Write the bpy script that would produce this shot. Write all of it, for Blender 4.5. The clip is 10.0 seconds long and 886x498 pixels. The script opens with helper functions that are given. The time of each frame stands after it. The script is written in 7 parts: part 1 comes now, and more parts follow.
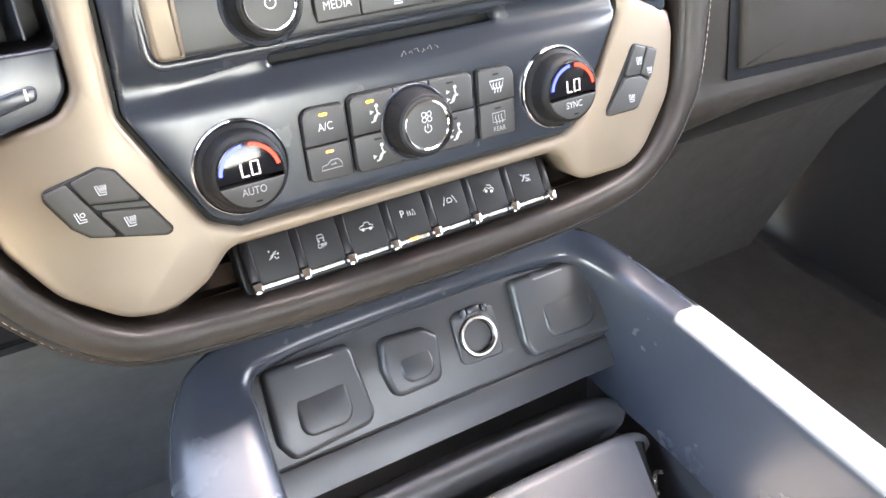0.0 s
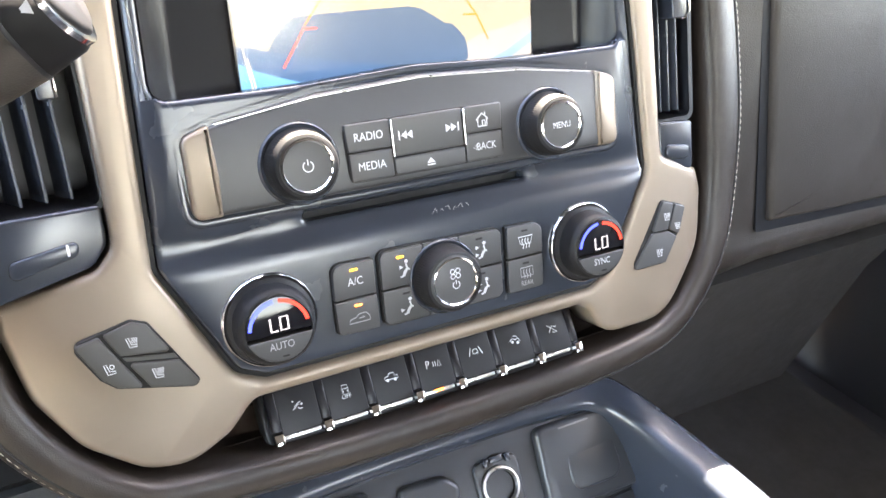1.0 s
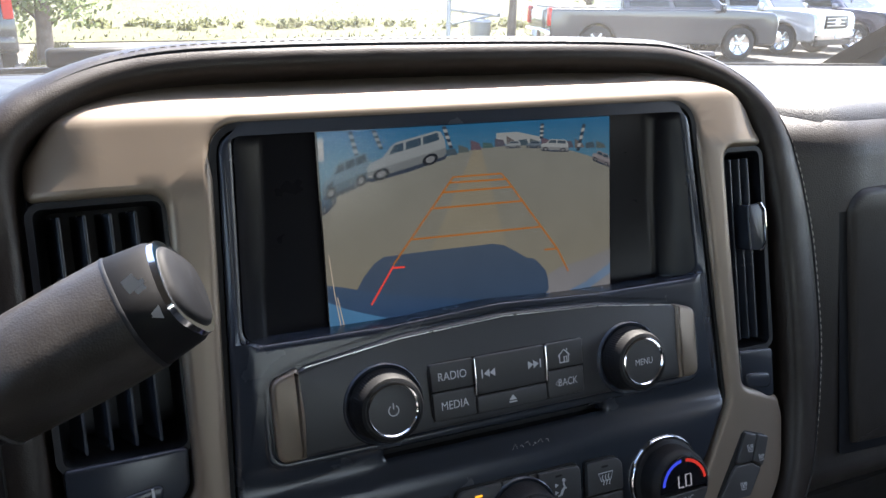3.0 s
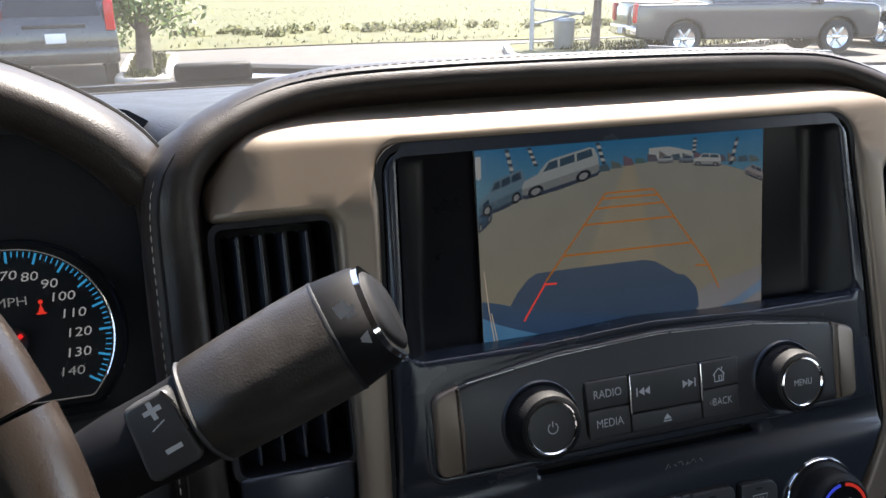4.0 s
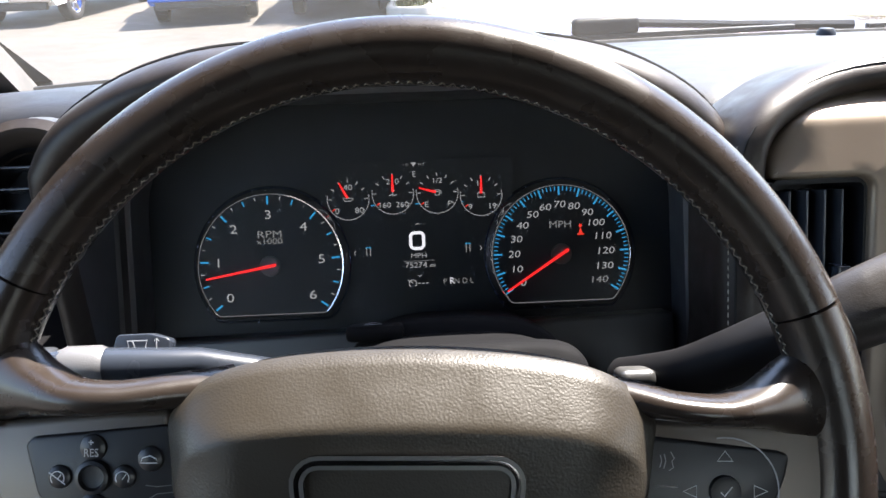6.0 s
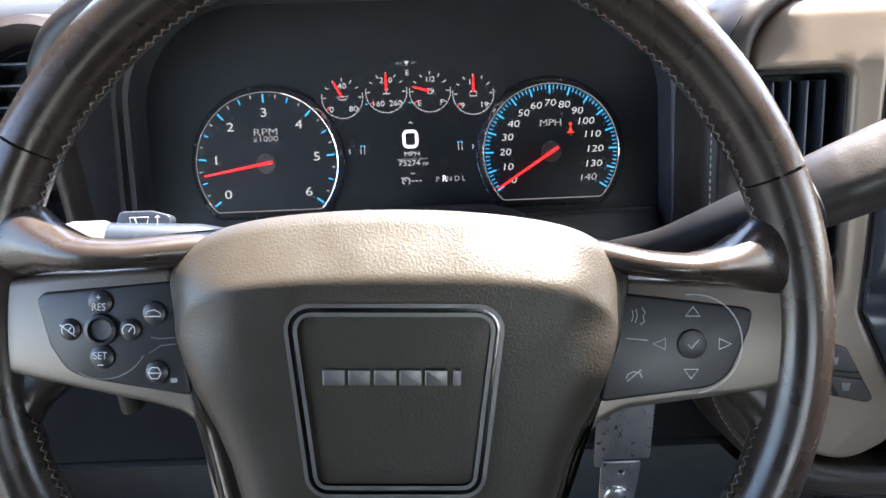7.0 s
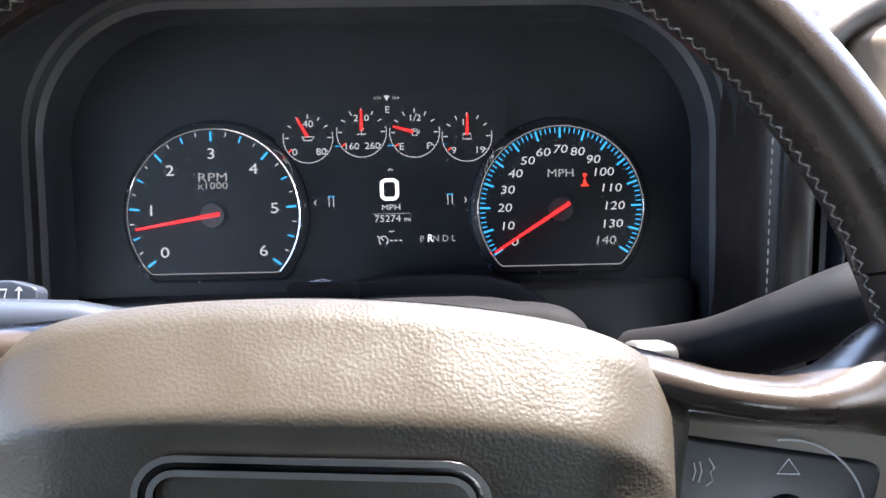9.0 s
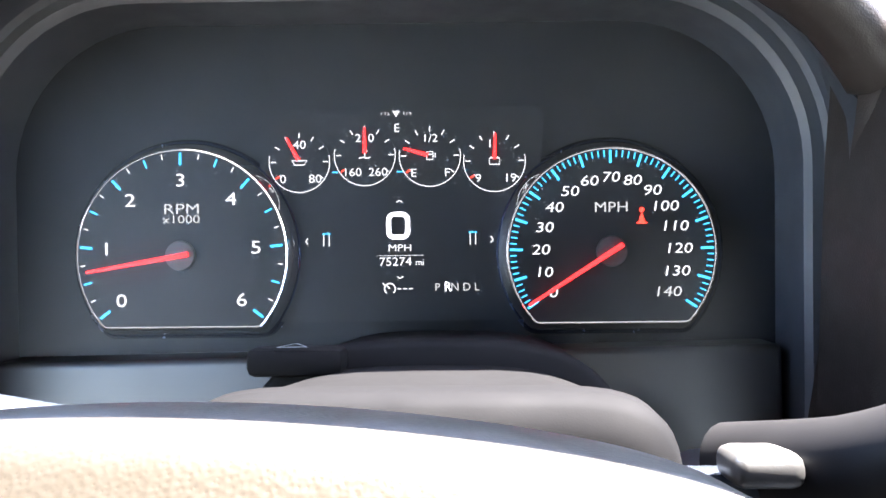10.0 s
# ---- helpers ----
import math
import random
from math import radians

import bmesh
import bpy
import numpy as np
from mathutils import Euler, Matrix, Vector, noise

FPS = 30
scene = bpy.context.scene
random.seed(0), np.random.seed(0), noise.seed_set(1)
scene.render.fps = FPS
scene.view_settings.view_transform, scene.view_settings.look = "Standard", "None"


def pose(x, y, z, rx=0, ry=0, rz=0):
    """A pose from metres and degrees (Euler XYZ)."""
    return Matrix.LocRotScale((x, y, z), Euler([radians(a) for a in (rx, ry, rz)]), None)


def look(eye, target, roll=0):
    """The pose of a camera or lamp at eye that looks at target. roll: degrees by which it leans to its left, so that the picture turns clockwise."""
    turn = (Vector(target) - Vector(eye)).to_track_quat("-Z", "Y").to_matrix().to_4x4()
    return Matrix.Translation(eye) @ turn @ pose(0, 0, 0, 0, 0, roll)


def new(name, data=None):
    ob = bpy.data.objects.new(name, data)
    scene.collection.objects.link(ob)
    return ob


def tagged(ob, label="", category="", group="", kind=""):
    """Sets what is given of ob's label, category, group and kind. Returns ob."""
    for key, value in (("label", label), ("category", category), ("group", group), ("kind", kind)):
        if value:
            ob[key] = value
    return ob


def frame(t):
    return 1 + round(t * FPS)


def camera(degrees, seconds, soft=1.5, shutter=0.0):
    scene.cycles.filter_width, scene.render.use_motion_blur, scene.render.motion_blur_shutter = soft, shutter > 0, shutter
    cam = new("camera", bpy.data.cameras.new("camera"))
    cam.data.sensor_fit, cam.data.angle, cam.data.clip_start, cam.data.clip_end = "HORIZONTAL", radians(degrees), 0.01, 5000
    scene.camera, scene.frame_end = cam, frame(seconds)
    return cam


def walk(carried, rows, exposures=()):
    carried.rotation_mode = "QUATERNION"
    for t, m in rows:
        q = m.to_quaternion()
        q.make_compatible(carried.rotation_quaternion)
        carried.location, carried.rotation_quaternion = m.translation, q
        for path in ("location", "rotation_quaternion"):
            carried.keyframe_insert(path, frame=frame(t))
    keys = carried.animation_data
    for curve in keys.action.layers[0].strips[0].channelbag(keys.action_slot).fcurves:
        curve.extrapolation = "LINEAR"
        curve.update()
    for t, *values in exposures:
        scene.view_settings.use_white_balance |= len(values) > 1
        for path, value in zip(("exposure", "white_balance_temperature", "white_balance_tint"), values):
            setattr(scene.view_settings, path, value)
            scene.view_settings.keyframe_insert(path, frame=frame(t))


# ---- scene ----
cam = camera(58.0, 10.0)
PATH = [
    (0, (0.014, 0.029, 1.561), (0.826, 1.455, 0.417), -0.4),
    (0.5, (0.018, 0.036, 1.572), (0.834, 1.542, 0.539), -0.1),
    (1, (0.02, 0.041, 1.586), (0.839, 1.615, 0.663), 0.4),
    (1.5, (0.023, 0.043, 1.597), (0.838, 1.67, 0.767), 0.5),
    (2, (0.021, 0.048, 1.609), (0.84, 1.732, 0.905), 0.7),
    (3.5, (-0.005, 0.075, 1.638), (0.714, 1.847, 1.053), 0.1),
    (4, (-0.026, 0.08, 1.641), (0.561, 1.898, 1.049), -1.1),
    (4.5, (-0.051, 0.071, 1.654), (0.345, 1.938, 1.058), -1.6),
    (5, (-0.104, 0.068, 1.676), (0.167, 1.965, 1.102), -1.9),
    (5.5, (-0.193, 0.025, 1.707), (-0.158, 1.936, 1.120), -2.2),
    (6, (-0.216, -0.009, 1.691), (-0.215, 1.851, 0.956), -2.5),
    (7.5, (-0.209, -0.037, 1.67), (-0.217, 1.752, 0.776), -2.5),
    (8, (-0.208, -0.02, 1.665), (-0.21, 1.771, 0.773), -2.4),
    (8.5, (-0.204, 0.021, 1.655), (-0.201, 1.848, 0.841), -1.4),
    (9, (-0.2, 0.074, 1.636), (-0.207, 1.918, 0.862), -1.3),
    (9.5, (-0.195, 0.12, 1.614), (-0.246, 1.995, 0.92), -1.4),
    (10, (-0.196, 0.167, 1.602), (-0.274, 2.048, 0.927), -1.5),
]
EXPOSURES = [(0.0, 6.40, 8200, 14), (0.5, 6.10, 8000, 14), (1.0, 6.00, 7700, 14), (1.3, 5.80, 7450, 14), (2.0, 5.25, 7200, 13), (3.0, 3.20, 6600, 12), (3.5, 2.65, 6700, 12), (4.5, 2.85, 6800, 12), (5.5, 2.50, 6700, 12), (6.0, 3.15, 6600, 12), (7.3, 4.45, 6600, 14), (8.0, 4.50, 6500, 14), (8.5, 4.25, 6400, 14), (9.0, 4.20, 6400, 14), (9.5, 4.30, 6300, 14), (10.0, 5.35, 6500, 14)]
walk(cam, [(t, look(eye, target, roll)) for t, eye, target, roll in PATH], EXPOSURES)

# ---- world, sun and exposure ----
SUN = Vector((0.430, 0.380, 1.0)).normalized()
world = bpy.data.worlds.new("world")
scene.world = world
world.use_nodes = True
wn = world.node_tree.nodes
sky = wn.new("ShaderNodeTexSky")
sky.sky_type, sky.sun_disc = "NISHITA", False
sky.sun_elevation = math.asin(SUN.z)
sky.sun_rotation = math.atan2(SUN.x, SUN.y)
wn["Background"].inputs["Strength"].default_value = 0.10
world.node_tree.links.new(sky.outputs[0], wn["Background"].inputs["Color"])
sun = new("sun", bpy.data.lights.new("sun", "SUN"))
sun.data.energy, sun.data.angle, sun.data.color = 3.8, radians(0.5), (1.0, 0.95, 0.87)
sun.matrix_world = look(Vector((0, 0, 8)) + SUN * 3, Vector((0, 0, 8)))


def window_light(name, at, watts, w, h, col=(0.93, 0.96, 1.0)):
    """An added area lamp that stands in for daylight at an opening of the cab."""
    a = new(name, bpy.data.lights.new(name, "AREA"))
    a.data.shape, a.data.size, a.data.size_y, a.data.energy, a.data.color = "RECTANGLE", w, h, watts, col
    a.matrix_world = at
    return a


# added fill lamp on the driver's side; an open door there is assumed, unseen
window_light("driver_side_fill", look((-0.80, -0.05, 1.48), (0.2, 0.15, 1.40)), 0.022, 0.8, 0.8, (1.0, 0.97, 0.93))
window_light("rear_window_daylight", look((0.42, -1.66, 1.70), (0.2, 0.3, 1.40)), 0.20, 0.8, 0.36, (1.0, 0.975, 0.95))
window_light("side_window_daylight", look((1.16, -0.1, 1.72), (0.2, 0.1, 1.35)), 0.14, 0.9, 0.36, (1.0, 0.975, 0.95))


# ---- materials ----
def links_of(m):
    return m.node_tree.nodes, m.node_tree.links


def surface(name, col, rough=0.5, metal=0.0, bump=0.0, bscale=900.0, cells=False, var=0.12, vscale=25.0, rvar=0.08, coat=0.0, dust=0.0, rand=0.0, dist=0.0006, spec=0.5):
    """A painted, moulded, leather or metal surface: colour with two scales of variation, fine relief, uneven gloss."""
    m = bpy.data.materials.new(name)
    m.use_nodes = True
    n, l = links_of(m)
    p = n["Principled BSDF"]
    co = n.new("ShaderNodeTexCoord")
    big = n.new("ShaderNodeTexNoise")
    big.inputs["Scale"].default_value, big.inputs["Detail"].default_value = vscale, 6
    l.new(co.outputs["Object"], big.inputs["Vector"])
    ramp = n.new("ShaderNodeMapRange")
    ramp.inputs["From Min"].default_value, ramp.inputs["From Max"].default_value = 0.3, 0.7
    ramp.inputs["To Min"].default_value, ramp.inputs["To Max"].default_value = 1 - var, 1 + var
    l.new(big.outputs[0], ramp.inputs[0])
    mul = n.new("ShaderNodeVectorMath")
    mul.operation = "SCALE"
    mul.inputs[0].default_value = col
    l.new(ramp.outputs[0], mul.inputs["Scale"])
    last = mul.outputs[0]
    if rand:
        inf = n.new("ShaderNodeObjectInfo")
        rr = n.new("ShaderNodeMapRange")
        rr.inputs["To Min"].default_value, rr.inputs["To Max"].default_value = 1 - rand, 1 + rand
        l.new(inf.outputs["Random"], rr.inputs[0])
        m2 = n.new("ShaderNodeVectorMath")
        m2.operation = "SCALE"
        l.new(last, m2.inputs[0])
        l.new(rr.outputs[0], m2.inputs["Scale"])
        last = m2.outputs[0]
    if dust:
        dn = n.new("ShaderNodeTexNoise")
        dn.inputs["Scale"].default_value, dn.inputs["Detail"].default_value = 160.0, 8
        l.new(co.outputs["Object"], dn.inputs["Vector"])
        dr = n.new("ShaderNodeMapRange")
        dr.inputs["From Min"].default_value, dr.inputs["From Max"].default_value = 0.52, 0.75
        dr.inputs["To Max"].default_value = dust
        l.new(dn.outputs[0], dr.inputs[0])
        mx = n.new("ShaderNodeMix")
        mx.data_type = "RGBA"
        l.new(dr.outputs[0], mx.inputs["Factor"])
        l.new(last, mx.inputs["A"])
        mx.inputs["B"].default_value = (0.42, 0.39, 0.35, 1)
        last = mx.outputs["Result"]
    l.new(last, p.inputs["Base Color"])
    rg = n.new("ShaderNodeMapRange")
    rg.inputs["From Min"].default_value, rg.inputs["From Max"].default_value = 0.3, 0.7
    rg.inputs["To Min"].default_value, rg.inputs["To Max"].default_value = max(0.02, rough - rvar), min(1, rough + rvar)
    fine0 = n.new("ShaderNodeTexNoise")
    fine0.inputs["Scale"].default_value, fine0.inputs["Detail"].default_value = vscale * 3.7, 8
    l.new(co.outputs["Object"], fine0.inputs["Vector"])
    l.new(fine0.outputs[0], rg.inputs[0])
    l.new(rg.outputs[0], p.inputs["Roughness"])
    p.inputs["Metallic"].default_value = metal
    p.inputs["Specular IOR Level"].default_value = spec
    if coat:
        p.inputs["Coat Weight"].default_value, p.inputs["Coat Roughness"].default_value = coat, 0.06
    if bump:
        if cells:
            tex = n.new("ShaderNodeTexVoronoi")
            tex.feature = "SMOOTH_F1"
        else:
            tex = n.new("ShaderNodeTexNoise")
            tex.inputs["Detail"].default_value = 3
        tex.inputs["Scale"].default_value = bscale
        l.new(co.outputs["Object"], tex.inputs["Vector"])
        b = n.new("ShaderNodeBump")
        b.inputs["Strength"].default_value, b.inputs["Distance"].default_value = bump, dist
        l.new(tex.outputs[0], b.inputs["Height"])
        l.new(b.outputs[0], p.inputs["Normal"])
    return m


def glowing(name, col, strength, base=(0.01, 0.01, 0.012), rough=0.25):
    """A lit display or lamp."""
    m = bpy.data.materials.new(name)
    m.use_nodes = True
    p = m.node_tree.nodes["Principled BSDF"]
    p.inputs["Base Color"].default_value = (*base, 1)
    p.inputs["Roughness"].default_value = rough
    p.inputs["Specular IOR Level"].default_value = 0.12
    p.inputs["Emission Color"].default_value = (*col, 1)
    p.inputs["Emission Strength"].default_value = 0.5 * strength
    return m


def clear_glass(name, gloss=0.05, tint=(1, 1, 1), rough=0.0, film=0.0):
    m = bpy.data.materials.new(name)
    m.use_nodes = True
    n, l = links_of(m)
    n.remove(n["Principled BSDF"])
    tr, gl, mx = n.new("ShaderNodeBsdfTransparent"), n.new("ShaderNodeBsdfGlossy"), n.new("ShaderNodeMixShader")
    tr.inputs[0].default_value = (*tint, 1)
    gl.inputs["Roughness"].default_value = rough
    mx.inputs[0].default_value = gloss
    l.new(tr.outputs[0], mx.inputs[1])
    l.new(gl.outputs[0], mx.inputs[2])
    last = mx.outputs[0]
    if film:  # a thin film of dust on the glass, which also adds the veiling haze
        df, co, no, mr, m2 = n.new("ShaderNodeBsdfTranslucent"), n.new("ShaderNodeTexCoord"), n.new("ShaderNodeTexNoise"), n.new("ShaderNodeMapRange"), n.new("ShaderNodeMixShader")
        df.inputs[0].default_value = (0.62, 0.60, 0.56, 1)
        no.inputs["Scale"].default_value, no.inputs["Detail"].default_value = 5.0, 8
        l.new(co.outputs["Object"], no.inputs["Vector"])
        mr.inputs["From Min"].default_value, mr.inputs["From Max"].default_value = 0.35, 0.7
        mr.inputs["To Min"].default_value, mr.inputs["To Max"].default_value = film * 0.7, film * 1.5
        l.new(no.outputs[0], mr.inputs[0])
        l.new(mr.outputs[0], m2.inputs[0])
        l.new(last, m2.inputs[1])
        l.new(df.outputs[0], m2.inputs[2])
        last = m2.outputs[0]
    l.new(last, n["Material Output"].inputs["Surface"])
    return m


SATIN = surface("champagne_satin", (0.222, 0.177, 0.135), 0.42, 0.45, 0, var=0.05, vscale=12, rvar=0.04)
SPOKESATIN = surface("pewter_satin", (0.150, 0.130, 0.112), 0.36, 0.55, 0, var=0.05, vscale=12, rvar=0.04)
PADRUBBER = surface("ink_black_switch_rubber", (0.012, 0.013, 0.016), 0.36, 0, 0.10, 2200, var=0.06, vscale=14, rvar=0.03)
LEATHER = surface("cocoa_leather", (0.020, 0.0148, 0.012), 0.44, 0, 0.18, 1500, True, var=0.18, vscale=18, dust=0.02, dist=0.0006, spec=0.4)
HUBLEATHER = surface("grained_taupe_vinyl", (0.029, 0.0245, 0.019), 0.40, 0, 0.17, 1150, True, var=0.06, vscale=14, dist=0.0006, spec=0.35)
RIMLEATHER = surface("worn_rim_leather", (0.021, 0.0158, 0.013), 0.28, 0, 0.08, 1600, True, var=0.20, vscale=12, dust=0.015, dist=0.0005)
DASHPAD = surface("slate_dash_vinyl", (0.016, 0.0175, 0.022), 0.52, 0, 0.35, 1100, True, var=0.08, vscale=8, dust=0.02, dist=0.0008, spec=0.34)
BLACK = surface("black_moulded_plastic", (0.023, 0.028, 0.038), 0.26, 0, 0.10, 2200, False, var=0.05, vscale=9, rvar=0.02, dist=0.0003)
DARKPANEL = surface("charcoal_soft_panel", (0.035, 0.036, 0.039), 0.40, 0, 0.18, 1900, False, var=0.06, vscale=9, rvar=0.03, dist=0.0003)
CAP = surface("charcoal_rubbery_plastic", (0.028, 0.030, 0.034), 0.36, 0, 0.12, 1800, False, var=0.06, vscale=12, rvar=0.03, dist=0.0003)
BUTTON = surface("black_button_plastic", (0.040, 0.040, 0.041), 0.45, 0, 0.12, 2200, False, var=0.06, vscale=14, rvar=0.03, dist=0.0002)
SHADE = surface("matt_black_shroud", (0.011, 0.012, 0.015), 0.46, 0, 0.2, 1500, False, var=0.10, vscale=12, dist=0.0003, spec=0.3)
TUNNEL = surface("matt_blue_black_tunnel", (0.050, 0.053, 0.061), 0.46, 0, 0.2, 1500, var=0.10, vscale=12, dist=0.0003, spec=0.3)
JET = surface("jet_black_plastic", (0.007, 0.007, 0.008), 0.55, 0, 0.1, 1800, var=0.1, vscale=14, dist=0.0003, spec=0.14)
SHROUD = surface("matt_charcoal_shroud", (0.0058, 0.0058, 0.0066), 0.75, 0, 0.1, 1800, var=0.1, vscale=14, dist=0.0003, spec=0.08)
GRIP = surface("worn_charcoal_grip", (0.024, 0.0205, 0.018), 0.42, 0, 0.2, 1500, True, var=0.22, vscale=30, dust=0.02, dist=0.0004)
GROOVE = surface("black_gap", (0.006, 0.006, 0.006), 0.8, 0, 0)
RUBBER = surface("black_knurled_rubber", (0.007, 0.007, 0.008), 0.55, 0, 0.2, 1500, spec=0.3)
BAYBLACK = surface("glossy_black_bay_plastic", (0.006, 0.006, 0.008), 0.30, 0, 0.12, 1800, var=0.08, vscale=14, rvar=0.03, dist=0.0003, spec=0.22)
DARKCHROME = surface("smoked_chrome", (0.13, 0.125, 0.13), 0.16, 1.0, 0, var=0.04, rvar=0.05)
PASSVINYL = surface("charcoal_brown_vinyl", (0.034, 0.030, 0.028), 0.40, 0, 0.35, 1300, True, var=0.12, vscale=14, dist=0.0006)
CHROME = surface("bright_chrome", (0.82, 0.82, 0.84), 0.10, 1.0, 0, var=0.04, rvar=0.05)
STEEL = surface("brushed_steel", (0.55, 0.55, 0.54), 0.32, 1.0, 0.2, 1200, var=0.12, vscale=60)
DULL = surface("dull_grey_metal", (0.16, 0.16, 0.16), 0.38, 0.8, 0.1, 1500)
THREAD = surface("pale_thread", (0.46, 0.42, 0.36), 0.7, 0, 0.3, 3000)
THREADB = surface("brown_thread", (0.19, 0.165, 0.14), 0.7, 0, 0.3, 3000)
INK = surface("white_legend_print", (0.52, 0.53, 0.54), 0.5, 0, 0, var=0.06)
INKSOFT = surface("pale_grey_legend_print", (0.50, 0.50, 0.51), 0.5, 0, 0, var=0.08)
INKDIM = surface("grey_legend_print", (0.30, 0.30, 0.31), 0.5, 0, 0, var=0.08)
GREYLID = surface("grey_satin_plastic", (0.10, 0.10, 0.105), 0.38, 0, 0.2, 1500, var=0.08)
HEADLINER = surface("dark_headliner_cloth", (0.11, 0.105, 0.10), 0.9, 0, 0.4, 1200)
CARPET = surface("black_carpet", (0.054, 0.052, 0.050), 0.95, 0, 0.6, 700)
TRUCKPAINT = surface("deep_red_metallic_paint", (0.10, 0.035, 0.045), 0.16, 0.3, 0, coat=0.8, var=0.04)
AMBER = glowing("amber_indicator", (1.0, 0.42, 0.03), 0.36)
ORANGE = glowing("orange_indicator", (1.0, 0.22, 0.05), 0.35)
REDGLOW = glowing("red_backlit_arc", (1.0, 0.06, 0.04), 0.12)
BLUEGLOW = glowing("blue_backlit_arc", (0.06, 0.10, 1.0), 0.16)
LCDGLOW = glowing("pale_display_digits", (0.80, 0.82, 0.95), 0.08)
DISPLAY = surface("dark_display_glass", (0.008, 0.008, 0.010), 0.10, 0, 0, var=0.05, rvar=0.02, spec=0.25)
GAUGEFACE = surface("charcoal_gauge_face", (0.017, 0.018, 0.020), 0.5, 0, 0.1, 2500, spec=0.2)
INFOGLASS = surface("dark_information_glass", (0.016, 0.017, 0.019), 0.50, 0, 0, var=0.03, rvar=0.01, spec=0.2)
WHITEGLOW = glowing("white_gauge_print", (0.85, 0.88, 0.92), 0.085)
DIMGLOW = glowing("grey_gauge_print", (0.62, 0.64, 0.66), 0.070)
CYANGLOW = glowing("cyan_gauge_print", (0.04, 0.42, 0.80), 0.16)
NEEDLE = glowing("red_needle", (1.0, 0.025, 0.025), 0.26)
REDPRINT = glowing("red_gauge_print", (1.0, 0.05, 0.03), 0.2)
HALO = surface("blue_tinted_chrome", (0.10, 0.14, 0.28), 0.22, 1.0, 0, var=0.1)
# film strength is set for the pale glare veil as well as dust
WINDSHIELD = clear_glass("windshield_glass", 0.05, film=0.022)
LENS = clear_glass("instrument_lens", 0.008, rough=0.45)


# ---- shape helpers ----
def area2(p):
    return sum(a[0] * b[1] - b[0] * a[1] for a, b in zip(p, p[1:] + p[:1]))


def ccw(p):
    p = [tuple(q) for q in p]
    return p if area2(p) > 0 else p[::-1]


def rounded(pts, r, seg=5):
    """The polygon with its corners rounded; r is one radius or one for each corner."""
    pts = [Vector(p[:2]) for p in pts]
    k, out = len(pts), []
    for i, p in enumerate(pts):
        ri = r[i] if isinstance(r, (list, tuple)) else r
        a, b = pts[i - 1] - p, pts[(i + 1) % k] - p
        la, lb = a.length, b.length
        a.normalize(), b.normalize()
        half = math.acos(max(-1, min(1, a.dot(b)))) / 2
        if ri <= 0 or abs(half - math.pi / 2) < 0.02:
            out.append(tuple(p))
            continue
        d = min(ri / math.tan(half), la * 0.49, lb * 0.49)
        rr = d * math.tan(half)
        c = p + (a + b).normalized() * (rr / math.sin(half))
        s, e = p + a * d - c, p + b * d - c
        a0 = math.atan2(s.y, s.x)
        da = (math.atan2(e.y, e.x) - a0 + math.pi) % (2 * math.pi) - math.pi
        for j in range(seg + 1):
            t = a0 + da * j / seg
            out.append((c.x + rr * math.cos(t), c.y + rr * math.sin(t)))
    return out


def rect(w, h, r=0.0, cx=0.0, cy=0.0, seg=4):
    q = [(cx - w / 2, cy - h / 2), (cx + w / 2, cy - h / 2), (cx + w / 2, cy + h / 2), (cx - w / 2, cy + h / 2)]
    return rounded(q, r, seg) if r else q


def disc(r, n=32, cx=0.0, cy=0.0):
    return [(cx + r * math.cos(2 * math.pi * i / n), cy + r * math.sin(2 * math.pi * i / n)) for i in range(n)]


def inset(p, d):
    """The counter-clockwise polygon drawn in by d."""
    k, out = len(p), []
    for i in range(k):
        a, b, c = Vector(p[i - 1]), Vector(p[i]), Vector(p[(i + 1) % k])
        e, f = b - a, c - b
        if e.length < 1e-9 or f.length < 1e-9:
            out.append(tuple(b))
            continue
        e.normalize(), f.normalize()
        n1, n2 = Vector((-e.y, e.x)), Vector((-f.y, f.x))
        m = n1 + n2
        if m.length < 1e-6:
            m = n1
        m.normalize()
        out.append(tuple(b + m * (d / max(0.35, m.dot(n1)))))
    return out


def ring(bm, pts):
    return [bm.verts.new(p) for p in pts]


def bridge(bm, a, b, closed=True):
    k = len(a)
    for i in range(k if closed else k - 1):
        j = (i + 1) % k
        bm.faces.new((a[i], a[j], b[j], b[i]))


def plate(out, h0, h1, bev=0.0, holes=(), steps=3, bm=None, floor=True):
    """A flat piece between two heights, its upper edges rounded, with holes through it."""
    bm = bm or bmesh.new()
    tops = []
    for loop, hole in [(ccw(out), False)] + [(ccw(h), True) for h in holes]:
        s = -1 if hole else 1
        low = ring(bm, [(x, y, h0) for x, y in loop])
        prev = low
        rows = []
        if bev:
            for j in range(steps + 1):
                a = math.pi / 2 * j / steps
                rows.append((bev * (1 - math.cos(a)), h1 - bev + bev * math.sin(a)))
        else:
            rows = [(0, h1)]
        for d, z in rows:
            cur = ring(bm, [(x, y, z) for x, y in inset(loop, s * d)])
            bridge(bm, prev, cur) if not hole else bridge(bm, cur, prev)
            prev = cur
        tops.append(prev)
        if floor and not holes:
            bm.faces.new(low[::-1])
    if holes:
        edges = [bm.edges.get((t[i], t[(i + 1) % len(t)])) for t in tops for i in range(len(t))]
        r = bmesh.ops.triangle_fill(bm, use_beauty=True, use_dissolve=False, edges=edges, normal=(0, 0, 1))
    else:
        bm.faces.new(tops[0])
    return bm


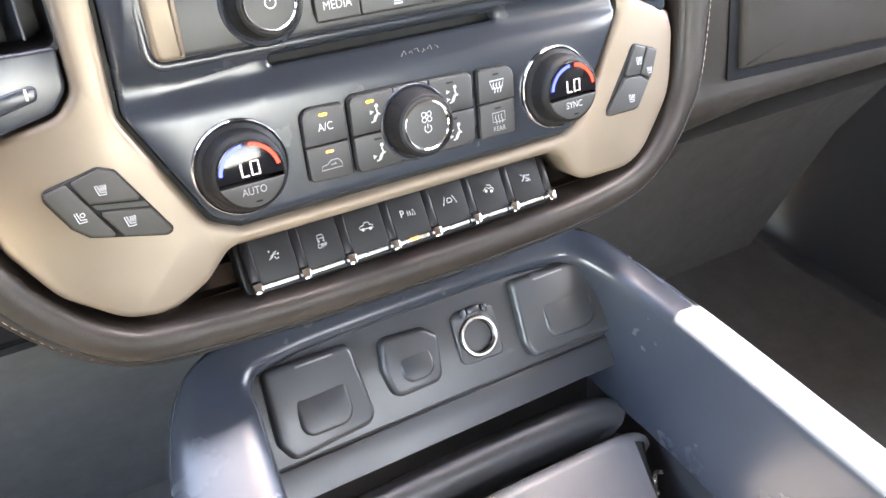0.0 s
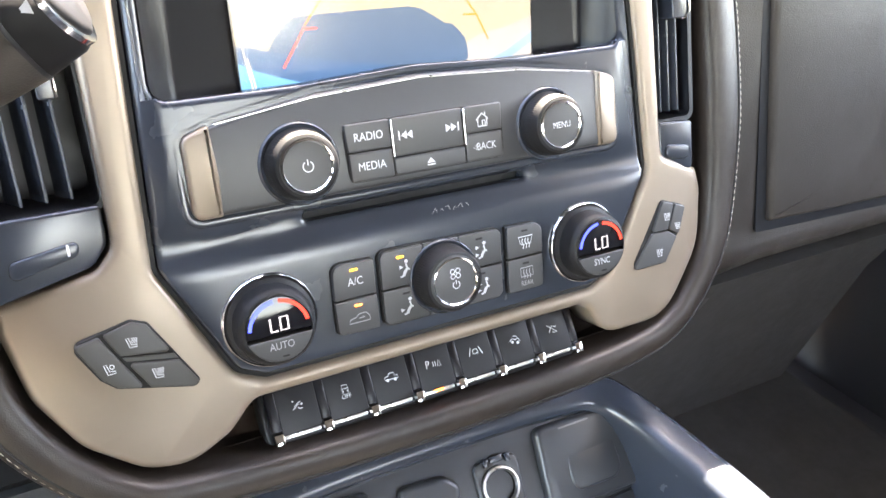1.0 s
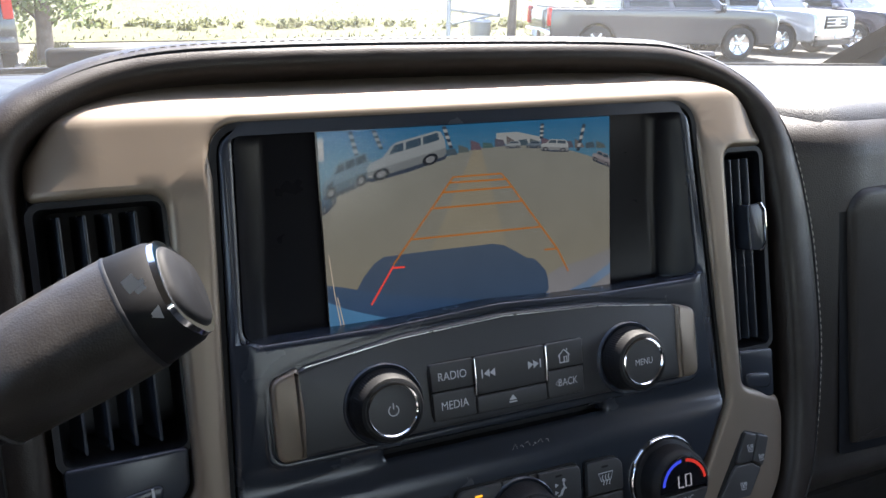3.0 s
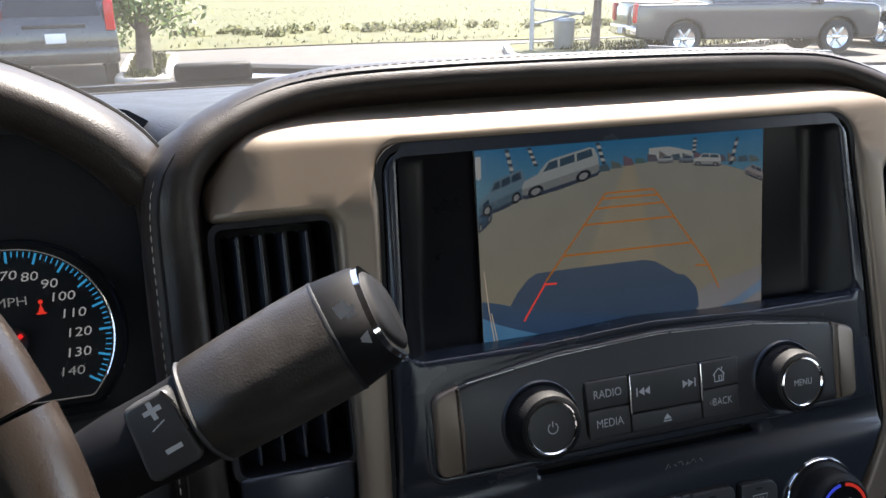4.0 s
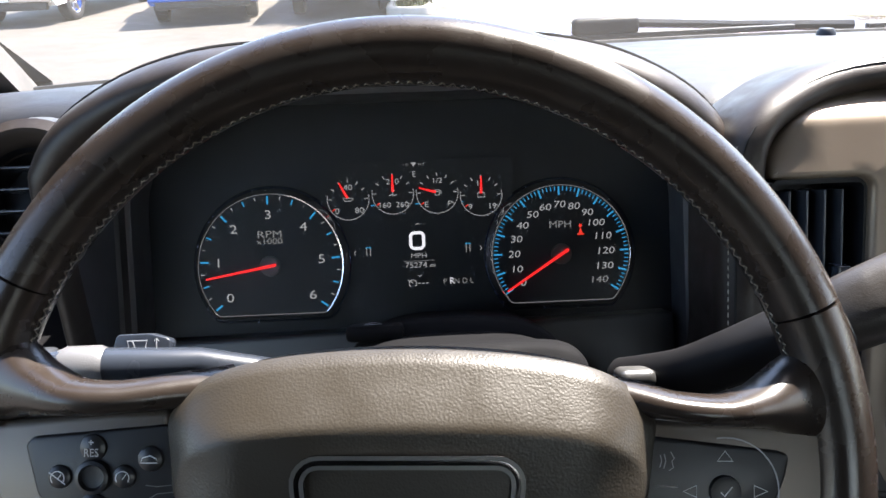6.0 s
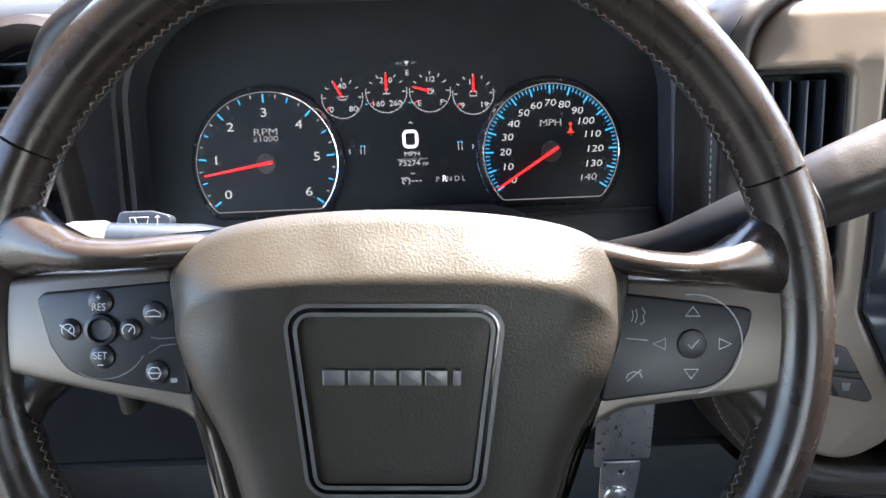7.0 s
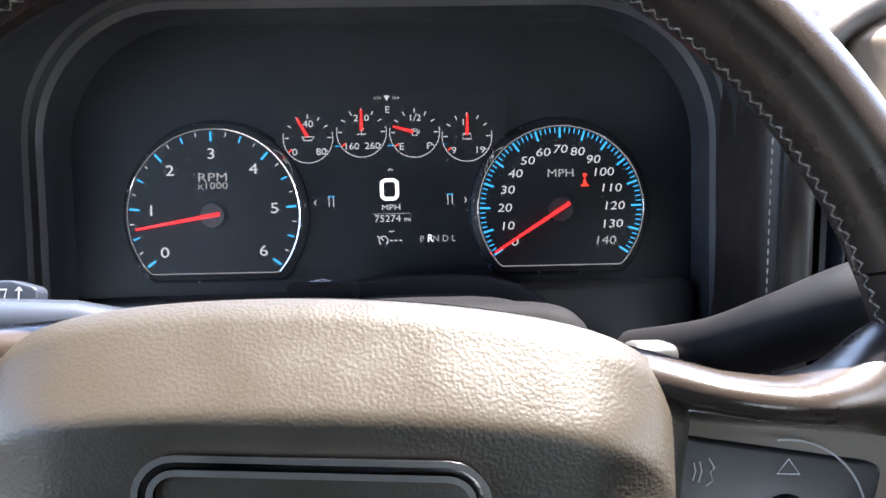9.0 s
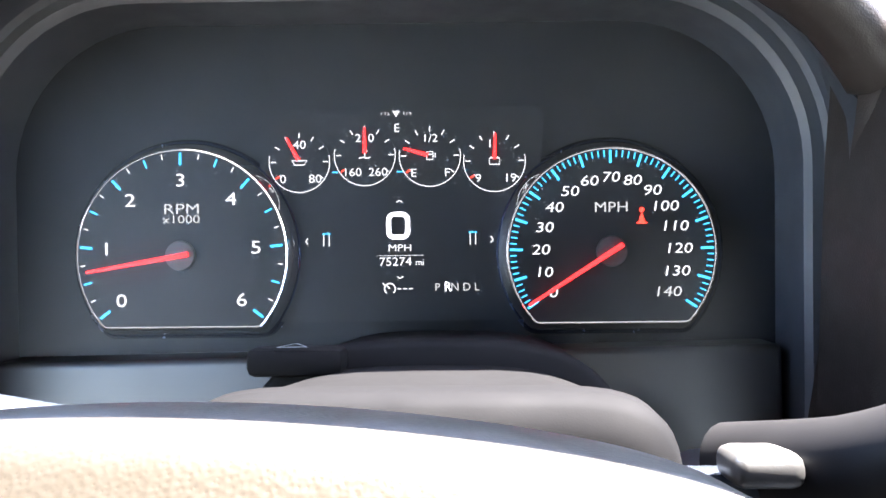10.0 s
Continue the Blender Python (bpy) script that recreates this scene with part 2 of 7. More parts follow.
def lathe(profile, seg=48, bm=None, arc=None, ripple=None):
    """Turned about z; profile of (radius, height). ripple: (first row, last row, depth, count) for grips."""
    bm = bm or bmesh.new()
    rows = []
    for k, (r, z) in enumerate(profile):
        if r < 1e-7:
            rows.append([bm.verts.new((0, 0, z))] * seg)
            continue
        row = []
        for i in range(seg):
            a, q = 2 * math.pi * i / seg, r
            if ripple and ripple[0] <= k <= ripple[1]:
                q = r - ripple[2] * (1 if i % 2 else 0)
            row.append(bm.verts.new((q * math.cos(a), q * math.sin(a), z)))
        rows.append(row)
    for a, b in zip(rows, rows[1:]):
        for i in range(seg):
            j = (i + 1) % seg
            f = [a[i], a[j], b[j], b[i]]
            f = [v for q, v in enumerate(f) if v not in f[:q]]
            if len(f) > 2:
                bm.faces.new(f)
    return bm


def smooth_path(pts, n=8, closed=False):
    """Catmull-Rom through the points."""
    pts = [Vector(p) for p in pts]
    k, out = len(pts), []
    for i in range(k if closed else k - 1):
        if closed:
            p0, p1, p2, p3 = pts[i - 1], pts[i], pts[(i + 1) % k], pts[(i + 2) % k]
        else:
            p0, p1, p2, p3 = pts[max(0, i - 1)], pts[i], pts[i + 1], pts[min(k - 1, i + 2)]
        for j in range(n):
            t = j / n
            out.append(0.5 * ((2 * p1) + (p2 - p0) * t + (2 * p0 - 5 * p1 + 4 * p2 - p3) * t * t + (3 * p1 - p0 - 3 * p2 + p3) * t ** 3))
    if not closed:
        out.append(pts[-1])
    return out


def sweep(path, profile, up, closed=False, bm=None, loop=True, caps=True):
    """A profile of (side, up) carried along a path. up: one vector or one for each point; profile: one list or one for each point."""
    bm = bm or bmesh.new()
    path = [Vector(p) for p in path]
    k, rows = len(path), []
    for i, p in enumerate(path):
        a = path[i - 1] if (i or closed) else p
        b = path[(i + 1) % k] if (i < k - 1 or closed) else p
        t = (b - a).normalized()
        u = Vector(up[i] if isinstance(up, list) else up)
        side = t.cross(u).normalized()
        u = side.cross(t).normalized()
        prof = profile[i] if isinstance(profile[0], list) else profile
        rows.append(ring(bm, [p + side * s + u * h for s, h in prof]))
    for i in range(k if closed else k - 1):
        bridge(bm, rows[i], rows[(i + 1) % k], loop)
    if not closed and loop and caps:
        bm.faces.new(rows[0][::-1]), bm.faces.new(rows[-1])
    return bm


def tube(path, r, seg=10, closed=False, bm=None):
    path = [Vector(p) for p in path]
    ups = []
    u = Vector((0.13, 0.21, 0.97))
    k = len(path)
    for i in range(k):
        t = (path[min(k - 1, i + 1)] - path[max(0, i - 1)]).normalized()
        u = (u - t * u.dot(t)).normalized()
        ups.append(tuple(u))
    prof = [[((r[i] if isinstance(r, list) else r) * math.cos(2 * math.pi * j / seg), (r[i] if isinstance(r, list) else r) * math.sin(2 * math.pi * j / seg)) for j in range(seg)] for i in range(k)]
    return sweep(path, prof, ups, closed, bm)


def box(w, d, h, at=(0, 0, 0), bev=0.0, bm=None, seg=2):
    """A block with rounded edges, centred at a place."""
    b2 = bmesh.new()
    bmesh.ops.create_cube(b2, size=1)
    bmesh.ops.scale(b2, vec=(w, d, h), verts=b2.verts)
    if bev:
        bmesh.ops.bevel(b2, geom=b2.edges[:], offset=bev, segments=seg, profile=0.5, affect="EDGES")
    bmesh.ops.translate(b2, vec=at, verts=b2.verts)
    return merge(bm, b2)


def merge(bm, b2, m=None):
    """Adds b2, moved by m, to bm."""
    if m is not None:
        bmesh.ops.transform(b2, matrix=m, verts=b2.verts)
    if bm is None:
        return b2
    tmp = bpy.data.meshes.new("tmp")
    b2.to_mesh(tmp)
    b2.free()
    bm.from_mesh(tmp)
    bpy.data.meshes.remove(tmp)
    return bm


def cuts(bm, xs=(), ys=()):
    for axis, vals in ((0, xs), (1, ys)):
        for v in vals:
            co, no = [0, 0, 0], [0, 0, 0]
            co[axis], no[axis] = v, 1
            bmesh.ops.bisect_plane(bm, geom=bm.verts[:] + bm.edges[:] + bm.faces[:], plane_co=co, plane_no=no, dist=1e-6)
    return bm


def warp(bm, f):
    for v in bm.verts:
        v.co = f(v.co)
    return bm


def ribbon(lines, w, h0=0.0, h1=0.0003, bm=None):
    """Thin printed strokes along polylines of (x, y)."""
    bm = bm or bmesh.new()
    for ln in lines:
        closed = len(ln) > 2 and ln[0] == ln[-1]
        pts = [Vector(p) for p in (ln[:-1] if closed else ln)]
        k, L, R = len(pts), [], []
        for i, p in enumerate(pts):
            a = pts[i - 1] if (i or closed) else p
            b = pts[(i + 1) % k] if (i < k - 1 or closed) else p
            d = b - a
            d = d.normalized() if d.length > 1e-9 else Vector((1, 0))
            nrm = Vector((-d.y, d.x)) * (w / 2)
            L.append(p + nrm), R.append(p - nrm)
        vl = ring(bm, [(*q, h1) for q in L])
        vr = ring(bm, [(*q, h1) for q in R])
        for i in range(k if closed else k - 1):
            j = (i + 1) % k
            bm.faces.new((vr[i], vr[j], vl[j], vl[i]))
    return bm


def finish(bm, name, mat, angle=38):
    bmesh.ops.recalc_face_normals(bm, faces=bm.faces[:])
    me = bpy.data.meshes.new(name)
    bm.to_mesh(me)
    bm.free()
    me.shade_smooth()
    me.set_sharp_from_angle(angle=radians(angle))
    me.materials.append(mat)
    return me


def part(name, bm, mat, parent, label="", at=None, angle=38):
    ob = new(name, bm if isinstance(bm, bpy.types.Mesh) else finish(bm, name, mat, angle))
    ob.parent = parent
    if at is not None:
        ob.matrix_basis = at
    return tagged(ob, label)


def thing(name, m, label, category, group="", kind=""):
    ob = new(name)
    ob.empty_display_size = 0.02
    ob.matrix_basis = m
    return tagged(ob, label, category, group, kind)


def solid(name, bm, mat, label, category, group="", kind="", at=None, angle=38):
    """A thing or a piece of the setting that is one mesh."""
    ob = new(name, finish(bm, name, mat, angle))
    if at is not None:
        ob.matrix_basis = at
    return tagged(ob, label, category, group, kind)


def move(x, y, z=0.0):
    return Matrix.Translation((x, y, z))


def lettering(body, size, mat, parent, x, y, z, sx=1.0, name="lettering", shear=0.0, turn=0.0, bold=0.0):
    cv = bpy.data.curves.new("t", "FONT")
    cv.body, cv.size, cv.align_x, cv.align_y, cv.resolution_u = body, size, "CENTER", "CENTER", 3
    cv.shear, cv.offset = shear, bold
    tmp = bpy.data.objects.new("t", cv)
    me = bpy.data.meshes.new_from_object(tmp)
    bpy.data.objects.remove(tmp), bpy.data.curves.remove(cv)
    me.name = name
    me.materials.clear()
    me.materials.append(mat)
    ob = new(name, me)
    ob.parent = parent
    ob.matrix_basis = move(x, y, z) @ pose(0, 0, 0, 0, 0, turn) @ Matrix.Diagonal((sx, 1, 1, 1))
    return ob


def frame_of(origin, degrees):
    """Local axes on a face that leans back by some degrees: x right, y up the face, z out of it towards the driver."""
    a = radians(degrees)
    v, n = (0, math.sin(a), math.cos(a)), (0, -math.cos(a), math.sin(a))
    return Matrix(((1, v[0], n[0], origin[0]), (0, v[1], n[1], origin[1]), (0, v[2], n[2], origin[2]), (0, 0, 0, 1)))


KEYBLACK = surface("satin_black_key", (0.012, 0.012, 0.014), 0.45, 0, 0, var=0.08, spec=0.22)
SWITCHGREY = surface("grey_switch_rubber", (0.036, 0.035, 0.032), 0.55, 0, 0.12, 2200, var=0.06, vscale=14, rvar=0.03, dist=0.0002)


STACK = frame_of((0.1992, 0.392, 1.370), 14)
DIALS = frame_of((-0.234, 0.550, 1.470), 20)
WHEEL = frame_of((-0.2358, 0.2509, 1.4892), 21.9) @ pose(0, 0, 0, 0, 0, -2.5)
# ---- centre stack ----
def curl(co):
    """The bezel falls away towards its upper edge and its outer lower corners."""
    u, v, h = co
    h -= 0.22 * max(0.0, v - 0.186) + 0.026 * (max(0.0, v - 0.215) / 0.0235) ** 2
    if v > 0.165:
        side = max(0.0, -0.188 - u, u - 0.168) / 0.030
        h -= 0.010 * side * side * min(1.0, (v - 0.165) / 0.03)
    if abs(u) > 0.15 and v < 0.1:
        h -= 0.012 * ((abs(u) - 0.15) / 0.065) ** 2
    return Vector((u, v, h))


OPENING = rounded([(-0.139, 0.213), (-0.1485, 0.03), (-0.119, -0.031), (-0.104, -0.038), (0.104, -0.038), (0.119, -0.031), (0.1525, 0.03), (0.141, 0.213)], [0.014, 0.012, 0.012, 0.01, 0.01, 0.012, 0.012, 0.014])
BEZEL = rounded([(-0.2195, 0.184), (-0.2195, 0.2005), (-0.2035, 0.2225), (-0.166, 0.2375), (-0.10, 0.2405), (0.10, 0.2400), (0.155, 0.2330), (0.188, 0.2140), (0.200, 0.184),
                 (0.1615, 0.184), (0.1655, 0.036), (0.2, 0.022), (0.2045, 0.008), (0.2, -0.03), (0.163, -0.072), (0.113, -0.072), (0.099, -0.0475),
                 (-0.112, -0.0475), (-0.126, -0.062), (-0.148, -0.073), (-0.17, -0.069), (-0.196, -0.05), (-0.213, -0.022), (-0.2195, 0.012), (-0.2195, 0.0255), (-0.172, 0.036), (-0.1635, 0.046), (-0.162, 0.184)],
                [0.004, 0.012, 0.03, 0.04, 0.05, 0.05, 0.04, 0.03, 0.004, 0.008, 0.008, 0.004, 0.02, 0.04, 0.035, 0.02, 0.012, 0.012, 0.02, 0.03, 0.03, 0.03, 0.03, 0.02, 0.004, 0.012, 0.012, 0.008])
bezel = thing("centre_stack", STACK, "dash centre stack with champagne satin bezel and black panel", "dash panel")
bm = plate(BEZEL, -0.028, 0.0, 0.0045, [OPENING], 4)
cuts(bm, [-0.214, -0.208, -0.2, -0.194, -0.188, -0.175, -0.16, -0.12, -0.08, -0.04, 0, 0.04, 0.08, 0.12, 0.16, 0.168, 0.175, 0.182, 0.19], [0.17, 0.178, 0.186, 0.194, 0.202, 0.208] + [0.2125 + 0.0021 * k for k in range(13)])
part("bezel", warp(bm, curl), SATIN, bezel, "champagne satin metal bezel", angle=30)
part("seam", plate(inset(ccw(OPENING), -0.0012), -0.03, -0.0035, 0, [inset(ccw(OPENING), 0.002)]), GROOVE, bezel, "thin black gap round the opening")

# the black panel inside the bezel, with the sunken bay of the screen and the slot
RADIO = [(-0.1255, 0.0515), (0.1255, 0.0515), (0.1255, 0.0905), (0.105, 0.0965), (0.06, 0.1035), (0.0, 0.1065), (-0.06, 0.1035), (-0.105, 0.0965), (-0.1255, 0.0905)]
RADIOR = rounded(RADIO, [0.005, 0.005, 0.006, 0.05, 0.1, 0.1, 0.1, 0.05, 0.006])
BAY = rounded([(-0.134, 0.1085), (0.136, 0.1085), (0.131, 0.2105), (-0.129, 0.2105)], 0.008)
SLOT = rect(0.134, 0.0046, 0.002, -0.0035, 0.0415)
bm = plate(inset(ccw(OPENING), 0.0025), -0.03, -0.003, 0.003, [BAY, SLOT], 3)
cuts(bm, [-0.12, -0.08, -0.04, 0, 0.04, 0.08, 0.12], [-0.03, -0.02, -0.01, 0, 0.01, 0.02, 0.026, 0.03, 0.034, 0.038, 0.0445, 0.048, 0.052, 0.06, 0.07, 0.08, 0.09, 0.1, 0.105, 0.11])


def panel_form(co):
    """The climate face swells out; a valley with the slot lies between it and the radio."""
    u, v, h = co
    if h > -0.02:
        if v < 0.04:
            k = max(0.0, min(1.0, (0.038 - v) / 0.014))
            h += 0.004 * k * k * (3 - 2 * k)
        elif v < 0.11:
            k = max(0.0, min(1.0, (v - 0.043) / 0.008))
            h += 0.0045 * k * k * (3 - 2 * k) * max(0.0, min(1.0, (0.145 - abs(u)) / 0.012))
    return Vector((u, v, h))


panel = part("panel", warp(bm, panel_form), BLACK, bezel, "black moulded plastic panel", angle=30)


def bay_height(v):
    """The screen leans a little steeper than the stack."""
    return -0.0254 + (v - 0.1048) * 0.12


bm = bmesh.new()
o = ring(bm, [(x, y, -0.0035) for x, y in ccw(BAY)])
deep = lambda k: [(x * (1 - k), 0.101 + (y - 0.1085) * (0.1095 / 0.102)) for x, y in ccw(BAY)]
i0 = ring(bm, [(x, y, -0.0075) for x, y in deep(0.025)])
i1 = ring(bm, [(x, y, bay_height(y) + 0.002) for x, y in deep(0.085)])
i2 = ring(bm, [(x, y, bay_height(y)) for x, y in deep(0.115)])
bridge(bm, o, i0), bridge(bm, i0, i1), bridge(bm, i1, i2)
bm.faces.new(i2)
part("screen_bay", bm, BAYBLACK, panel, "sunken glossy black bay round the screen", angle=50)
bm = plate(rect(0.14, 0.009, 0.003, -0.0035, 0.0415), -0.030, -0.012)
part("disc_slot", bm, GROOVE, panel, "dark disc slot")
part("scuff", ribbon([[(0.0 + 0.004 * k + 0.001 * (k % 2), 0.0305 + 0.0012 * (k % 3)), (0.002 + 0.004 * k, 0.0335 - 0.001 * (k % 2)), (0.003 + 0.004 * k, 0.031)] for k in range(6)], 0.00025, h1=0.0013), INKDIM, panel, "faint white scratches")

# ---- screen: its picture is flat, as on the real display ----
SCREEN = STACK @ Matrix.Translation((0, 0.1565, bay_height(0.1565) + 0.0012)) @ pose(0, 0, 0, math.degrees(math.atan(0.12)))
screen = thing("touch_screen", SCREEN, "lit touch screen showing the rear camera picture of a car park", "screen")
part("glass", plate(rect(0.1760, 0.1052, 0.001), -0.003, 0.0), DISPLAY, screen)


def glow_area(name, pts, col, z, strength=0.085, label=""):
    m = glowing("screen_" + name, col, strength, rough=0.2)
    bm = bmesh.new()
    bm.faces.new(ring(bm, [(x, y, z) for x, y in ccw(pts)]))
    return part(name, bm, m, screen, label)


def gradient_area(name, pts, low, high, y0, y1, z, strength=0.082):
    m = glowing("screen_" + name, low, strength, rough=0.2)
    n, l = links_of(m)
    co, sep, mr, mx, no = n.new("ShaderNodeTexCoord"), n.new("ShaderNodeSeparateXYZ"), n.new("ShaderNodeMapRange"), n.new("ShaderNodeMix"), n.new("ShaderNodeTexNoise")
    l.new(co.outputs["Object"], sep.inputs[0])
    l.new(sep.outputs["Y"], mr.inputs[0])
    mr.inputs["From Min"].default_value, mr.inputs["From Max"].default_value = y0, y1
    mx.data_type = "RGBA"
    mx.inputs["A"].default_value, mx.inputs["B"].default_value = (*low, 1), (*high, 1)
    l.new(mr.outputs[0], mx.inputs["Factor"])
    no.inputs["Scale"].default_value, no.inputs["Detail"].default_value = 60.0, 5
    l.new(co.outputs["Object"], no.inputs["Vector"])
    m2 = n.new("ShaderNodeMapRange")
    m2.inputs["To Min"].default_value, m2.inputs["To Max"].default_value = 0.88, 1.12
    l.new(no.outputs[0], m2.inputs[0])
    sc = n.new("ShaderNodeVectorMath")
    sc.operation = "SCALE"
    l.new(mx.outputs["Result"], sc.inputs[0])
    l.new(m2.outputs[0], sc.inputs["Scale"])
    l.new(sc.outputs[0], n["Principled BSDF"].inputs["Emission Color"])
    bm = bmesh.new()
    bm.faces.new(ring(bm, [(x, y, z) for x, y in ccw(pts)]))
    return part(name, bm, m, screen)


HW, HH = 0.0872, 0.0518


def sc(px, py):
    """A place on the display from shares of its width and height, from the upper left."""
    return (-HW + 2 * HW * px, HH - 2 * HH * py)


HORIZON = [(0, 0.333), (0.06, 0.274), (0.144, 0.238), (0.27, 0.20), (0.40, 0.160), (0.507, 0.127), (0.678, 0.129), (0.78, 0.15), (0.857, 0.18), (0.94, 0.225), (1, 0.271)]
lot = [sc(*p) for p in HORIZON]
gradient_area("picture_lot", lot + [sc(1, 1), sc(0, 1)], (0.40, 0.38, 0.30), (0.36, 0.37, 0.33), -0.03, 0.04, 0.0003)
gradient_area("picture_sky", [sc(0, 0), sc(1, 0)] + lot[::-1], (0.14, 0.34, 0.48), (0.03, 0.22, 0.46), 0.028, 0.052, 0.0004)
gradient_area("picture_stripe", [sc(0.495, 0.13), sc(0.52, 0.13), sc(0.60, 0.66), sc(0.33, 0.66)], (0.45, 0.415, 0.31), (0.43, 0.39, 0.29), 0.0, 0.04, 0.0005)
gradient_area("picture_shadow", [sc(0.09, 0.80), sc(0.115, 0.735), sc(0.15, 0.672), sc(0.18, 0.645), sc(0.322, 0.642), sc(0.55, 0.645), sc(0.59, 0.660), sc(0.631, 0.70), sc(0.675, 0.748), sc(0.70, 0.755), sc(0.72, 0.785), sc(0.745, 0.835), sc(0.755, 0.90), sc(0.755, 1), sc(0.09, 1)], (0.07, 0.13, 0.24), (0.11, 0.16, 0.24), -0.05, -0.012, 0.0006)
gradient_area("picture_bumper_shade", [sc(0, 0.755), sc(0.05, 0.775), sc(0.098, 0.80), sc(0.20, 0.845), sc(0.312, 0.885), sc(0.5, 0.94), sc(0.751, 0.975), sc(0.751, 1), sc(0, 1)], (0.05, 0.12, 0.27), (0.10, 0.17, 0.28), -0.05, -0.025, 0.00065)
gradient_area("picture_bumper_shine", [sc(0, 0.84), sc(0.05, 0.885), sc(0.109, 0.924), sc(0.18, 0.965), sc(0.26, 0.99), sc(0.36, 1.0), sc(0.0, 1)], (0.12, 0.36, 0.68), (0.16, 0.42, 0.74), -0.05, -0.03, 0.0007)
gradient_area("picture_bumper_light", [sc(0.751, 0.86), sc(0.80, 0.825), sc(0.90, 0.80), sc(1, 0.755), sc(1, 1), sc(0.72, 1), sc(0.755, 0.94)], (0.42, 0.42, 0.45), (0.36, 0.36, 0.36), -0.05, -0.02, 0.0007)
gradient_area("picture_bumper_edge", [sc(0.80, 0.985), sc(0.90, 0.93), sc(1, 0.84), sc(1, 0.90), sc(0.92, 0.965), sc(0.86, 1), sc(0.80, 1)], (0.22, 0.36, 0.58), (0.30, 0.44, 0.62), -0.05, -0.03, 0.00075)


def picture_car(name, x0, x1, base0, base1, h, col, dark, z=0.0008, panes=3):
    """A small flat parked car in the camera picture."""
    def q(a, b):
        return sc(x0 + (x1 - x0) * a, base0 + (base1 - base0) * a - h * b)
    glow_area(name + "_shade", [q(-0.02, 0.06), q(0.05, -0.07), q(0.5, -0.10), q(0.98, -0.04), q(1.02, 0.1)], (0.05, 0.07, 0.11), z - 0.00003)
    glow_area(name, [q(0, 0.12), q(0.0, 0.42), q(0.04, 0.56), q(0.2, 0.64), q(0.31, 0.93), q(0.38, 1.0), q(0.88, 1.0), q(0.94, 0.92), q(0.99, 0.6), q(1, 0.15), q(0.96, 0.06), q(0.08, 0.04)], col, z)
    glow_area(name + "_flank", [q(0.0, 0.12), q(0.0, 0.30), q(1.0, 0.34), q(1, 0.15), q(0.96, 0.06), q(0.08, 0.04)], tuple(0.62 * c for c in col), z + 0.00003)
    for k in range(panes):
        a0, a1 = 0.27 + 0.66 * k / panes, 0.27 + 0.66 * (k + 0.86) / panes
        glow_area(name + "_glass", [q(a0, 0.66), q(a0 + (0.08 if k == 0 else 0), 0.92), q(a1, 0.93), q(a1 + (0.02 if k == panes - 1 else 0), 0.67)], dark, z + 0.00005)
    for c in (0.17, 0.79):
        for r, colour, up in ((0.10, (0.02, 0.025, 0.035), 0.00006), (0.060, (0.30, 0.32, 0.34), 0.00009)):
            glow_area(name + "_tyre", [q(c + r * math.cos(w * math.pi / 7), 0.10 + 1.9 * r * math.sin(w * math.pi / 7)) for w in range(14)], colour, z + up)


picture_car("picture_edge_car", -0.0, 0.045, 0.40, 0.34, 0.12, (0.08, 0.16, 0.26), (0.02, 0.05, 0.09), 0.00076, 1)
picture_car("picture_dark_car", 0.005, 0.155, 0.325, 0.245, 0.145, (0.16, 0.27, 0.36), (0.03, 0.06, 0.10), 0.00080)
picture_car("picture_white_car", 0.143, 0.40, 0.255, 0.165, 0.150, (0.42, 0.47, 0.49), (0.05, 0.10, 0.15), 0.00088)
picture_car("picture_far_truck", 0.733, 0.838, 0.162, 0.180, 0.062, (0.52, 0.56, 0.58), (0.08, 0.12, 0.16), 0.00080, 2)
picture_car("picture_far_car", 0.605, 0.66, 0.137, 0.14, 0.035, (0.40, 0.45, 0.48), (0.05, 0.08, 0.12), 0.0008, 1)
picture_car("picture_far_car", 0.68, 0.735, 0.142, 0.15, 0.035, (0.20, 0.26, 0.32), (0.05, 0.08, 0.12), 0.0008, 1)
picture_car("picture_side_car", 0.93, 1.0, 0.235, 0.285, 0.065, (0.36, 0.34, 0.36), (0.06, 0.09, 0.12), 0.0008, 2)
for k in range(14):
    x = 0.40 + 0.042 * k
    y = 0.155 - 0.028 * math.sin(math.pi * min(1.0, k / 9)) + 0.005 * max(0, k - 9)
    glow_area("picture_distance", [sc(x, y), sc(x, y - 0.030 - 0.012 * (k % 3)), sc(x + 0.030, y - 0.034 + 0.010 * (k % 2)), sc(x + 0.038, y)], (0.09 + 0.05 * (k % 3), 0.14 + 0.04 * (k % 2), 0.18), 0.00072)
glow_area("picture_building", [sc(0.572, 0.115), sc(0.574, 0.056), sc(0.647, 0.056), sc(0.734, 0.090), sc(0.733, 0.122)], (0.50, 0.54, 0.55), 0.00071)
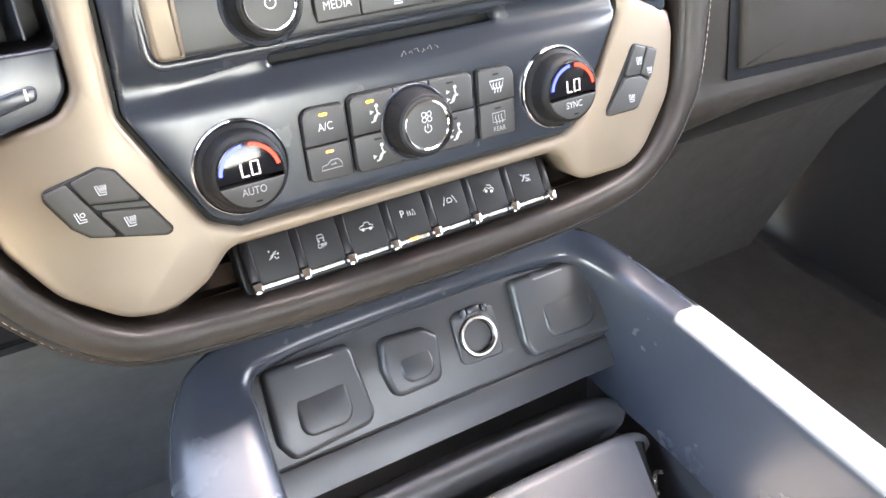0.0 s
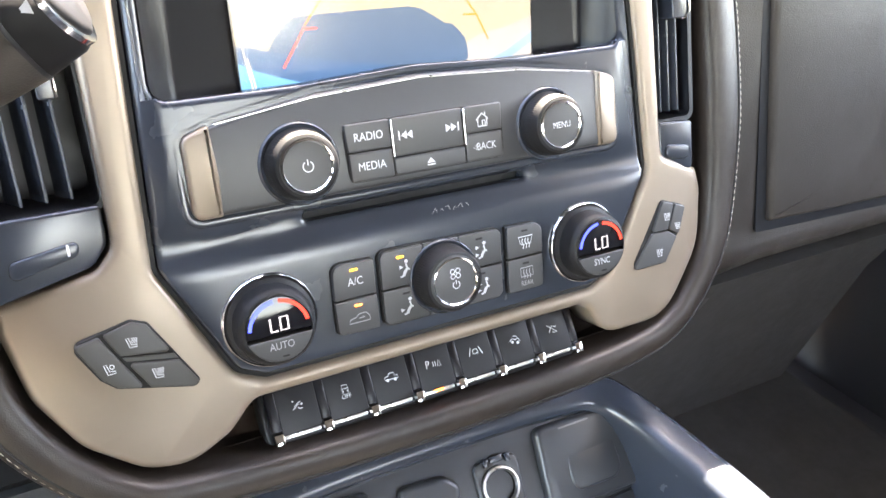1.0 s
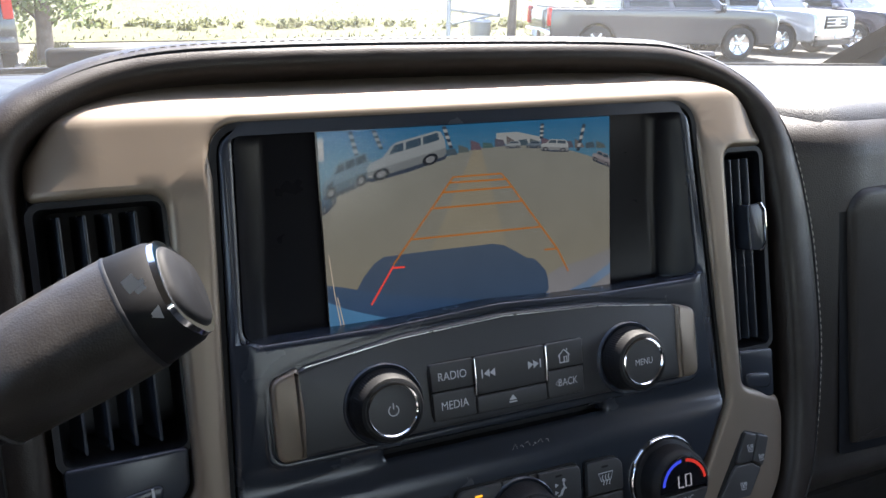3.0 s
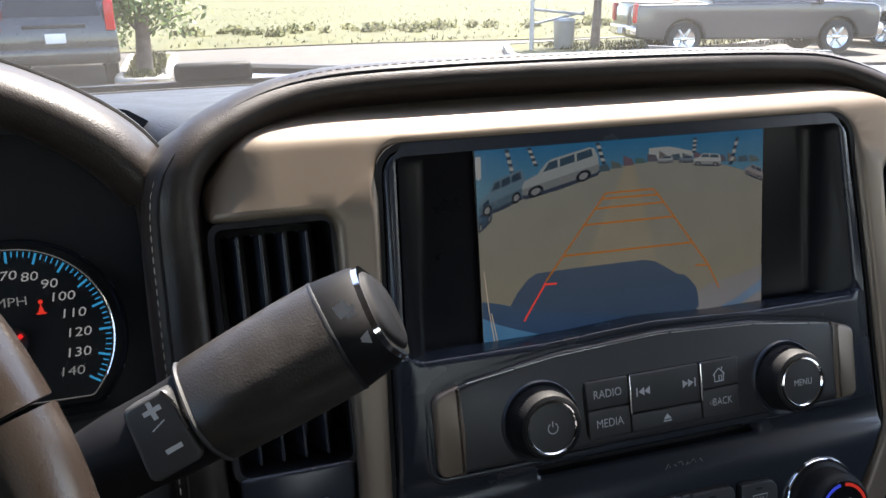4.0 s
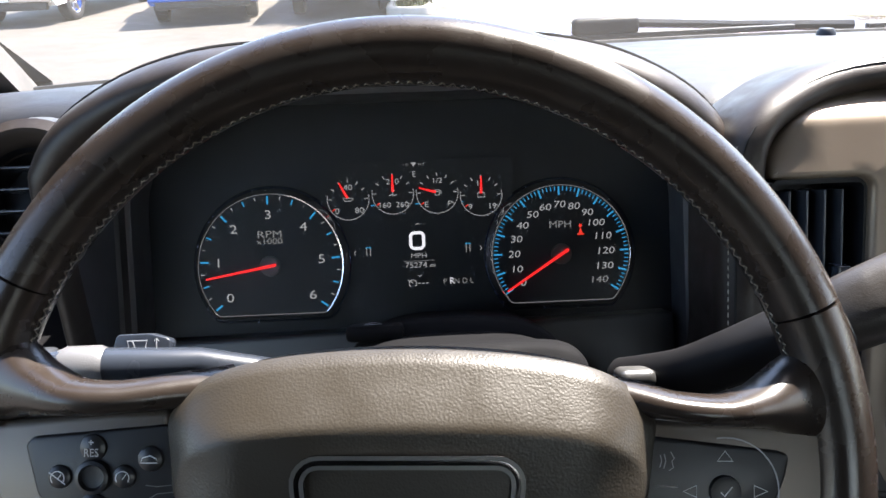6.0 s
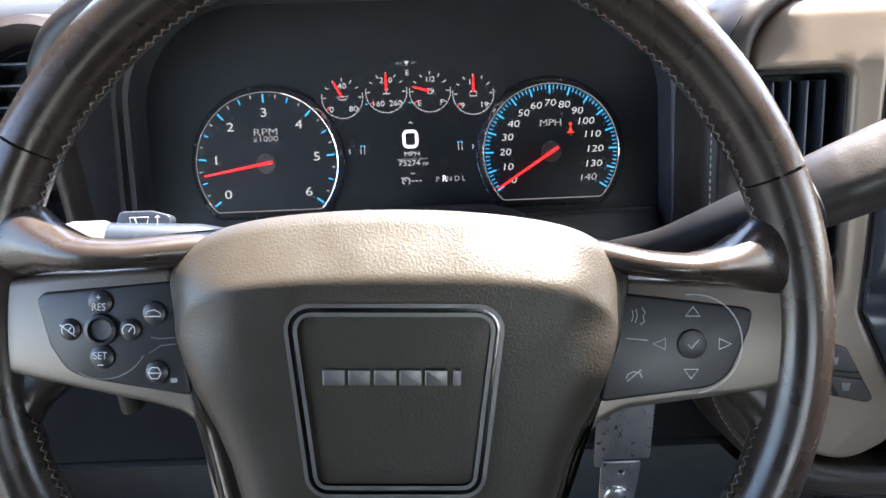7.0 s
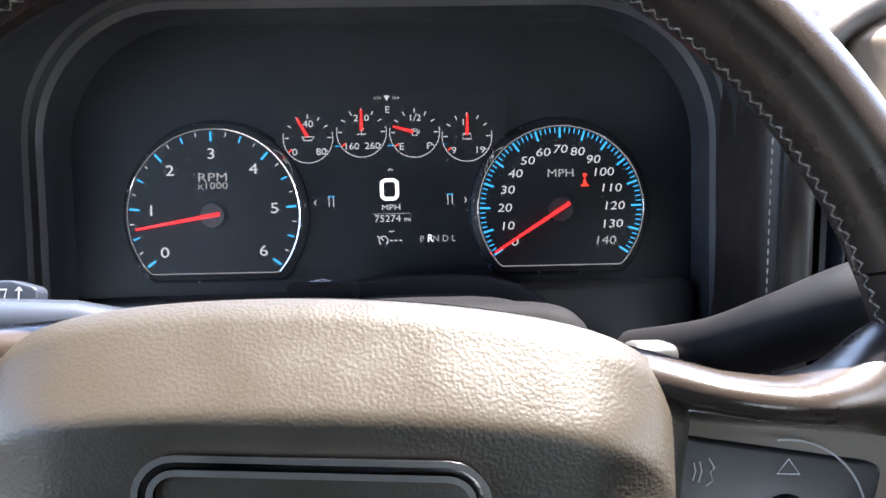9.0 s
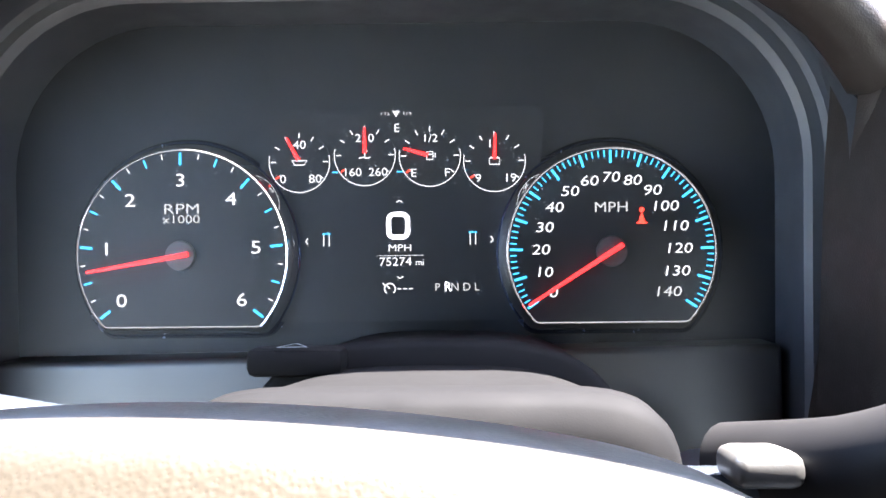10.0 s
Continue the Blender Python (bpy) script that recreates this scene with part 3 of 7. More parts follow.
for x, y, x1, y1 in ((0.099, 0.004, 0.116, 0.13), (0.17, 0.004, 0.192, 0.10), (0.396, 0.004, 0.418, 0.12), (0.741, 0.02, 0.737, 0.10), (0.900, 0.036, 0.874, 0.18)):
    for k in range(7):
        f, g = k / 7, (k + 1) / 7
        p, q = (x + (x1 - x) * f, y + (y1 - y) * f), (x + (x1 - x) * g, y + (y1 - y) * g)
        glow_area("picture_pennant", [sc(p[0] - 0.007, p[1]), sc(p[0] + 0.006, p[1]), sc(q[0] + 0.006, q[1]), sc(q[0] - 0.007, q[1])], (0.50, 0.53, 0.55) if k % 2 else (0.05, 0.07, 0.10), 0.00078)
glow_area("picture_flag", [sc(0.0, 0.14), sc(0.0, 0.03), sc(0.018, 0.03), sc(0.016, 0.14)], (0.6, 0.62, 0.62), 0.00078)
ORL = glowing("screen_guide_orange", (0.62, 0.20, 0.02), 0.11)
RDL = glowing("screen_guide_red", (0.85, 0.06, 0.04), 0.18)
guide = [[sc(0.209, 0.690), sc(0.419, 0.268), sc(0.585, 0.270), sc(0.606, 0.307), sc(0.788, 0.716), sc(0.83, 0.855)], [sc(0.405, 0.295), sc(0.603, 0.302)], [sc(0.378, 0.343), sc(0.620, 0.346)], [sc(0.338, 0.421), sc(0.657, 0.428)], [sc(0.266, 0.570), sc(0.726, 0.581)], [sc(0.739, 0.712), sc(0.788, 0.716)]]
part("guide_lines", ribbon(guide, 0.0009, h1=0.0013), ORL, screen, "orange parking guide lines")
part("guide_lines_near", ribbon([[sc(0.132, 0.884), sc(0.209, 0.696)], [sc(0.205, 0.706), sc(0.246, 0.709)]], 0.0010, h1=0.0013), RDL, screen, "red parking guide lines")
part("lens_glints", ribbon([[sc(0.035, 0.99), sc(0.02, 0.8), sc(0.01, 0.60)], [sc(0.045, 0.99), sc(0.028, 0.82)]], 0.0005, h1=0.0013), glowing("screen_glint", (0.6, 0.5, 0.4), 0.14), screen)
part("cover_glass", plate(rect(0.1752, 0.1042, 0.001), 0.0018, 0.0023), clear_glass("screen_cover_glass", 0.006, rough=0.12), screen)

# ---- radio ----
radio = thing("radio_panel", STACK, "black radio panel with two knobs, buttons and champagne end caps", "radio")
part("surround", plate(inset(ccw(RADIOR), -0.005), -0.02, 0.0015, 0.0015, [inset(ccw(RADIOR), -0.0006)]), BLACK, radio)
part("face", plate(ccw(RADIOR), -0.02, 0.0048, 0.0025), DARKPANEL, radio)
for s in (-1, 1):
    cap = rounded([(s * 0.1258, 0.0512), (s * 0.1118, 0.0512), (s * 0.1105, 0.072), (s * 0.1118, 0.0957), (s * 0.1258, 0.0912)], [0.005, 0.001, 0.03, 0.001, 0.006])
    part("end_cap", plate(cap, 0.0, 0.0062, 0.0025), SATIN, radio, "champagne satin end cap")
part("groove", ribbon([[(-0.109, 0.0955), (-0.06, 0.1018), (0, 0.1048), (0.06, 0.1018), (0.109, 0.0955)]], 0.0005, h1=0.0051), STEEL, radio, "fine bright line")
BUT_R = rounded([(-0.046, 0.0555), (0.046, 0.0555), (0.047, 0.0865), (-0.047, 0.0865)], 0.005)
part("button_well", plate(BUT_R, 0.0, 0.0052, 0.0003), GROOVE, radio)


def button(name, pts, r, parent, top, mat=None, bev=0.0008, base=0.0):
    return part(name, plate(rounded(pts, r), base, top, bev), mat or BUTTON, parent)


btns = {"radio": [(-0.0455, 0.0715), (-0.0212, 0.0715), (-0.0212, 0.086), (-0.0462, 0.086)], "media": [(-0.0452, 0.056), (-0.0212, 0.056), (-0.0212, 0.0708), (-0.0455, 0.0708)],
        "skip": [(-0.0198, 0.0658), (0.0213, 0.0658), (0.0213, 0.086), (-0.0198, 0.086)], "eject": [(-0.0205, 0.056), (0.0215, 0.056), (0.0215, 0.065), (-0.0205, 0.065)],
        "home": [(0.0228, 0.0715), (0.0455, 0.0715), (0.0462, 0.086), (0.0228, 0.086)], "back": [(0.0222, 0.056), (0.0452, 0.056), (0.0455, 0.0708), (0.0222, 0.0708)]}
made = {k: button("button", p, 0.0012, radio, 0.0064) for k, p in btns.items()}
zt = 0.00655
lettering("RADIO", 0.0062, INK, made["radio"], -0.0335, 0.0787, zt, 0.86)
lettering("MEDIA", 0.0062, INK, made["media"], -0.0333, 0.0634, zt, 0.86)
lettering("BACK", 0.0058, INK, made["back"], 0.0348, 0.0634, zt, 0.82)
part("legend", ribbon([[(0.0268, 0.0634), (0.0285, 0.0648), (0.0285, 0.062), (0.0268, 0.0634)]], 0.0004, h1=zt), INK, made["back"])
part("legend", ribbon([[(0.0298, 0.078), (0.0335, 0.0815), (0.0372, 0.078)], [(0.0307, 0.0785), (0.0307, 0.0745), (0.0363, 0.0745), (0.0363, 0.0785)], [(0.0335, 0.0745), (0.0335, 0.0775), (0.0352, 0.0775), (0.0352, 0.0745)], [(0.0355, 0.0805), (0.0355, 0.082)]], 0.0007, h1=zt), INK, made["home"])


def triangle(pts, z, bm):
    bm.faces.new(ring(bm, [(x, y, z) for x, y in ccw(pts)]))
    return bm


bm = ribbon([[(-0.0165, 0.0742), (-0.0165, 0.0788)], [(0.0185, 0.0742), (0.0185, 0.0788)]], 0.0008, h1=zt)
for x, s in ((-0.0155, 1), (-0.0122, 1), (0.0175, -1), (0.0142, -1)):
    triangle([(x, 0.0765), (x + s * 0.0033, 0.0787), (x + s * 0.0033, 0.0743)], zt, bm)
part("legend", bm, INK, made["skip"])
bm = ribbon([[(-0.002, 0.0587), (0.0028, 0.0587)]], 0.0008, h1=zt)
triangle([(-0.002, 0.0597), (0.0028, 0.0597), (0.0004, 0.0625)], zt, bm)
part("legend", bm, INK, made["eject"])
for x in (-0.0205, 0.0221):
    part("bright_bar", plate(rect(0.0011, 0.0196, 0.0004, x, 0.0757), 0.003, 0.0074, 0.0004), CHROME, radio, "small chrome divider bar")


def knob(parent, u, v, base_r, r, top, face_r, base_h=0.0045, name="knob"):
    """A knurled rotary knob with a bright ring round its cap."""
    at = move(u, v, base_h)
    k = part(name, lathe([(r + 0.0012, 0), (r + 0.0008, top * 0.18), (r, top * 0.3), (r - 0.0004, top * 0.8), (r - 0.0016, top * 0.97), (r - 0.003, top)], 160, ripple=(1, 3, 0.00025, 0)), RUBBER, parent, at=at, angle=25)
    part("skirt", lathe([(base_r + 0.0012, 0.0), (base_r + 0.0006, 0.0016), (base_r, 0.002), (base_r - 0.0016, 0.0012), (r - 0.001, 0.001)], 64), BLACK, k)
    part("ring", lathe([(face_r + 0.0012, top - 0.001), (face_r + 0.0009, top + 0.0007), (face_r + 0.0002, top + 0.0009), (face_r - 0.0004, top + 0.0002)], 64), CHROME, k, "thin chrome ring")
    part("cap", lathe([(r - 0.0028, top - 0.0006), (face_r + 0.001, top - 0.0002), (face_r - 0.0004, top + 0.0001), (0, top + 0.0003)], 64), BUTTON, k)
    return k, top + 0.0006


kp, z = knob(radio, -0.0710, 0.0705, 0.0200, 0.0172, 0.0145, 0.0124)
part("legend", ribbon([[(0.0026 * math.sin(a), 0.0026 * math.cos(a)) for a in [0.55 + i * (2 * math.pi - 1.1) / 14 for i in range(15)]], [(0, 0.0006), (0, 0.0036)]], 0.0006, h1=z), INK, kp)
km, z = knob(radio, 0.0765, 0.0695, 0.0200, 0.0172, 0.0145, 0.0124)
lettering("MENU", 0.0050, INK, km, 0, 0, z, 0.86)

# ---- climate ----
climate = thing("climate_panel", STACK, "climate control panel with two temperature dials, fan knob and buttons", "climate control")


def temp_dial(u, word):
    v = -0.0065
    at = move(u, v, 0.001)
    k = part("temperature_dial", lathe([(0.0238, 0), (0.0228, 0.003), (0.0206, 0.0042), (0.0203, 0.0052), (0.0202, 0.0125), (0.0196, 0.0150), (0.0182, 0.0168), (0.0170, 0.0174)], 160, ripple=(4, 5, 0.0003, 0)), RUBBER, climate, "round dial with a small lit display", at=at, angle=25)
    part("ring", lathe([(0.0252, -0.001), (0.0250, 0.0012), (0.0241, 0.0022), (0.0233, 0.0012), (0.0230, 0)], 72), CHROME, k, "polished chrome ring")
    cap = [(0.0168 * math.cos(a), 0.0168 * math.sin(a)) for a in [i * 2 * math.pi / 48 for i in range(48)]]
    up = [p for p in cap if p[1] >= -0.0032]
    lo = [p for p in cap if p[1] < -0.0036]
    part("display", plate(up, 0.012, 0.0178, 0.0003), DISPLAY, k, "small dark display glass")
    part("push_button", plate(lo, 0.012, 0.0181, 0.0005), BUTTON, k)
    zz = 0.0183
    arc = lambda a0, a1, r: [(r * math.cos(radians(a0 + (a1 - a0) * i / 14)), r * math.sin(radians(a0 + (a1 - a0) * i / 14))) for i in range(15)]
    part("cold_arc", ribbon([arc(172, 96, 0.0148)], 0.0019, h1=zz), BLUEGLOW, k, "blue lit arc")
    part("warm_arc", ribbon([arc(84, 8, 0.0148)], 0.0019, h1=zz), REDGLOW, k, "red lit arc")
    s = 0.0026
    y0 = -0.0005
    part("digits", ribbon([[(-0.0042, y0 + 2.6 * s), (-0.0042, y0), (-0.0008, y0)], [(0.0008, y0), (0.0008, y0 + 2.6 * s), (0.0046, y0 + 2.6 * s), (0.0046, y0), (0.0008, y0)]], 0.0010, h1=zz), LCDGLOW, k, "pale glowing digits")
    lettering(word, 0.0056, INKDIM if word == "AUTO" else INK, k, 0, -0.0085, 0.0184, 0.82)
    part("lamp", plate(rect(0.0034, 0.0009, 0.0003, 0.0012, -0.0142), 0.017, 0.0183), GROOVE, k)


temp_dial(-0.0975, "AUTO")
temp_dial(0.0990, "SYNC")
TOPB = 0.0052
cb = {}
part("button_well", plate(rounded([(-0.0642, -0.0243), (-0.0393, -0.0250), (-0.0385, 0.0146), (-0.0630, 0.0156)], [0.003, 0.002, 0.002, 0.006]), -0.001, 0.0026), GROOVE, climate)
cb["ac"] = button("button", [(-0.0636, -0.0046), (-0.0398, -0.0046), (-0.0392, 0.0140), (-0.0626, 0.0150)], [0.001, 0.001, 0.0015, 0.0055], climate, TOPB)
cb["recirc"] = button("button", [(-0.0636, -0.0238), (-0.0399, -0.0244), (-0.0398, -0.0054), (-0.0636, -0.0054)], [0.003, 0.0015, 0.001, 0.001], climate, TOPB)
part("button_well", plate(rounded([(-0.0375, -0.0262), (0.0385, -0.0262), (0.0405, 0.0158), (-0.0365, 0.0172)], 0.005), -0.001, 0.0034), GROOVE, climate)
cb["vent"] = button("button", [(-0.0363, -0.0048), (-0.0100, -0.0048), (-0.0100, 0.0160), (-0.0356, 0.0160)], [0.001, 0.001, 0.001, 0.004], climate, TOPB)
cb["floor"] = button("button", [(-0.0366, -0.0252), (-0.0100, -0.0252), (-0.0100, -0.0056), (-0.0363, -0.0056)], [0.004, 0.001, 0.001, 0.001], climate, TOPB)
cb["defrost_feet"] = button("button", [(0.0125, -0.0048), (0.0388, -0.0048), (0.0396, 0.0150), (0.0125, 0.0156)], [0.001, 0.001, 0.004, 0.001], climate, TOPB)
cb["bilevel"] = button("button", [(0.0125, -0.0252), (0.0376, -0.0252), (0.0388, -0.0056), (0.0125, -0.0056)], [0.001, 0.004, 0.001, 0.001], climate, TOPB)
part("bridge", plate([(-0.0092, -0.0252), (0.0117, -0.0252), (0.0117, 0.0156), (-0.0092, 0.0160)], -0.001, 0.0048, 0.0004), BUTTON, climate)
part("button_well", plate(rounded([(0.0416, -0.0262), (0.0662, -0.0262), (0.0684, 0.0142), (0.0434, 0.0150)], [0.002, 0.003, 0.007, 0.002]), -0.001, 0.0026), GROOVE, climate)
cb["front"] = button("button", [(0.0428, -0.0048), (0.0668, -0.0048), (0.0677, 0.0136), (0.0439, 0.0144)], [0.001, 0.001, 0.006, 0.0015], climate, TOPB)
cb["rear"] = button("button", [(0.0421, -0.0255), (0.0656, -0.0255), (0.0667, -0.0056), (0.0428, -0.0056)], [0.0015, 0.003, 0.001, 0.001], climate, TOPB)
kf, z = knob(climate, 0.0012, -0.0050, 0.0205, 0.0180, 0.0150, 0.0128, 0.004, "fan_knob")
bm = bmesh.new()
for cx, cy in ((-0.0016, 0.0062), (0.0016, 0.0062), (-0.0016, 0.0034), (0.0016, 0.0034)):
    ribbon([disc(0.00135, 12, cx, cy) + [disc(0.00135, 12, cx, cy)[0]]], 0.00045, h1=z, bm=bm)
ribbon([[(0.0021 * math.sin(a), -0.0016 + 0.0021 * math.cos(a)) for a in [0.6 + i * (2 * math.pi - 1.2) / 12 for i in range(13)]], [(0, -0.0012), (0, 0.0012)]], 0.0005, h1=z, bm=bm)
part("legend", bm, INK, kf)
part("lamp", plate(rect(0.0036, 0.0009, 0.0003, 0.0004, -0.0068), 0.013, 0.0148), ORANGE, kf, "lit orange lamp")
ZB = TOPB + 0.00015


def lamp(k, x, y, mat, lab):
    part("lamp", plate(rect(0.0042, 0.0011, 0.0003, x, y), 0.003, TOPB + 0.0003), mat, cb[k], lab)


lamp("ac", -0.0510, 0.0108, AMBER, "lit amber lamp")
lamp("vent", -0.0240, 0.0118, AMBER, "lit amber lamp")
lamp("recirc", -0.0510, -0.0090, ORANGE, "lit amber lamp")
lamp("floor", -0.0228, -0.0090, GROOVE, "unlit lamp")
lamp("defrost_feet", 0.0250, 0.0118, GROOVE, "unlit lamp")
lamp("bilevel", 0.0250, -0.0088, GROOVE, "unlit lamp")
lamp("front", 0.0552, 0.0105, GROOVE, "unlit lamp")
lamp("rear", 0.0545, -0.0090, GROOVE, "unlit lamp")
lettering("A/C", 0.0062, INK, cb["ac"], -0.0508, 0.0042, ZB, 0.85)
lettering("REAR", 0.0042, INKDIM, cb["rear"], 0.0545, -0.0212, ZB, 0.85)


def seat_icon(x, y, s, mirror=1):
    """A seated shape with an arrow, as on air buttons: head dot, bent back and leg."""
    q = lambda a, b: (x + mirror * s * a, y + s * b)
    return [[q(0.5, 1.2), q(0.75, 0.2), q(1.2, -0.1)], [q(0.7, 0.2), q(0.1, -0.3), q(-0.4, -1.3), q(-0.9, -1.3)], [q(0.75, 0.1), q(0.25, -0.6), q(-0.1, -1.3)]]


def dot(x, y, r, z, bm):
    bm.faces.new(ring(bm, [(a, b, z) for a, b in disc(r, 12, x, y)]))


for k, x, y, extra in (("vent", -0.0225, 0.0042, [(-0.6, 0.6)]), ("floor", -0.0228, -0.0172, [(-1.2, -0.4)]), ("defrost_feet", 0.0262, 0.0042, [(-1.1, 0.9), (-1.2, -0.6)]), ("bilevel", 0.0258, -0.0172, [(-1.0, 0.7), (-1.3, -0.5)])):
    bm = ribbon(seat_icon(x, y, 0.0028), 0.0010, h1=ZB)
    dot(x + 0.0018, y + 0.0046, 0.0011, ZB, bm)
    for a, b in extra:
        cx, cy = x + a * 0.0028, y + b * 0.0028
        triangle([(cx + 0.0016, cy), (cx - 0.0008, cy + 0.0012), (cx - 0.0008, cy - 0.0012)], ZB, bm)
    part("legend", bm, INK, cb[k])
x, y = 0.0555, 0.0040
part("legend", ribbon([[(x - 0.0048, y + 0.003), (x + 0.0048, y + 0.003), (x + 0.0032, y - 0.0016), (x - 0.0032, y - 0.0016), (x - 0.0048, y + 0.003)]] + [[(x + d, y + 0.0018), (x + d - 0.0006, y), (x + d + 0.0006, y - 0.002), (x + d, y - 0.0042)] for d in (-0.002, 0, 0.002)], 0.0006, h1=ZB), INK, cb["front"])
x, y = 0.0548, -0.0148
part("legend", ribbon([[(x - 0.0042, y + 0.0032), (x + 0.0042, y + 0.0032), (x + 0.0042, y - 0.0022), (x - 0.0042, y - 0.0022), (x - 0.0042, y + 0.0032)]] + [[(x + d, y + 0.002), (x + d - 0.0005, y), (x + d + 0.0005, y - 0.002), (x + d, y - 0.0036)] for d in (-0.002, 0, 0.002)], 0.0005, h1=ZB), INKDIM, cb["rear"])
x, y = -0.0512, -0.0168
part("legend", ribbon([[(x - 0.006, y - 0.0016), (x - 0.0052, y + 0.0006), (x - 0.002, y + 0.0012), (x, y + 0.003), (x + 0.004, y + 0.003), (x + 0.0058, y + 0.0008), (x + 0.006, y - 0.0016), (x - 0.006, y - 0.0016)], [(x - 0.0005, y + 0.0006), (x + 0.0028, y + 0.0006), (x + 0.0018, y + 0.0014)]], 0.0005, h1=ZB), INKDIM, cb["recirc"])

# ---- seat heating switches ----
def seat_switch(name, outline, pieces, origin, label):
    m = STACK @ move(*origin)
    t = thing(name, m, label, "seat switch", "seat switches")
    rel = lambda pts: [(x - origin[0], y - origin[1]) for x, y in pts]
    part("well", plate(rounded(rel(outline), 0.004), -0.01, 0.0012, 0.0006), GROOVE, t)
    out = []
    for pts, r in pieces:
        out.append(part("switch_button", plate(rounded(rel(pts), r), -0.006, 0.003, 0.0009), SWITCHGREY if pts[0][0] < 0 else BUTTON, t))
    return t, out


tL, bL = seat_switch("seat_switch", [(-0.1912, 0.0034), (-0.1632, 0.0104), (-0.1556, 0.0073), (-0.1361, -0.0284), (-0.1396, -0.0312), (-0.1748, -0.0222), (-0.1814, -0.0160)],
                     [([(-0.1897, 0.0033), (-0.1783, 0.0056), (-0.1622, -0.0250), (-0.1744, -0.0212), (-0.1803, -0.0156)], 0.0014),
                      ([(-0.1764, 0.0060), (-0.1629, 0.0093), (-0.1564, 0.0065), (-0.1473, -0.0097), (-0.1707, -0.0059)], 0.0014),
                      ([(-0.1681, -0.0104), (-0.1447, -0.0147), (-0.1372, -0.0283), (-0.1402, -0.0301), (-0.1597, -0.0252)], 0.0014)], (-0.165, -0.012, -0.0005), "grey cluster of three seat heating buttons set in the bezel")
part("lamp_strip", plate([(-0.0048, 0.0049), (0.0186, 0.0011), (0.0198, -0.0017), (-0.0034, 0.0026)], 0, 0.0020), SWITCHGREY, tL, "narrow strip of three unlit lamps")


def seat_mark(x, y, s, wave=True, fan=False):
    q = lambda a, b: (x + s * a, y + s * b)
    ls = [[q(-1.0, 1.3), q(-0.5, -0.9), q(1.0, -0.9), q(1.0, -0.4), q(-0.1, -0.3), q(-0.5, 1.3), q(-1.0, 1.3)]]
    if wave:
        ls += [[q(d, 1.2), q(d + 0.25, 0.8), q(d - 0.1, 0.4), q(d + 0.15, 0.0)] for d in (0.1, 0.55, 1.0)]
    if fan:
        c = disc(0.45 * s, 8, x + 0.5 * s, y + 0.6 * s)
        ls += [c + [c[0]]]
    return ls


ZS = 0.0032
part("legend", ribbon(seat_mark(-0.0113, 0.0008, 0.0023, False, True), 0.00042, h1=ZS), INK, bL[0])
part("legend", ribbon(seat_mark(0.0006, 0.0113, 0.0022), 0.00042, h1=ZS), INK, bL[1])
part("legend", ribbon(seat_mark(0.0094, -0.0068, 0.0023), 0.00042, h1=ZS), INK, bL[2])
_, bR = seat_switch("seat_switch", [(0.1615, 0.0085), (0.1815, 0.0015), (0.1762, -0.0150), (0.1632, -0.0345), (0.1345, -0.0345)],
                     [([(0.1622, 0.0075), (0.1712, 0.0042), (0.1655, -0.0120), (0.1530, -0.0115)], 0.0014), ([(0.1722, 0.0040), (0.1806, 0.0012), (0.1757, -0.0142), (0.1740, -0.0168), (0.1665, -0.0120)], 0.0014), ([(0.1526, -0.0126), (0.1652, -0.0128), (0.1730, -0.0178), (0.1630, -0.0336), (0.1362, -0.0336)], 0.0014)], (0.161, -0.015, -0.001), "narrow black seat heating switch set in the bezel")
part("legend", ribbon(seat_mark(0.0035, 0.0115, 0.0021), 0.0005, h1=ZS), INK, bR[0])
part("legend", ribbon(seat_mark(0.012, 0.004, 0.0018), 0.0005, h1=ZS), INK, bR[1])
part("legend", ribbon(seat_mark(-0.0035, -0.0112, 0.0022), 0.0005, h1=ZS), INK, bR[2])

# ---- row of toggle switches ----
TOG = STACK @ move(0, -0.064, -0.012) @ pose(0, 0, 0, -22)
toggles = thing("switch_bank", TOG, "row of black push switches with chrome tips below the bezel", "switch bank")
part("tray", plate(rounded([(-0.108, -0.018), (0.100, -0.018), (0.100, 0.026), (-0.108, 0.026)], 0.006), -0.02, -0.004, 0.002), SHADE, toggles)
step = 0.0279
key_mesh = finish(warp(plate(rect(0.0232, 0.0290, 0.0012), -0.006, 0.0025, 0.0009), lambda c: Vector((c.x, c.y, c.z + 0.0005 * (1 - (c.y / 0.0145) ** 2)))), "key", KEYBLACK)
arm_mesh = finish(box(0.0058, 0.027, 0.005, (0, 0.001, -0.0016), 0.0012), "divider", BAYBLACK)
bmt = box(0.0052, 0.0062, 0.0085, (0, 0, 0), 0.0008)
bmesh.ops.translate(bmt, vec=(0, 0, -0.0015), verts=bmt.verts)
tip_mesh = finish(bmt, "tip", CHROME)
lip_mesh = finish(box(0.0212, 0.0035, 0.0032, (0, 0, 0), 0.0008), "lip", STEEL)
keys = []
for i in range(7):
    x = -0.1026 + step * (i + 0.5)
    keys.append(part("key", key_mesh, None, toggles, "glossy black push key", at=move(x, 0.0015, 0)))
    part("lip", lip_mesh, None, keys[-1], "silver lip", at=move(0, -0.0150, -0.001))
part("lamp", plate(rect(0.006, 0.0018, 0.0004, 0, -0.0152), -0.001, 0.0012), ORANGE, keys[3], "lit orange lamp")
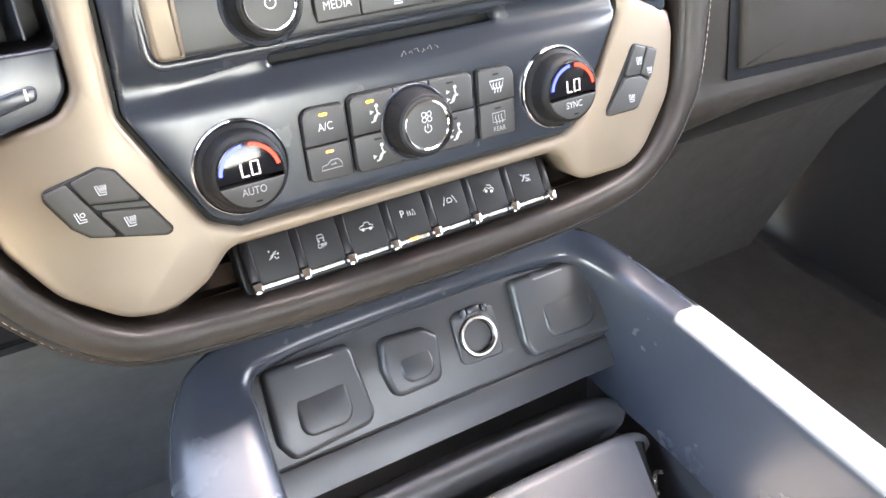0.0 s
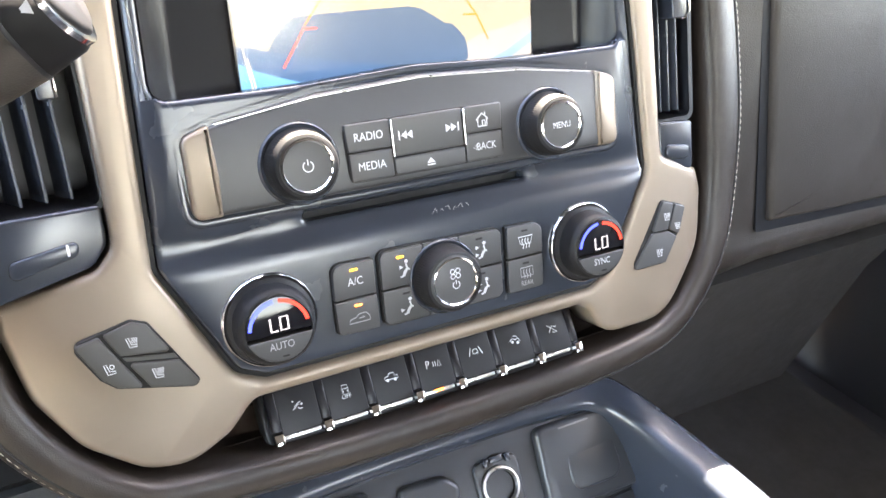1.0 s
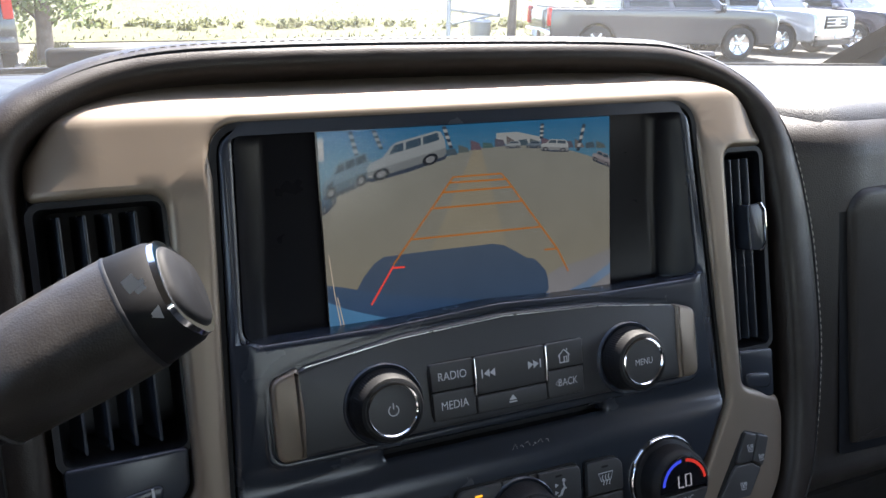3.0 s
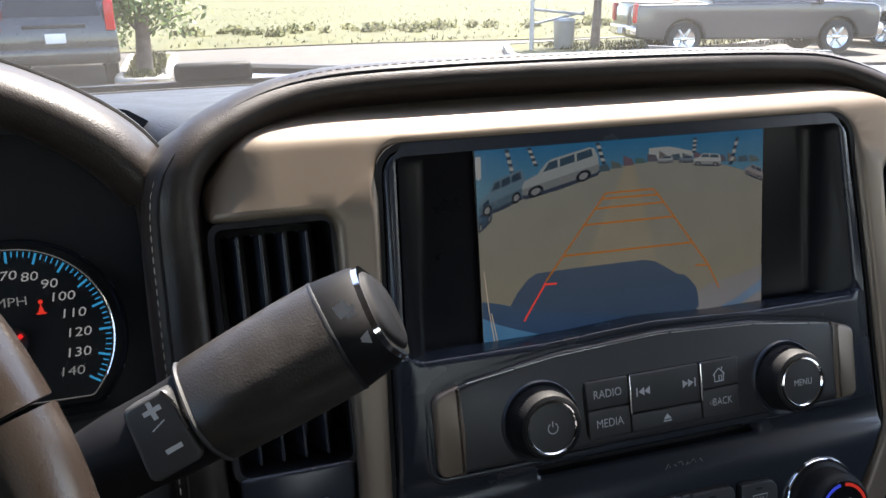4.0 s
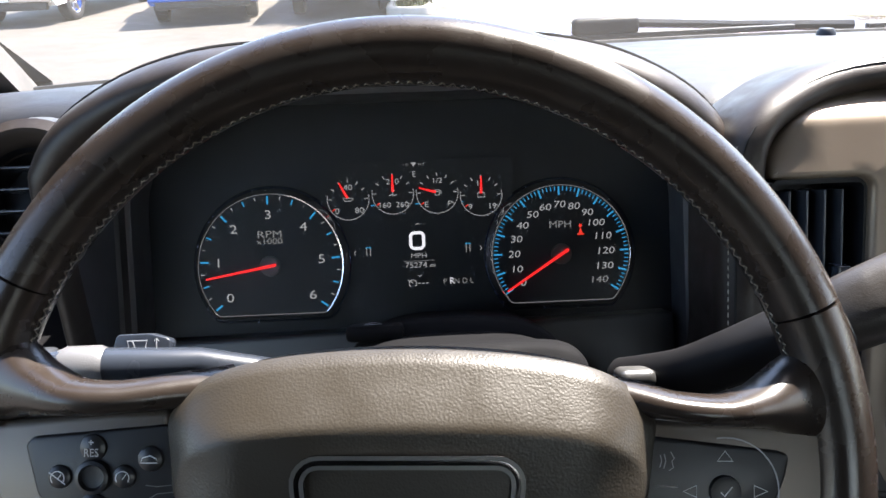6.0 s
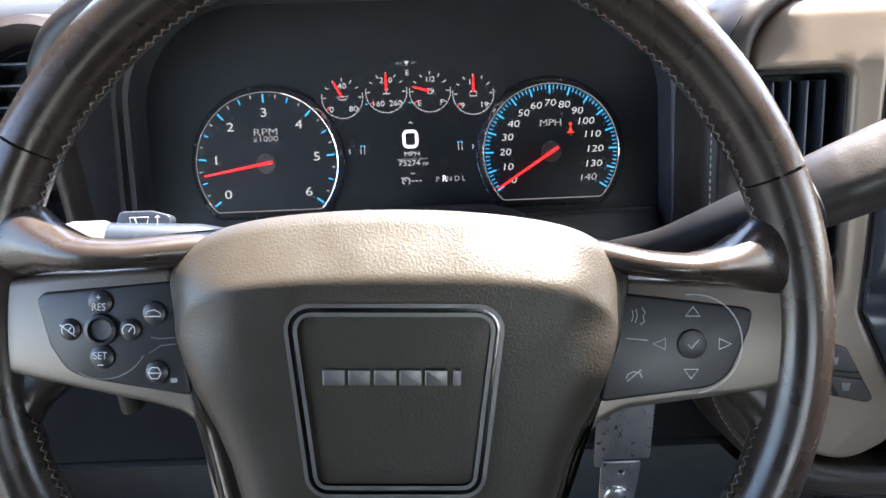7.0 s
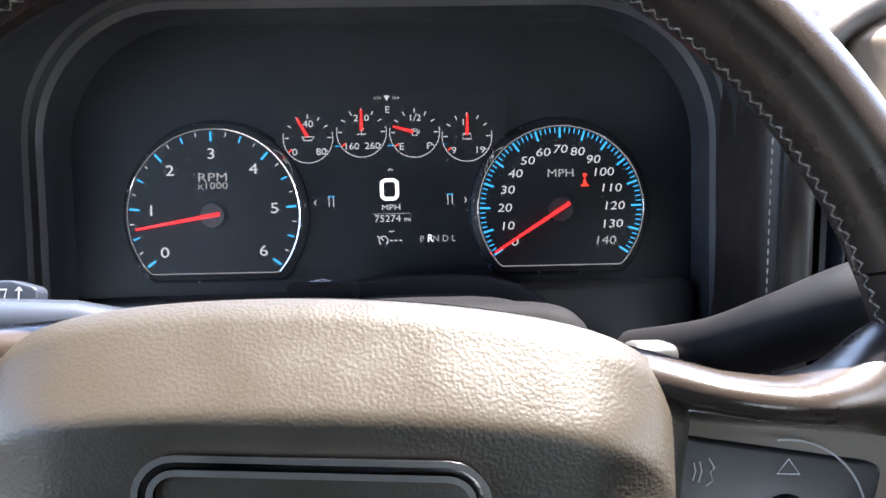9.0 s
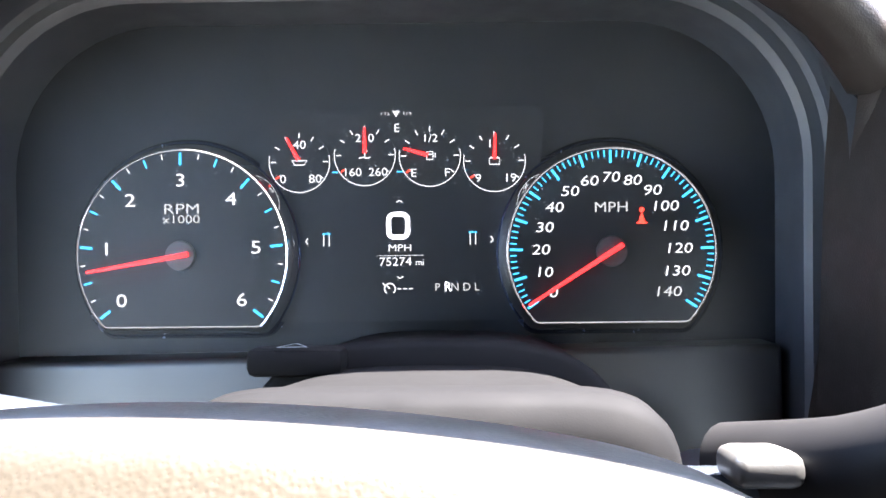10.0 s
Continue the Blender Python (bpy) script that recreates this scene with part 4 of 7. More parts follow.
for i in range(8):
    x = -0.1026 + step * i
    d = part("divider", arm_mesh, None, toggles, "glossy black divider", at=move(x, 0.002, 0.002))
    part("tip", tip_mesh, None, d, "faceted chrome tip", at=move(0, -0.0160, 0.0015))


def key_icon(i, lines, dots=()):
    bm = ribbon(lines, 0.00045, h1=0.0033)
    for x, y, r in dots:
        dot(x, y, r, 0.0033, bm)
    part("legend", bm, INK, keys[i])


u = 0.001
key_icon(0, [[(-3 * u, -2 * u), (-1 * u, -1 * u), (0, 1 * u), (2 * u, 1.5 * u)], [(0, -1 * u), (1 * u, -2.5 * u), (2.5 * u, -2 * u)], [(-2 * u, -0.5 * u), (1.2 * u, 0.4 * u)]], [(-2.2 * u, 2.4 * u, 0.5 * u), (2.4 * u, 0, 0.6 * u)])
key_icon(1, [[(-1.5 * u, 3.2 * u), (-2 * u, 1.2 * u), (2 * u, 1.2 * u), (1.5 * u, 3.2 * u), (-1.5 * u, 3.2 * u)], [(-2 * u, 0.6 * u), (-1 * u, -0.3 * u), (-2 * u, -1 * u)], [(2 * u, 0.6 * u), (1 * u, -0.3 * u), (2 * u, -1 * u)]])
lettering("OFF", 0.0036, INK, keys[1], 0, -0.0032, 0.0033, 0.9)
key_icon(2, [[(-4 * u, -1 * u), (-3.6 * u, 0.6 * u), (-1.6 * u, 0.8 * u), (-0.6 * u, 2.4 * u), (2.2 * u, 2.2 * u), (2.4 * u, 0.6 * u), (4.2 * u, 0.2 * u), (4.2 * u, -1.4 * u), (-4 * u, -1 * u)]], [(-2.2 * u, -1.4 * u, 0.9 * u), (2.4 * u, -1.7 * u, 0.9 * u)])
lettering("P", 0.0064, INK, keys[3], -0.0042, 0.0004, 0.0033, 0.9)
key_icon(3, [[(-0.8 * u, 1.6 * u), (-0.4 * u, 0), (-0.8 * u, -1.4 * u)], [(0.6 * u, 1.6 * u), (1.0 * u, 0), (0.6 * u, -1.4 * u)], [(3.0 * u, 2.0 * u), (2.0 * u, -1.6 * u), (4.2 * u, -1.6 * u), (3.0 * u, 2.0 * u)]])
key_icon(4, [[(-1.6 * u, 0.5 * u), (-1.1 * u, 1.8 * u), (1.1 * u, 1.8 * u), (1.6 * u, 0.5 * u), (1.6 * u, -0.8 * u), (-1.6 * u, -0.8 * u), (-1.6 * u, 0.5 * u)], [(-4.6 * u, -2 * u), (-2.6 * u, 3 * u)], [(4.6 * u, -2 * u), (2.6 * u, 3 * u)]])
key_icon(5, [[(-3.6 * u, -0.2 * u), (-1.6 * u, 1.4 * u), (0.4 * u, 0.2 * u), (2.6 * u, 0.6 * u), (3.6 * u, -1.2 * u)], [(-0.6 * u, 2.8 * u), (1.6 * u, 2.2 * u), (2.4 * u, 1.0 * u)]], [(-1.8 * u, -0.8 * u, 0.9 * u), (1.8 * u, -1.8 * u, 0.9 * u)])
key_icon(6, [[(-3.4 * u, 3 * u), (3.2 * u, -2.4 * u)], [(-3.0 * u, -1.8 * u), (-1.0 * u, 0.6 * u), (0.4 * u, 2.2 * u)], [(1.0 * u, 1.8 * u), (2.4 * u, 0.8 * u), (3.2 * u, 1.6 * u)], [(-0.4 * u, -1.8 * u), (1.4 * u, -2.4 * u)]])

# ---- air vents beside the stack ----
def air_vent(name, u0, u1, v0, v1, slats, label, depth=0.05):
    w, h = u1 - u0, v1 - v0
    t = thing(name, STACK @ move((u0 + u1) / 2, (v0 + v1) / 2, -0.006), label, "air vent", "air vents")
    bm = bmesh.new()
    loop = ccw(rect(w, h, 0.004))
    a = ring(bm, [(x, y, 0) for x, y in loop])
    b = ring(bm, [(x * 0.93, y * 0.97, -depth) for x, y in loop])
    c = ring(bm, [(x, y, 0) for x, y in inset(loop, -0.003)])
    bridge(bm, a, b), bridge(bm, c, a)
    bm.faces.new(b)
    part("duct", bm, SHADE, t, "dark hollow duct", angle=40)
    sm = finish(plate(rect(0.0016, h * 0.93, 0.0007), -0.022, -0.002, 0.0006), "slat", BLACK)
    for k in range(slats):
        x = -w / 2 + w * (k + 1) / (slats + 1)
        part("slat", sm, None, t, at=move(x, 0, 0) @ pose(0, 0, 0, 0, 18, 0))
    return t


vl = air_vent("air_vent", -0.217, -0.164, 0.066, 0.181, 4, "black air vent with upright slats and a small chrome tab")
tab = part("tab", plate(rect(0.008, 0.016, 0.0015, 0.014, 0.0), -0.01, 0.004, 0.001), BLACK, vl, "slider tab with bright edge")
part("tab_edge", box(0.0016, 0.015, 0.002, (0.018, 0, 0.0042), 0.0005), CHROME, tab)
bm = plate(rounded([(-0.2175, 0.0275), (-0.173, 0.0375), (-0.1650, 0.047), (-0.1645, 0.066), (-0.2175, 0.066)], [0.003, 0.010, 0.010, 0.002, 0.002]), -0.03, -0.004, 0.002)
merge(bm, plate(rounded([(-0.2085, 0.0375), (-0.178, 0.0445), (-0.1765, 0.052), (-0.207, 0.047)], 0.0035), -0.006, -0.0020, 0.0015))
part("slider_plate", warp(bm, lambda c: Vector((c.x - 0.1905 + 0.381, c.y - 0.1235, c.z + 0.006))), BLACK, vl)
part("slider_mark", plate(rect(0.0012, 0.0052, 0.0004, 0.0085, -0.0755), 0.002, 0.0048), INK, vl, "white slider mark", at=pose(0, 0, 0, 0, 0, 0))
vr = air_vent("air_vent", 0.1655, 0.1935, 0.058, 0.181, 3, "narrow black air vent with upright slats and a chrome edged tab")
tab = part("tab", plate(rounded([(-0.003, -0.0005), (0.0065, -0.0005), (0.0095, 0.004), (0.0095, 0.024), (0.0065, 0.0285), (-0.003, 0.0285)], 0.002), -0.01, 0.006, 0.001), BLACK, vr, "slider tab with bright edge")
part("tab_edge", tube([(0.004, -0.0005, 0.0062), (0.0068, -0.0002, 0.0064), (0.0096, 0.004, 0.0064), (0.0096, 0.024, 0.0064), (0.0068, 0.0284, 0.0064), (0.004, 0.0286, 0.0062)], 0.0008, 8), CHROME, tab)
bm = plate(rounded([(-0.013, -0.092), (0.0145, -0.0965), (0.0150, -0.0645), (-0.0135, -0.0625)], 0.003), -0.02, 0.0015, 0.0015)
merge(bm, plate(rounded([(-0.009, -0.086), (0.011, -0.090), (0.011, -0.080), (-0.009, -0.077)], 0.004), -0.006, 0.003, 0.0014))
part("slider_plate", bm, BLACK, vr)

# ---- padded leather arch round the stack ----
ARCH = [(-0.150, -0.0775, 0.0), (-0.06, -0.0845, -0.004), (0.05, -0.0850, -0.004), (0.125, -0.0800, -0.002), (0.168, -0.0690, -0.004), (0.198, -0.036, -0.008), (0.2080, 0.006, -0.010), (0.2085, 0.06, -0.008), (0.206, 0.12, -0.008), (0.200, 0.178, -0.010), (0.186, 0.210, -0.022), (0.15, 0.2305, -0.033), (0.10, 0.2355, -0.034), (0.0, 0.2370, -0.034), (-0.10, 0.2365, -0.034), (-0.162, 0.2330, -0.033), (-0.200, 0.2200, -0.024), (-0.2205, 0.2010, -0.012), (-0.2225, 0.16, -0.010), (-0.2225, 0.08, -0.010), (-0.2220, 0.012, -0.014), (-0.2150, -0.026, -0.014), (-0.197, -0.054, -0.010), (-0.175, -0.0715, -0.004)]
path = smooth_path(ARCH, 5, True)


def pad(w, lift):
    """The pad's round section, from the inner edge outwards."""
    pts = [(-0.002, -0.03), (-0.001, -0.004)]
    for j in range(11):
        a = math.pi * j / 10
        pts.append((w * 0.5 - w * 0.5 * math.cos(a), lift * math.sin(a) ** 0.8 - (0.012 * j / 10)))
    pts.append((w + 0.003, -0.05))
    return pts


def pad_lift(p):
    return 0.013 + 0.009 * max(0.0, min(1.0, (p.y - 0.17) / 0.05))


profs = []
for p in path:
    top = max(0.0, min(1.0, (p.y - 0.17) / 0.05))
    bot = max(0.0, min(1.0, (-0.02 - p.y) / 0.05))
    right = max(0.0, min(1.0, (p.x - 0.15) / 0.05)) * max(0.0, min(1.0, (p.y + 0.07) / 0.12)) * max(0.0, min(1.0, (0.215 - p.y) / 0.09))
    profs.append(pad(0.026 - 0.003 * top + 0.011 * right - 0.002 * bot, 0.013 + 0.009 * top))
arch = thing("dash_arch", STACK, "padded cocoa leather arch with pale stitching round the centre stack", "dash trim")
part("pad", sweep(path, profs, (0, 0, 1), True, loop=False), LEATHER, arch, angle=60)
outer = []
for i, p in enumerate(path):
    t = (path[(i + 1) % len(path)] - path[i - 1]).normalized()
    side = t.cross(Vector((0, 0, 1)))
    w = profs[i][-2][0]
    a_ = math.pi * 0.72
    outer.append(p + side * (w * 0.5 - w * 0.5 * math.cos(a_)) + Vector((0, 0, pad_lift(p) * math.sin(a_) ** 0.8 - 0.0096 + 0.0010)))


def stitches(line, length=0.0032, gap=0.0016, r=0.00045, closed=False, bm=None):
    """Short raised threads along a line."""
    bm = bm or bmesh.new()
    line = [Vector(p) for p in line]
    if closed:
        line = line + [line[0]]
    acc, need, on, start = 0.0, gap, False, None
    for a, b in zip(line, line[1:]):
        d = (b - a).length
        pos = 0.0
        while pos + (need - acc) < d:
            pos += need - acc
            acc = 0.0
            q = a + (b - a) * (pos / d)
            if on and start is not None:
                m = (start + q) / 2
                t = (q - start)
                if t.length > 1e-6:
                    t.normalize()
                    s = t.orthogonal().normalized()
                    c = t.cross(s)
                    rows = []
                    for pt, k in ((start, 0.4), (m, 1.0), (q, 0.4)):
                        rows.append(ring(bm, [pt + (s * math.cos(x) + c * math.sin(x)) * r * k for x in (0, 1.57, 3.14, 4.71)]))
                    bridge(bm, rows[0], rows[1]), bridge(bm, rows[1], rows[2])
            start = q
            on = not on
            need = length if on else gap
        acc += d - pos
    return bm


first = max(range(len(path)), key=lambda i: path[i].x if path[i].y < -0.06 else -1)
line = [outer[(first + i) % len(outer)] for i in range(len(outer))]
line = [p for p in line if p.y > -0.085 or p.x < -0.165]
part("stitching", stitches(line), THREAD, arch, "pale thread stitching")
seam = []
for i, p in enumerate(path):
    t = (path[(i + 1) % len(path)] - path[i - 1]).normalized()
    side = t.cross(Vector((0, 0, 1)))
    w, a_ = profs[i][-2][0], math.pi * 0.62
    seam.append(p + side * (w * 0.5 - w * 0.5 * math.cos(a_)) + Vector((0, 0, pad_lift(p) * math.sin(a_) ** 0.8 - 0.012 * 0.62)))
part("seam", tube(seam + [seam[0]], 0.0009, 6), GROOVE, arch, "dark sunken seam beside the stitching")
# ---- dashboard body ----
dash = thing("dashboard", Matrix.Identity(4), "dark leather covered dashboard of a pickup truck", "dashboard")


def loft_x(xs, prof, bm=None):
    """A section of (y, z) carried across the truck; prof gives the section at x."""
    bm = bm or bmesh.new()
    rows = [ring(bm, [(x, y, z) for y, z in prof(x)]) for x in xs]
    for a, b in zip(rows, rows[1:]):
        bridge(bm, a, b, False)
    return bm


def ease(a, b, x):
    k = max(0.0, min(1.0, (x - a) / (b - a)))
    return k * k * (3 - 2 * k)


def top_section(x):
    """The dash top: nearly level, falling a little to the glass, its near edge rolled over."""
    k = ease(0.36, 0.46, x)
    y0 = 0.535 - 0.100 * k + 0.085 * (1 - ease(-0.062, -0.036, x))
    z0 = 1.574 - 0.003 * k
    bow = 0.15 * ((x - 0.2) / 0.76) ** 2
    end = 1.075 - bow
    w = ease(-0.02, 0.03, x)
    return [(y0 + 0.03, 1.44 * w + (z0 - 0.030) * (1 - w)), (y0 + 0.022 - 0.020 * w, z0 - 0.026 - 0.019 * w), (y0 + 0.010 - 0.006 * w, z0 - 0.018 - 0.004 * w), (y0 + 0.014, z0 - 0.008), (y0 + 0.032, z0), (y0 + 0.07, z0 + 0.003), (y0 * 0.55 + 0.45 * (end - 0.05), z0 - 0.003), (y0 * 0.25 + 0.75 * (end - 0.05), z0 - 0.012), (end - 0.05, z0 - 0.020), (end - 0.045, z0 - 0.0235), (end, z0 - 0.028), (end + 0.03, z0 - 0.09)]


XS = [-0.70 + 1.80 * i / 72 for i in range(73)]
part("top_pad", loft_x(XS, top_section), DASHPAD, dash, "slate grey dash top", angle=50)


def passenger(x):
    b = 1.225 + 0.10 * (x - 0.40)
    back = 0.022 * (1 - ease(0.415, 0.455, x))
    return [(y + back, z) for y, z in ((0.460, 1.563), (0.443, 1.557), (0.434, 1.546), (0.4305, 1.536), (0.423, 1.325), (0.4235, 1.312), (0.4205, 1.306), (0.4205, 1.297), (0.426, 1.285), (0.448, b + 0.03), (0.473, b + 0.008), (0.52, b), (0.62, b - 0.01))]


part("passenger_panel", loft_x([0.405 + 0.70 * i / 28 for i in range(29)], passenger), PASSVINYL, dash, "charcoal brown vinyl panel before the passenger", angle=50)
DOORF = move(0, 0.4268, 1.42) @ pose(0, 0, 0, -2.59) @ Matrix(((1, 0, 0, 0), (0, 0, -1, 0), (0, 1, 0, -1.42), (0, 0, 0, 1)))
bm = plate(rounded([(0.498, 1.322), (0.925, 1.302), (0.925, 1.524), (0.462, 1.515)], [0.004, 0.01, 0.02, 0.016]), -0.002, 0.006, 0.005, steps=4)
cuts(bm, [0.55 + 0.05 * k for k in range(8)], [1.34 + 0.02 * k for k in range(9)])
part("glovebox_door", bm, PASSVINYL, dash, "upper glovebox door in charcoal brown vinyl", at=DOORF)
part("glovebox_gap", plate(rounded([(0.489, 1.314), (0.935, 1.294), (0.935, 1.540), (0.453, 1.531)], [0.004, 0.01, 0.02, 0.02]), -0.003, 0.0012), SHADE, dash, "shadow gap round the glovebox door", at=DOORF)
# lower dash round the column and below the stack
def knee(x):
    return [(0.62, 1.41), (0.535, 1.395), (0.515, 1.36), (0.49, 1.30), (0.47, 1.245), (0.49, 1.225), (0.60, 1.20)]


part("knee_panel", loft_x([-0.70 + 0.76 * i / 16 for i in range(17)], knee), SHROUD, dash, "dark brown knee panel under the wheel", angle=50)
part("lower_skirt", loft_x([0.0 + 0.42 * i / 12 for i in range(13)], lambda x: [(0.392, 1.29), (0.40, 1.275), (0.43, 1.255), (0.48, 1.235), (0.60, 1.23)]), LEATHER, dash, angle=50)
part("under_shelf", loft_x([-0.70, 1.10], lambda x: [(0.475, 1.232), (0.58, 1.215), (0.70, 1.0), (0.80, 0.72)]), CARPET, dash, "dark trim under the dash")
part("fixing_bump", lathe([(0.0, 0.010), (0.008, 0.009), (0.011, 0.005), (0.012, 0)], 20), SHADE, dash, "small black light sensor", at=move(0.262, 0.985, 1.5555))
part("glass_trim", loft_x(XS, lambda x: [(1.077 - 0.15 * ((x - 0.2) / 0.76) ** 2 + a, 1.5475 + b) for a, b in ((-0.006, 0), (-0.003, 0.0035), (0.004, 0.0035), (0.006, -0.004))]), GROOVE, dash, "black glass seal")

# unseen plate, added to stop sun leaking through the hollow dash
part("sun_blocker", plate(rect(0.40, 0.30, 0.02, 0, 0.070), -0.085, -0.068), SHADE, dash, "unseen dark plate added behind the centre stack to block sun", at=STACK)
# left end of the dash: round vent surround
lv = thing("air_vent", pose(-0.512, 0.545, 1.525, 62, 0, 0), "end air vent with a padded leather ring", "air vent", "air vents")
part("ring", lathe([(0.036, -0.01), (0.044, 0.006), (0.050, 0.010), (0.058, 0.006), (0.064, -0.012), (0.066, -0.04)], 48), LEATHER, lv)
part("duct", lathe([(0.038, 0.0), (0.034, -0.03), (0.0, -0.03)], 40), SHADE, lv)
for k in range(4):
    part("slat", box(0.062 - 0.012 * abs(k - 1.5), 0.002, 0.014, (0, -0.024 + 0.016 * k, -0.008), 0.0006), BLACK, lv)

# ---- instrument binnacle ----
hood = thing("instrument_hood", move(-0.238, 0.47, 1.396), "leather brow and black tunnel over the instruments", "instrument hood")


def brow(k, dy=0.0, kx=None):
    """The hood's outline of (x, z), drawn out by k."""
    right = [(0.2005, -0.10), (0.2025, 0.06), (0.2030, 0.150), (0.1985, 0.172), (0.180, 0.194), (0.148, 0.2135), (0.112, 0.2265), (0.066, 0.2335)]
    kx = k if kx is None else kx
    pts = [(x + kx, z + (k if z > 0.15 else 0)) for x, z in right]
    mid = [(0.0, 0.2345 + k)]
    left = [(-x - 0.028, z) for x, z in pts[::-1]]
    return [Vector((x, dy, z)) for x, z in pts + mid + left]


def hood_rows(rows, mat, name, label="", kx=None):
    bm = bmesh.new()
    rr = [ring(bm, smooth_path(brow(k, y, kx), 4)) for k, y in rows]
    for a, b in zip(rr, rr[1:]):
        bridge(bm, a, b, False)
    return part(name, bm, mat, hood, label, angle=60)


hood_rows([(-0.016, 0.004), (-0.014, -0.004), (-0.009, -0.009), (-0.003, -0.008), (0.001, -0.002), (0.003, 0.008), (0.0035, 0.018)], LEATHER, "brow", "padded cocoa leather brow")
hood_rows([(0.0035, 0.018), (0.0015, 0.0195), (0.0015, 0.0225), (0.0040, 0.024), (0.001, 0.05), (-0.010, 0.10), (-0.028, 0.16), (-0.065, 0.24)], DASHPAD, "cover", "slate top cover", 0.003)


part("seam", tube(smooth_path(brow(0.0038, 0.0205, 0.0034), 4), 0.0013, 6), GROOVE, hood, "dark seam behind the leather brow")


def resample(pts, n):
    """The line as n points at even steps."""
    pts = [Vector(p) for p in pts]
    acc = [0.0]
    for p, q in zip(pts, pts[1:]):
        acc.append(acc[-1] + (q - p).length)
    out, k = [], 0
    for i in range(n):
        d = acc[-1] * i / (n - 1)
        while k < len(pts) - 2 and acc[k + 1] < d:
            k += 1
        f = (d - acc[k]) / max(1e-9, acc[k + 1] - acc[k])
        out.append(pts[k].lerp(pts[k + 1], min(1, f)))
    return out


def portal(left, right, top, bottom, r, h):
    """A round-shouldered arch on the dial plane, from lower right to lower left."""
    q = rounded([(right, bottom), (right + 0.002, top), (left - 0.002, top + 0.004), (left, bottom)], [0, r, r, 0], 14)
    return [DIALS @ Vector((x, y, h)) for x, y in q]


HOODM = hood.matrix_basis.inverted()
lines = [[hood.matrix_basis @ p for p in smooth_path(brow(-0.016, 0.004), 4)], portal(-0.2165, 0.2045, 0.126, -0.115, 0.092, 0.045), portal(-0.2145, 0.2025, 0.1235, -0.115, 0.088, 0.030), portal(-0.2125, 0.2005, 0.121, -0.115, 0.085, 0.026), portal(-0.2070, 0.1940, 0.116, -0.115, 0.081, 0.028), portal(-0.2045, 0.1915, 0.1125, -0.115, 0.079, 0.024), portal(-0.2045, 0.1915, 0.1115, -0.115, 0.079, -0.012)]
lines = [resample([HOODM @ Vector(p) for p in ln], 80) for ln in lines]
for (i0, i1), mat, nm, lab in (((0, 2), TUNNEL, "tunnel", "matt black tunnel"), ((2, 5), GREYLID, "inner_frame", "grey inner frame"), ((5, 6), TUNNEL, "inner_wall", "")):
    bm = bmesh.new()
    rr = [ring(bm, ln) for ln in lines[i0:i1 + 1]]
    for p, q in zip(rr, rr[1:]):
        bridge(bm, p, q, False)
    part(nm, bm, mat, hood, lab, angle=60)

# ---- instrument cluster ----
cluster = thing("instrument_cluster", DIALS, "lit instrument cluster with two large and four small gauges", "instrument cluster")
part("backing", plate(rect(0.45, 0.25, 0.064, -0.008, 0.004), -0.04, -0.016), SHADE, cluster)
part("mask", plate(rounded([(-0.212, -0.100), (0.200, -0.100), (0.200, 0.118), (-0.212, 0.122)], [0.01, 0.01, 0.07, 0.07], 10), -0.02, -0.012, 0.002), GAUGEFACE, cluster, "black instrument mask")
lens = part("lens", plate(rounded([(-0.203, -0.056), (0.192, -0.056), (0.192, 0.112), (-0.203, 0.115)], [0.006, 0.006, 0.06, 0.06], 8), 0.0, 0.0015), LENS, cluster, "clear lens over the instruments", at=move(0, 0, 0.018) @ pose(0, 0, 0, 4))
lens.visible_shadow = False
part("info_display", plate(rounded([(-0.066, -0.042), (0.066, -0.042), (0.075, 0.068), (-0.075, 0.068)], 0.006), -0.014, -0.006), INFOGLASS, cluster, "dark information display")


def flat_dial(r, cut, n=72):
    """A circle cut level below, its corners rounded."""
    a0 = math.asin(cut / r)
    pts = [(r * math.cos(a), r * math.sin(a)) for a in [a0 + (math.pi - 2 * a0) * i / n for i in range(n + 1)]]
    return rounded(pts, [0.008] + [0] * (n - 1) + [0.008], 5)


def gauge(cx, cy, r, label, cut):
    g = part("gauge", plate(flat_dial(r, cut), -0.014, -0.003), GAUGEFACE, cluster, label, at=move(cx, cy, 0.006))
    body = ccw(flat_dial(r, cut))
    for nm, mat, lab, steps in (("rim", CHROME, "bright conical chrome rim", ((0.0001, -0.003), (-0.0006, -0.0027), (-0.0022, -0.0055), (-0.0044, -0.0110))), ("halo", HALO, "blue tinted outer ring", ((-0.0044, -0.0110), (-0.0066, -0.0130), (-0.0068, -0.0200)))):
        bm = bmesh.new()
        rows = [ring(bm, [(x, y, z) for x, y in inset(body, d)]) for d, z in steps]
        for a, b in zip(rows, rows[1:]):
            bridge(bm, b, a)
        part(nm, bm, mat, g, lab, angle=60)
    bm = bmesh.new()
    a = ring(bm, [(x, y, -0.0026) for x, y in inset(body, 0.0001)])
    b = ring(bm, [(x, y, -0.0026) for x, y in inset(body, 0.00038)])
    bridge(bm, a, b)
    part("rim_line", bm, DIMGLOW, g, "fine white outline")
    return g


def ticks(r0, r1, degs, w, z):
    return ribbon([[(r0 * math.cos(radians(a)), r0 * math.sin(radians(a))), (r1 * math.cos(radians(a)), r1 * math.sin(radians(a)))] for a in degs], w, h1=z)


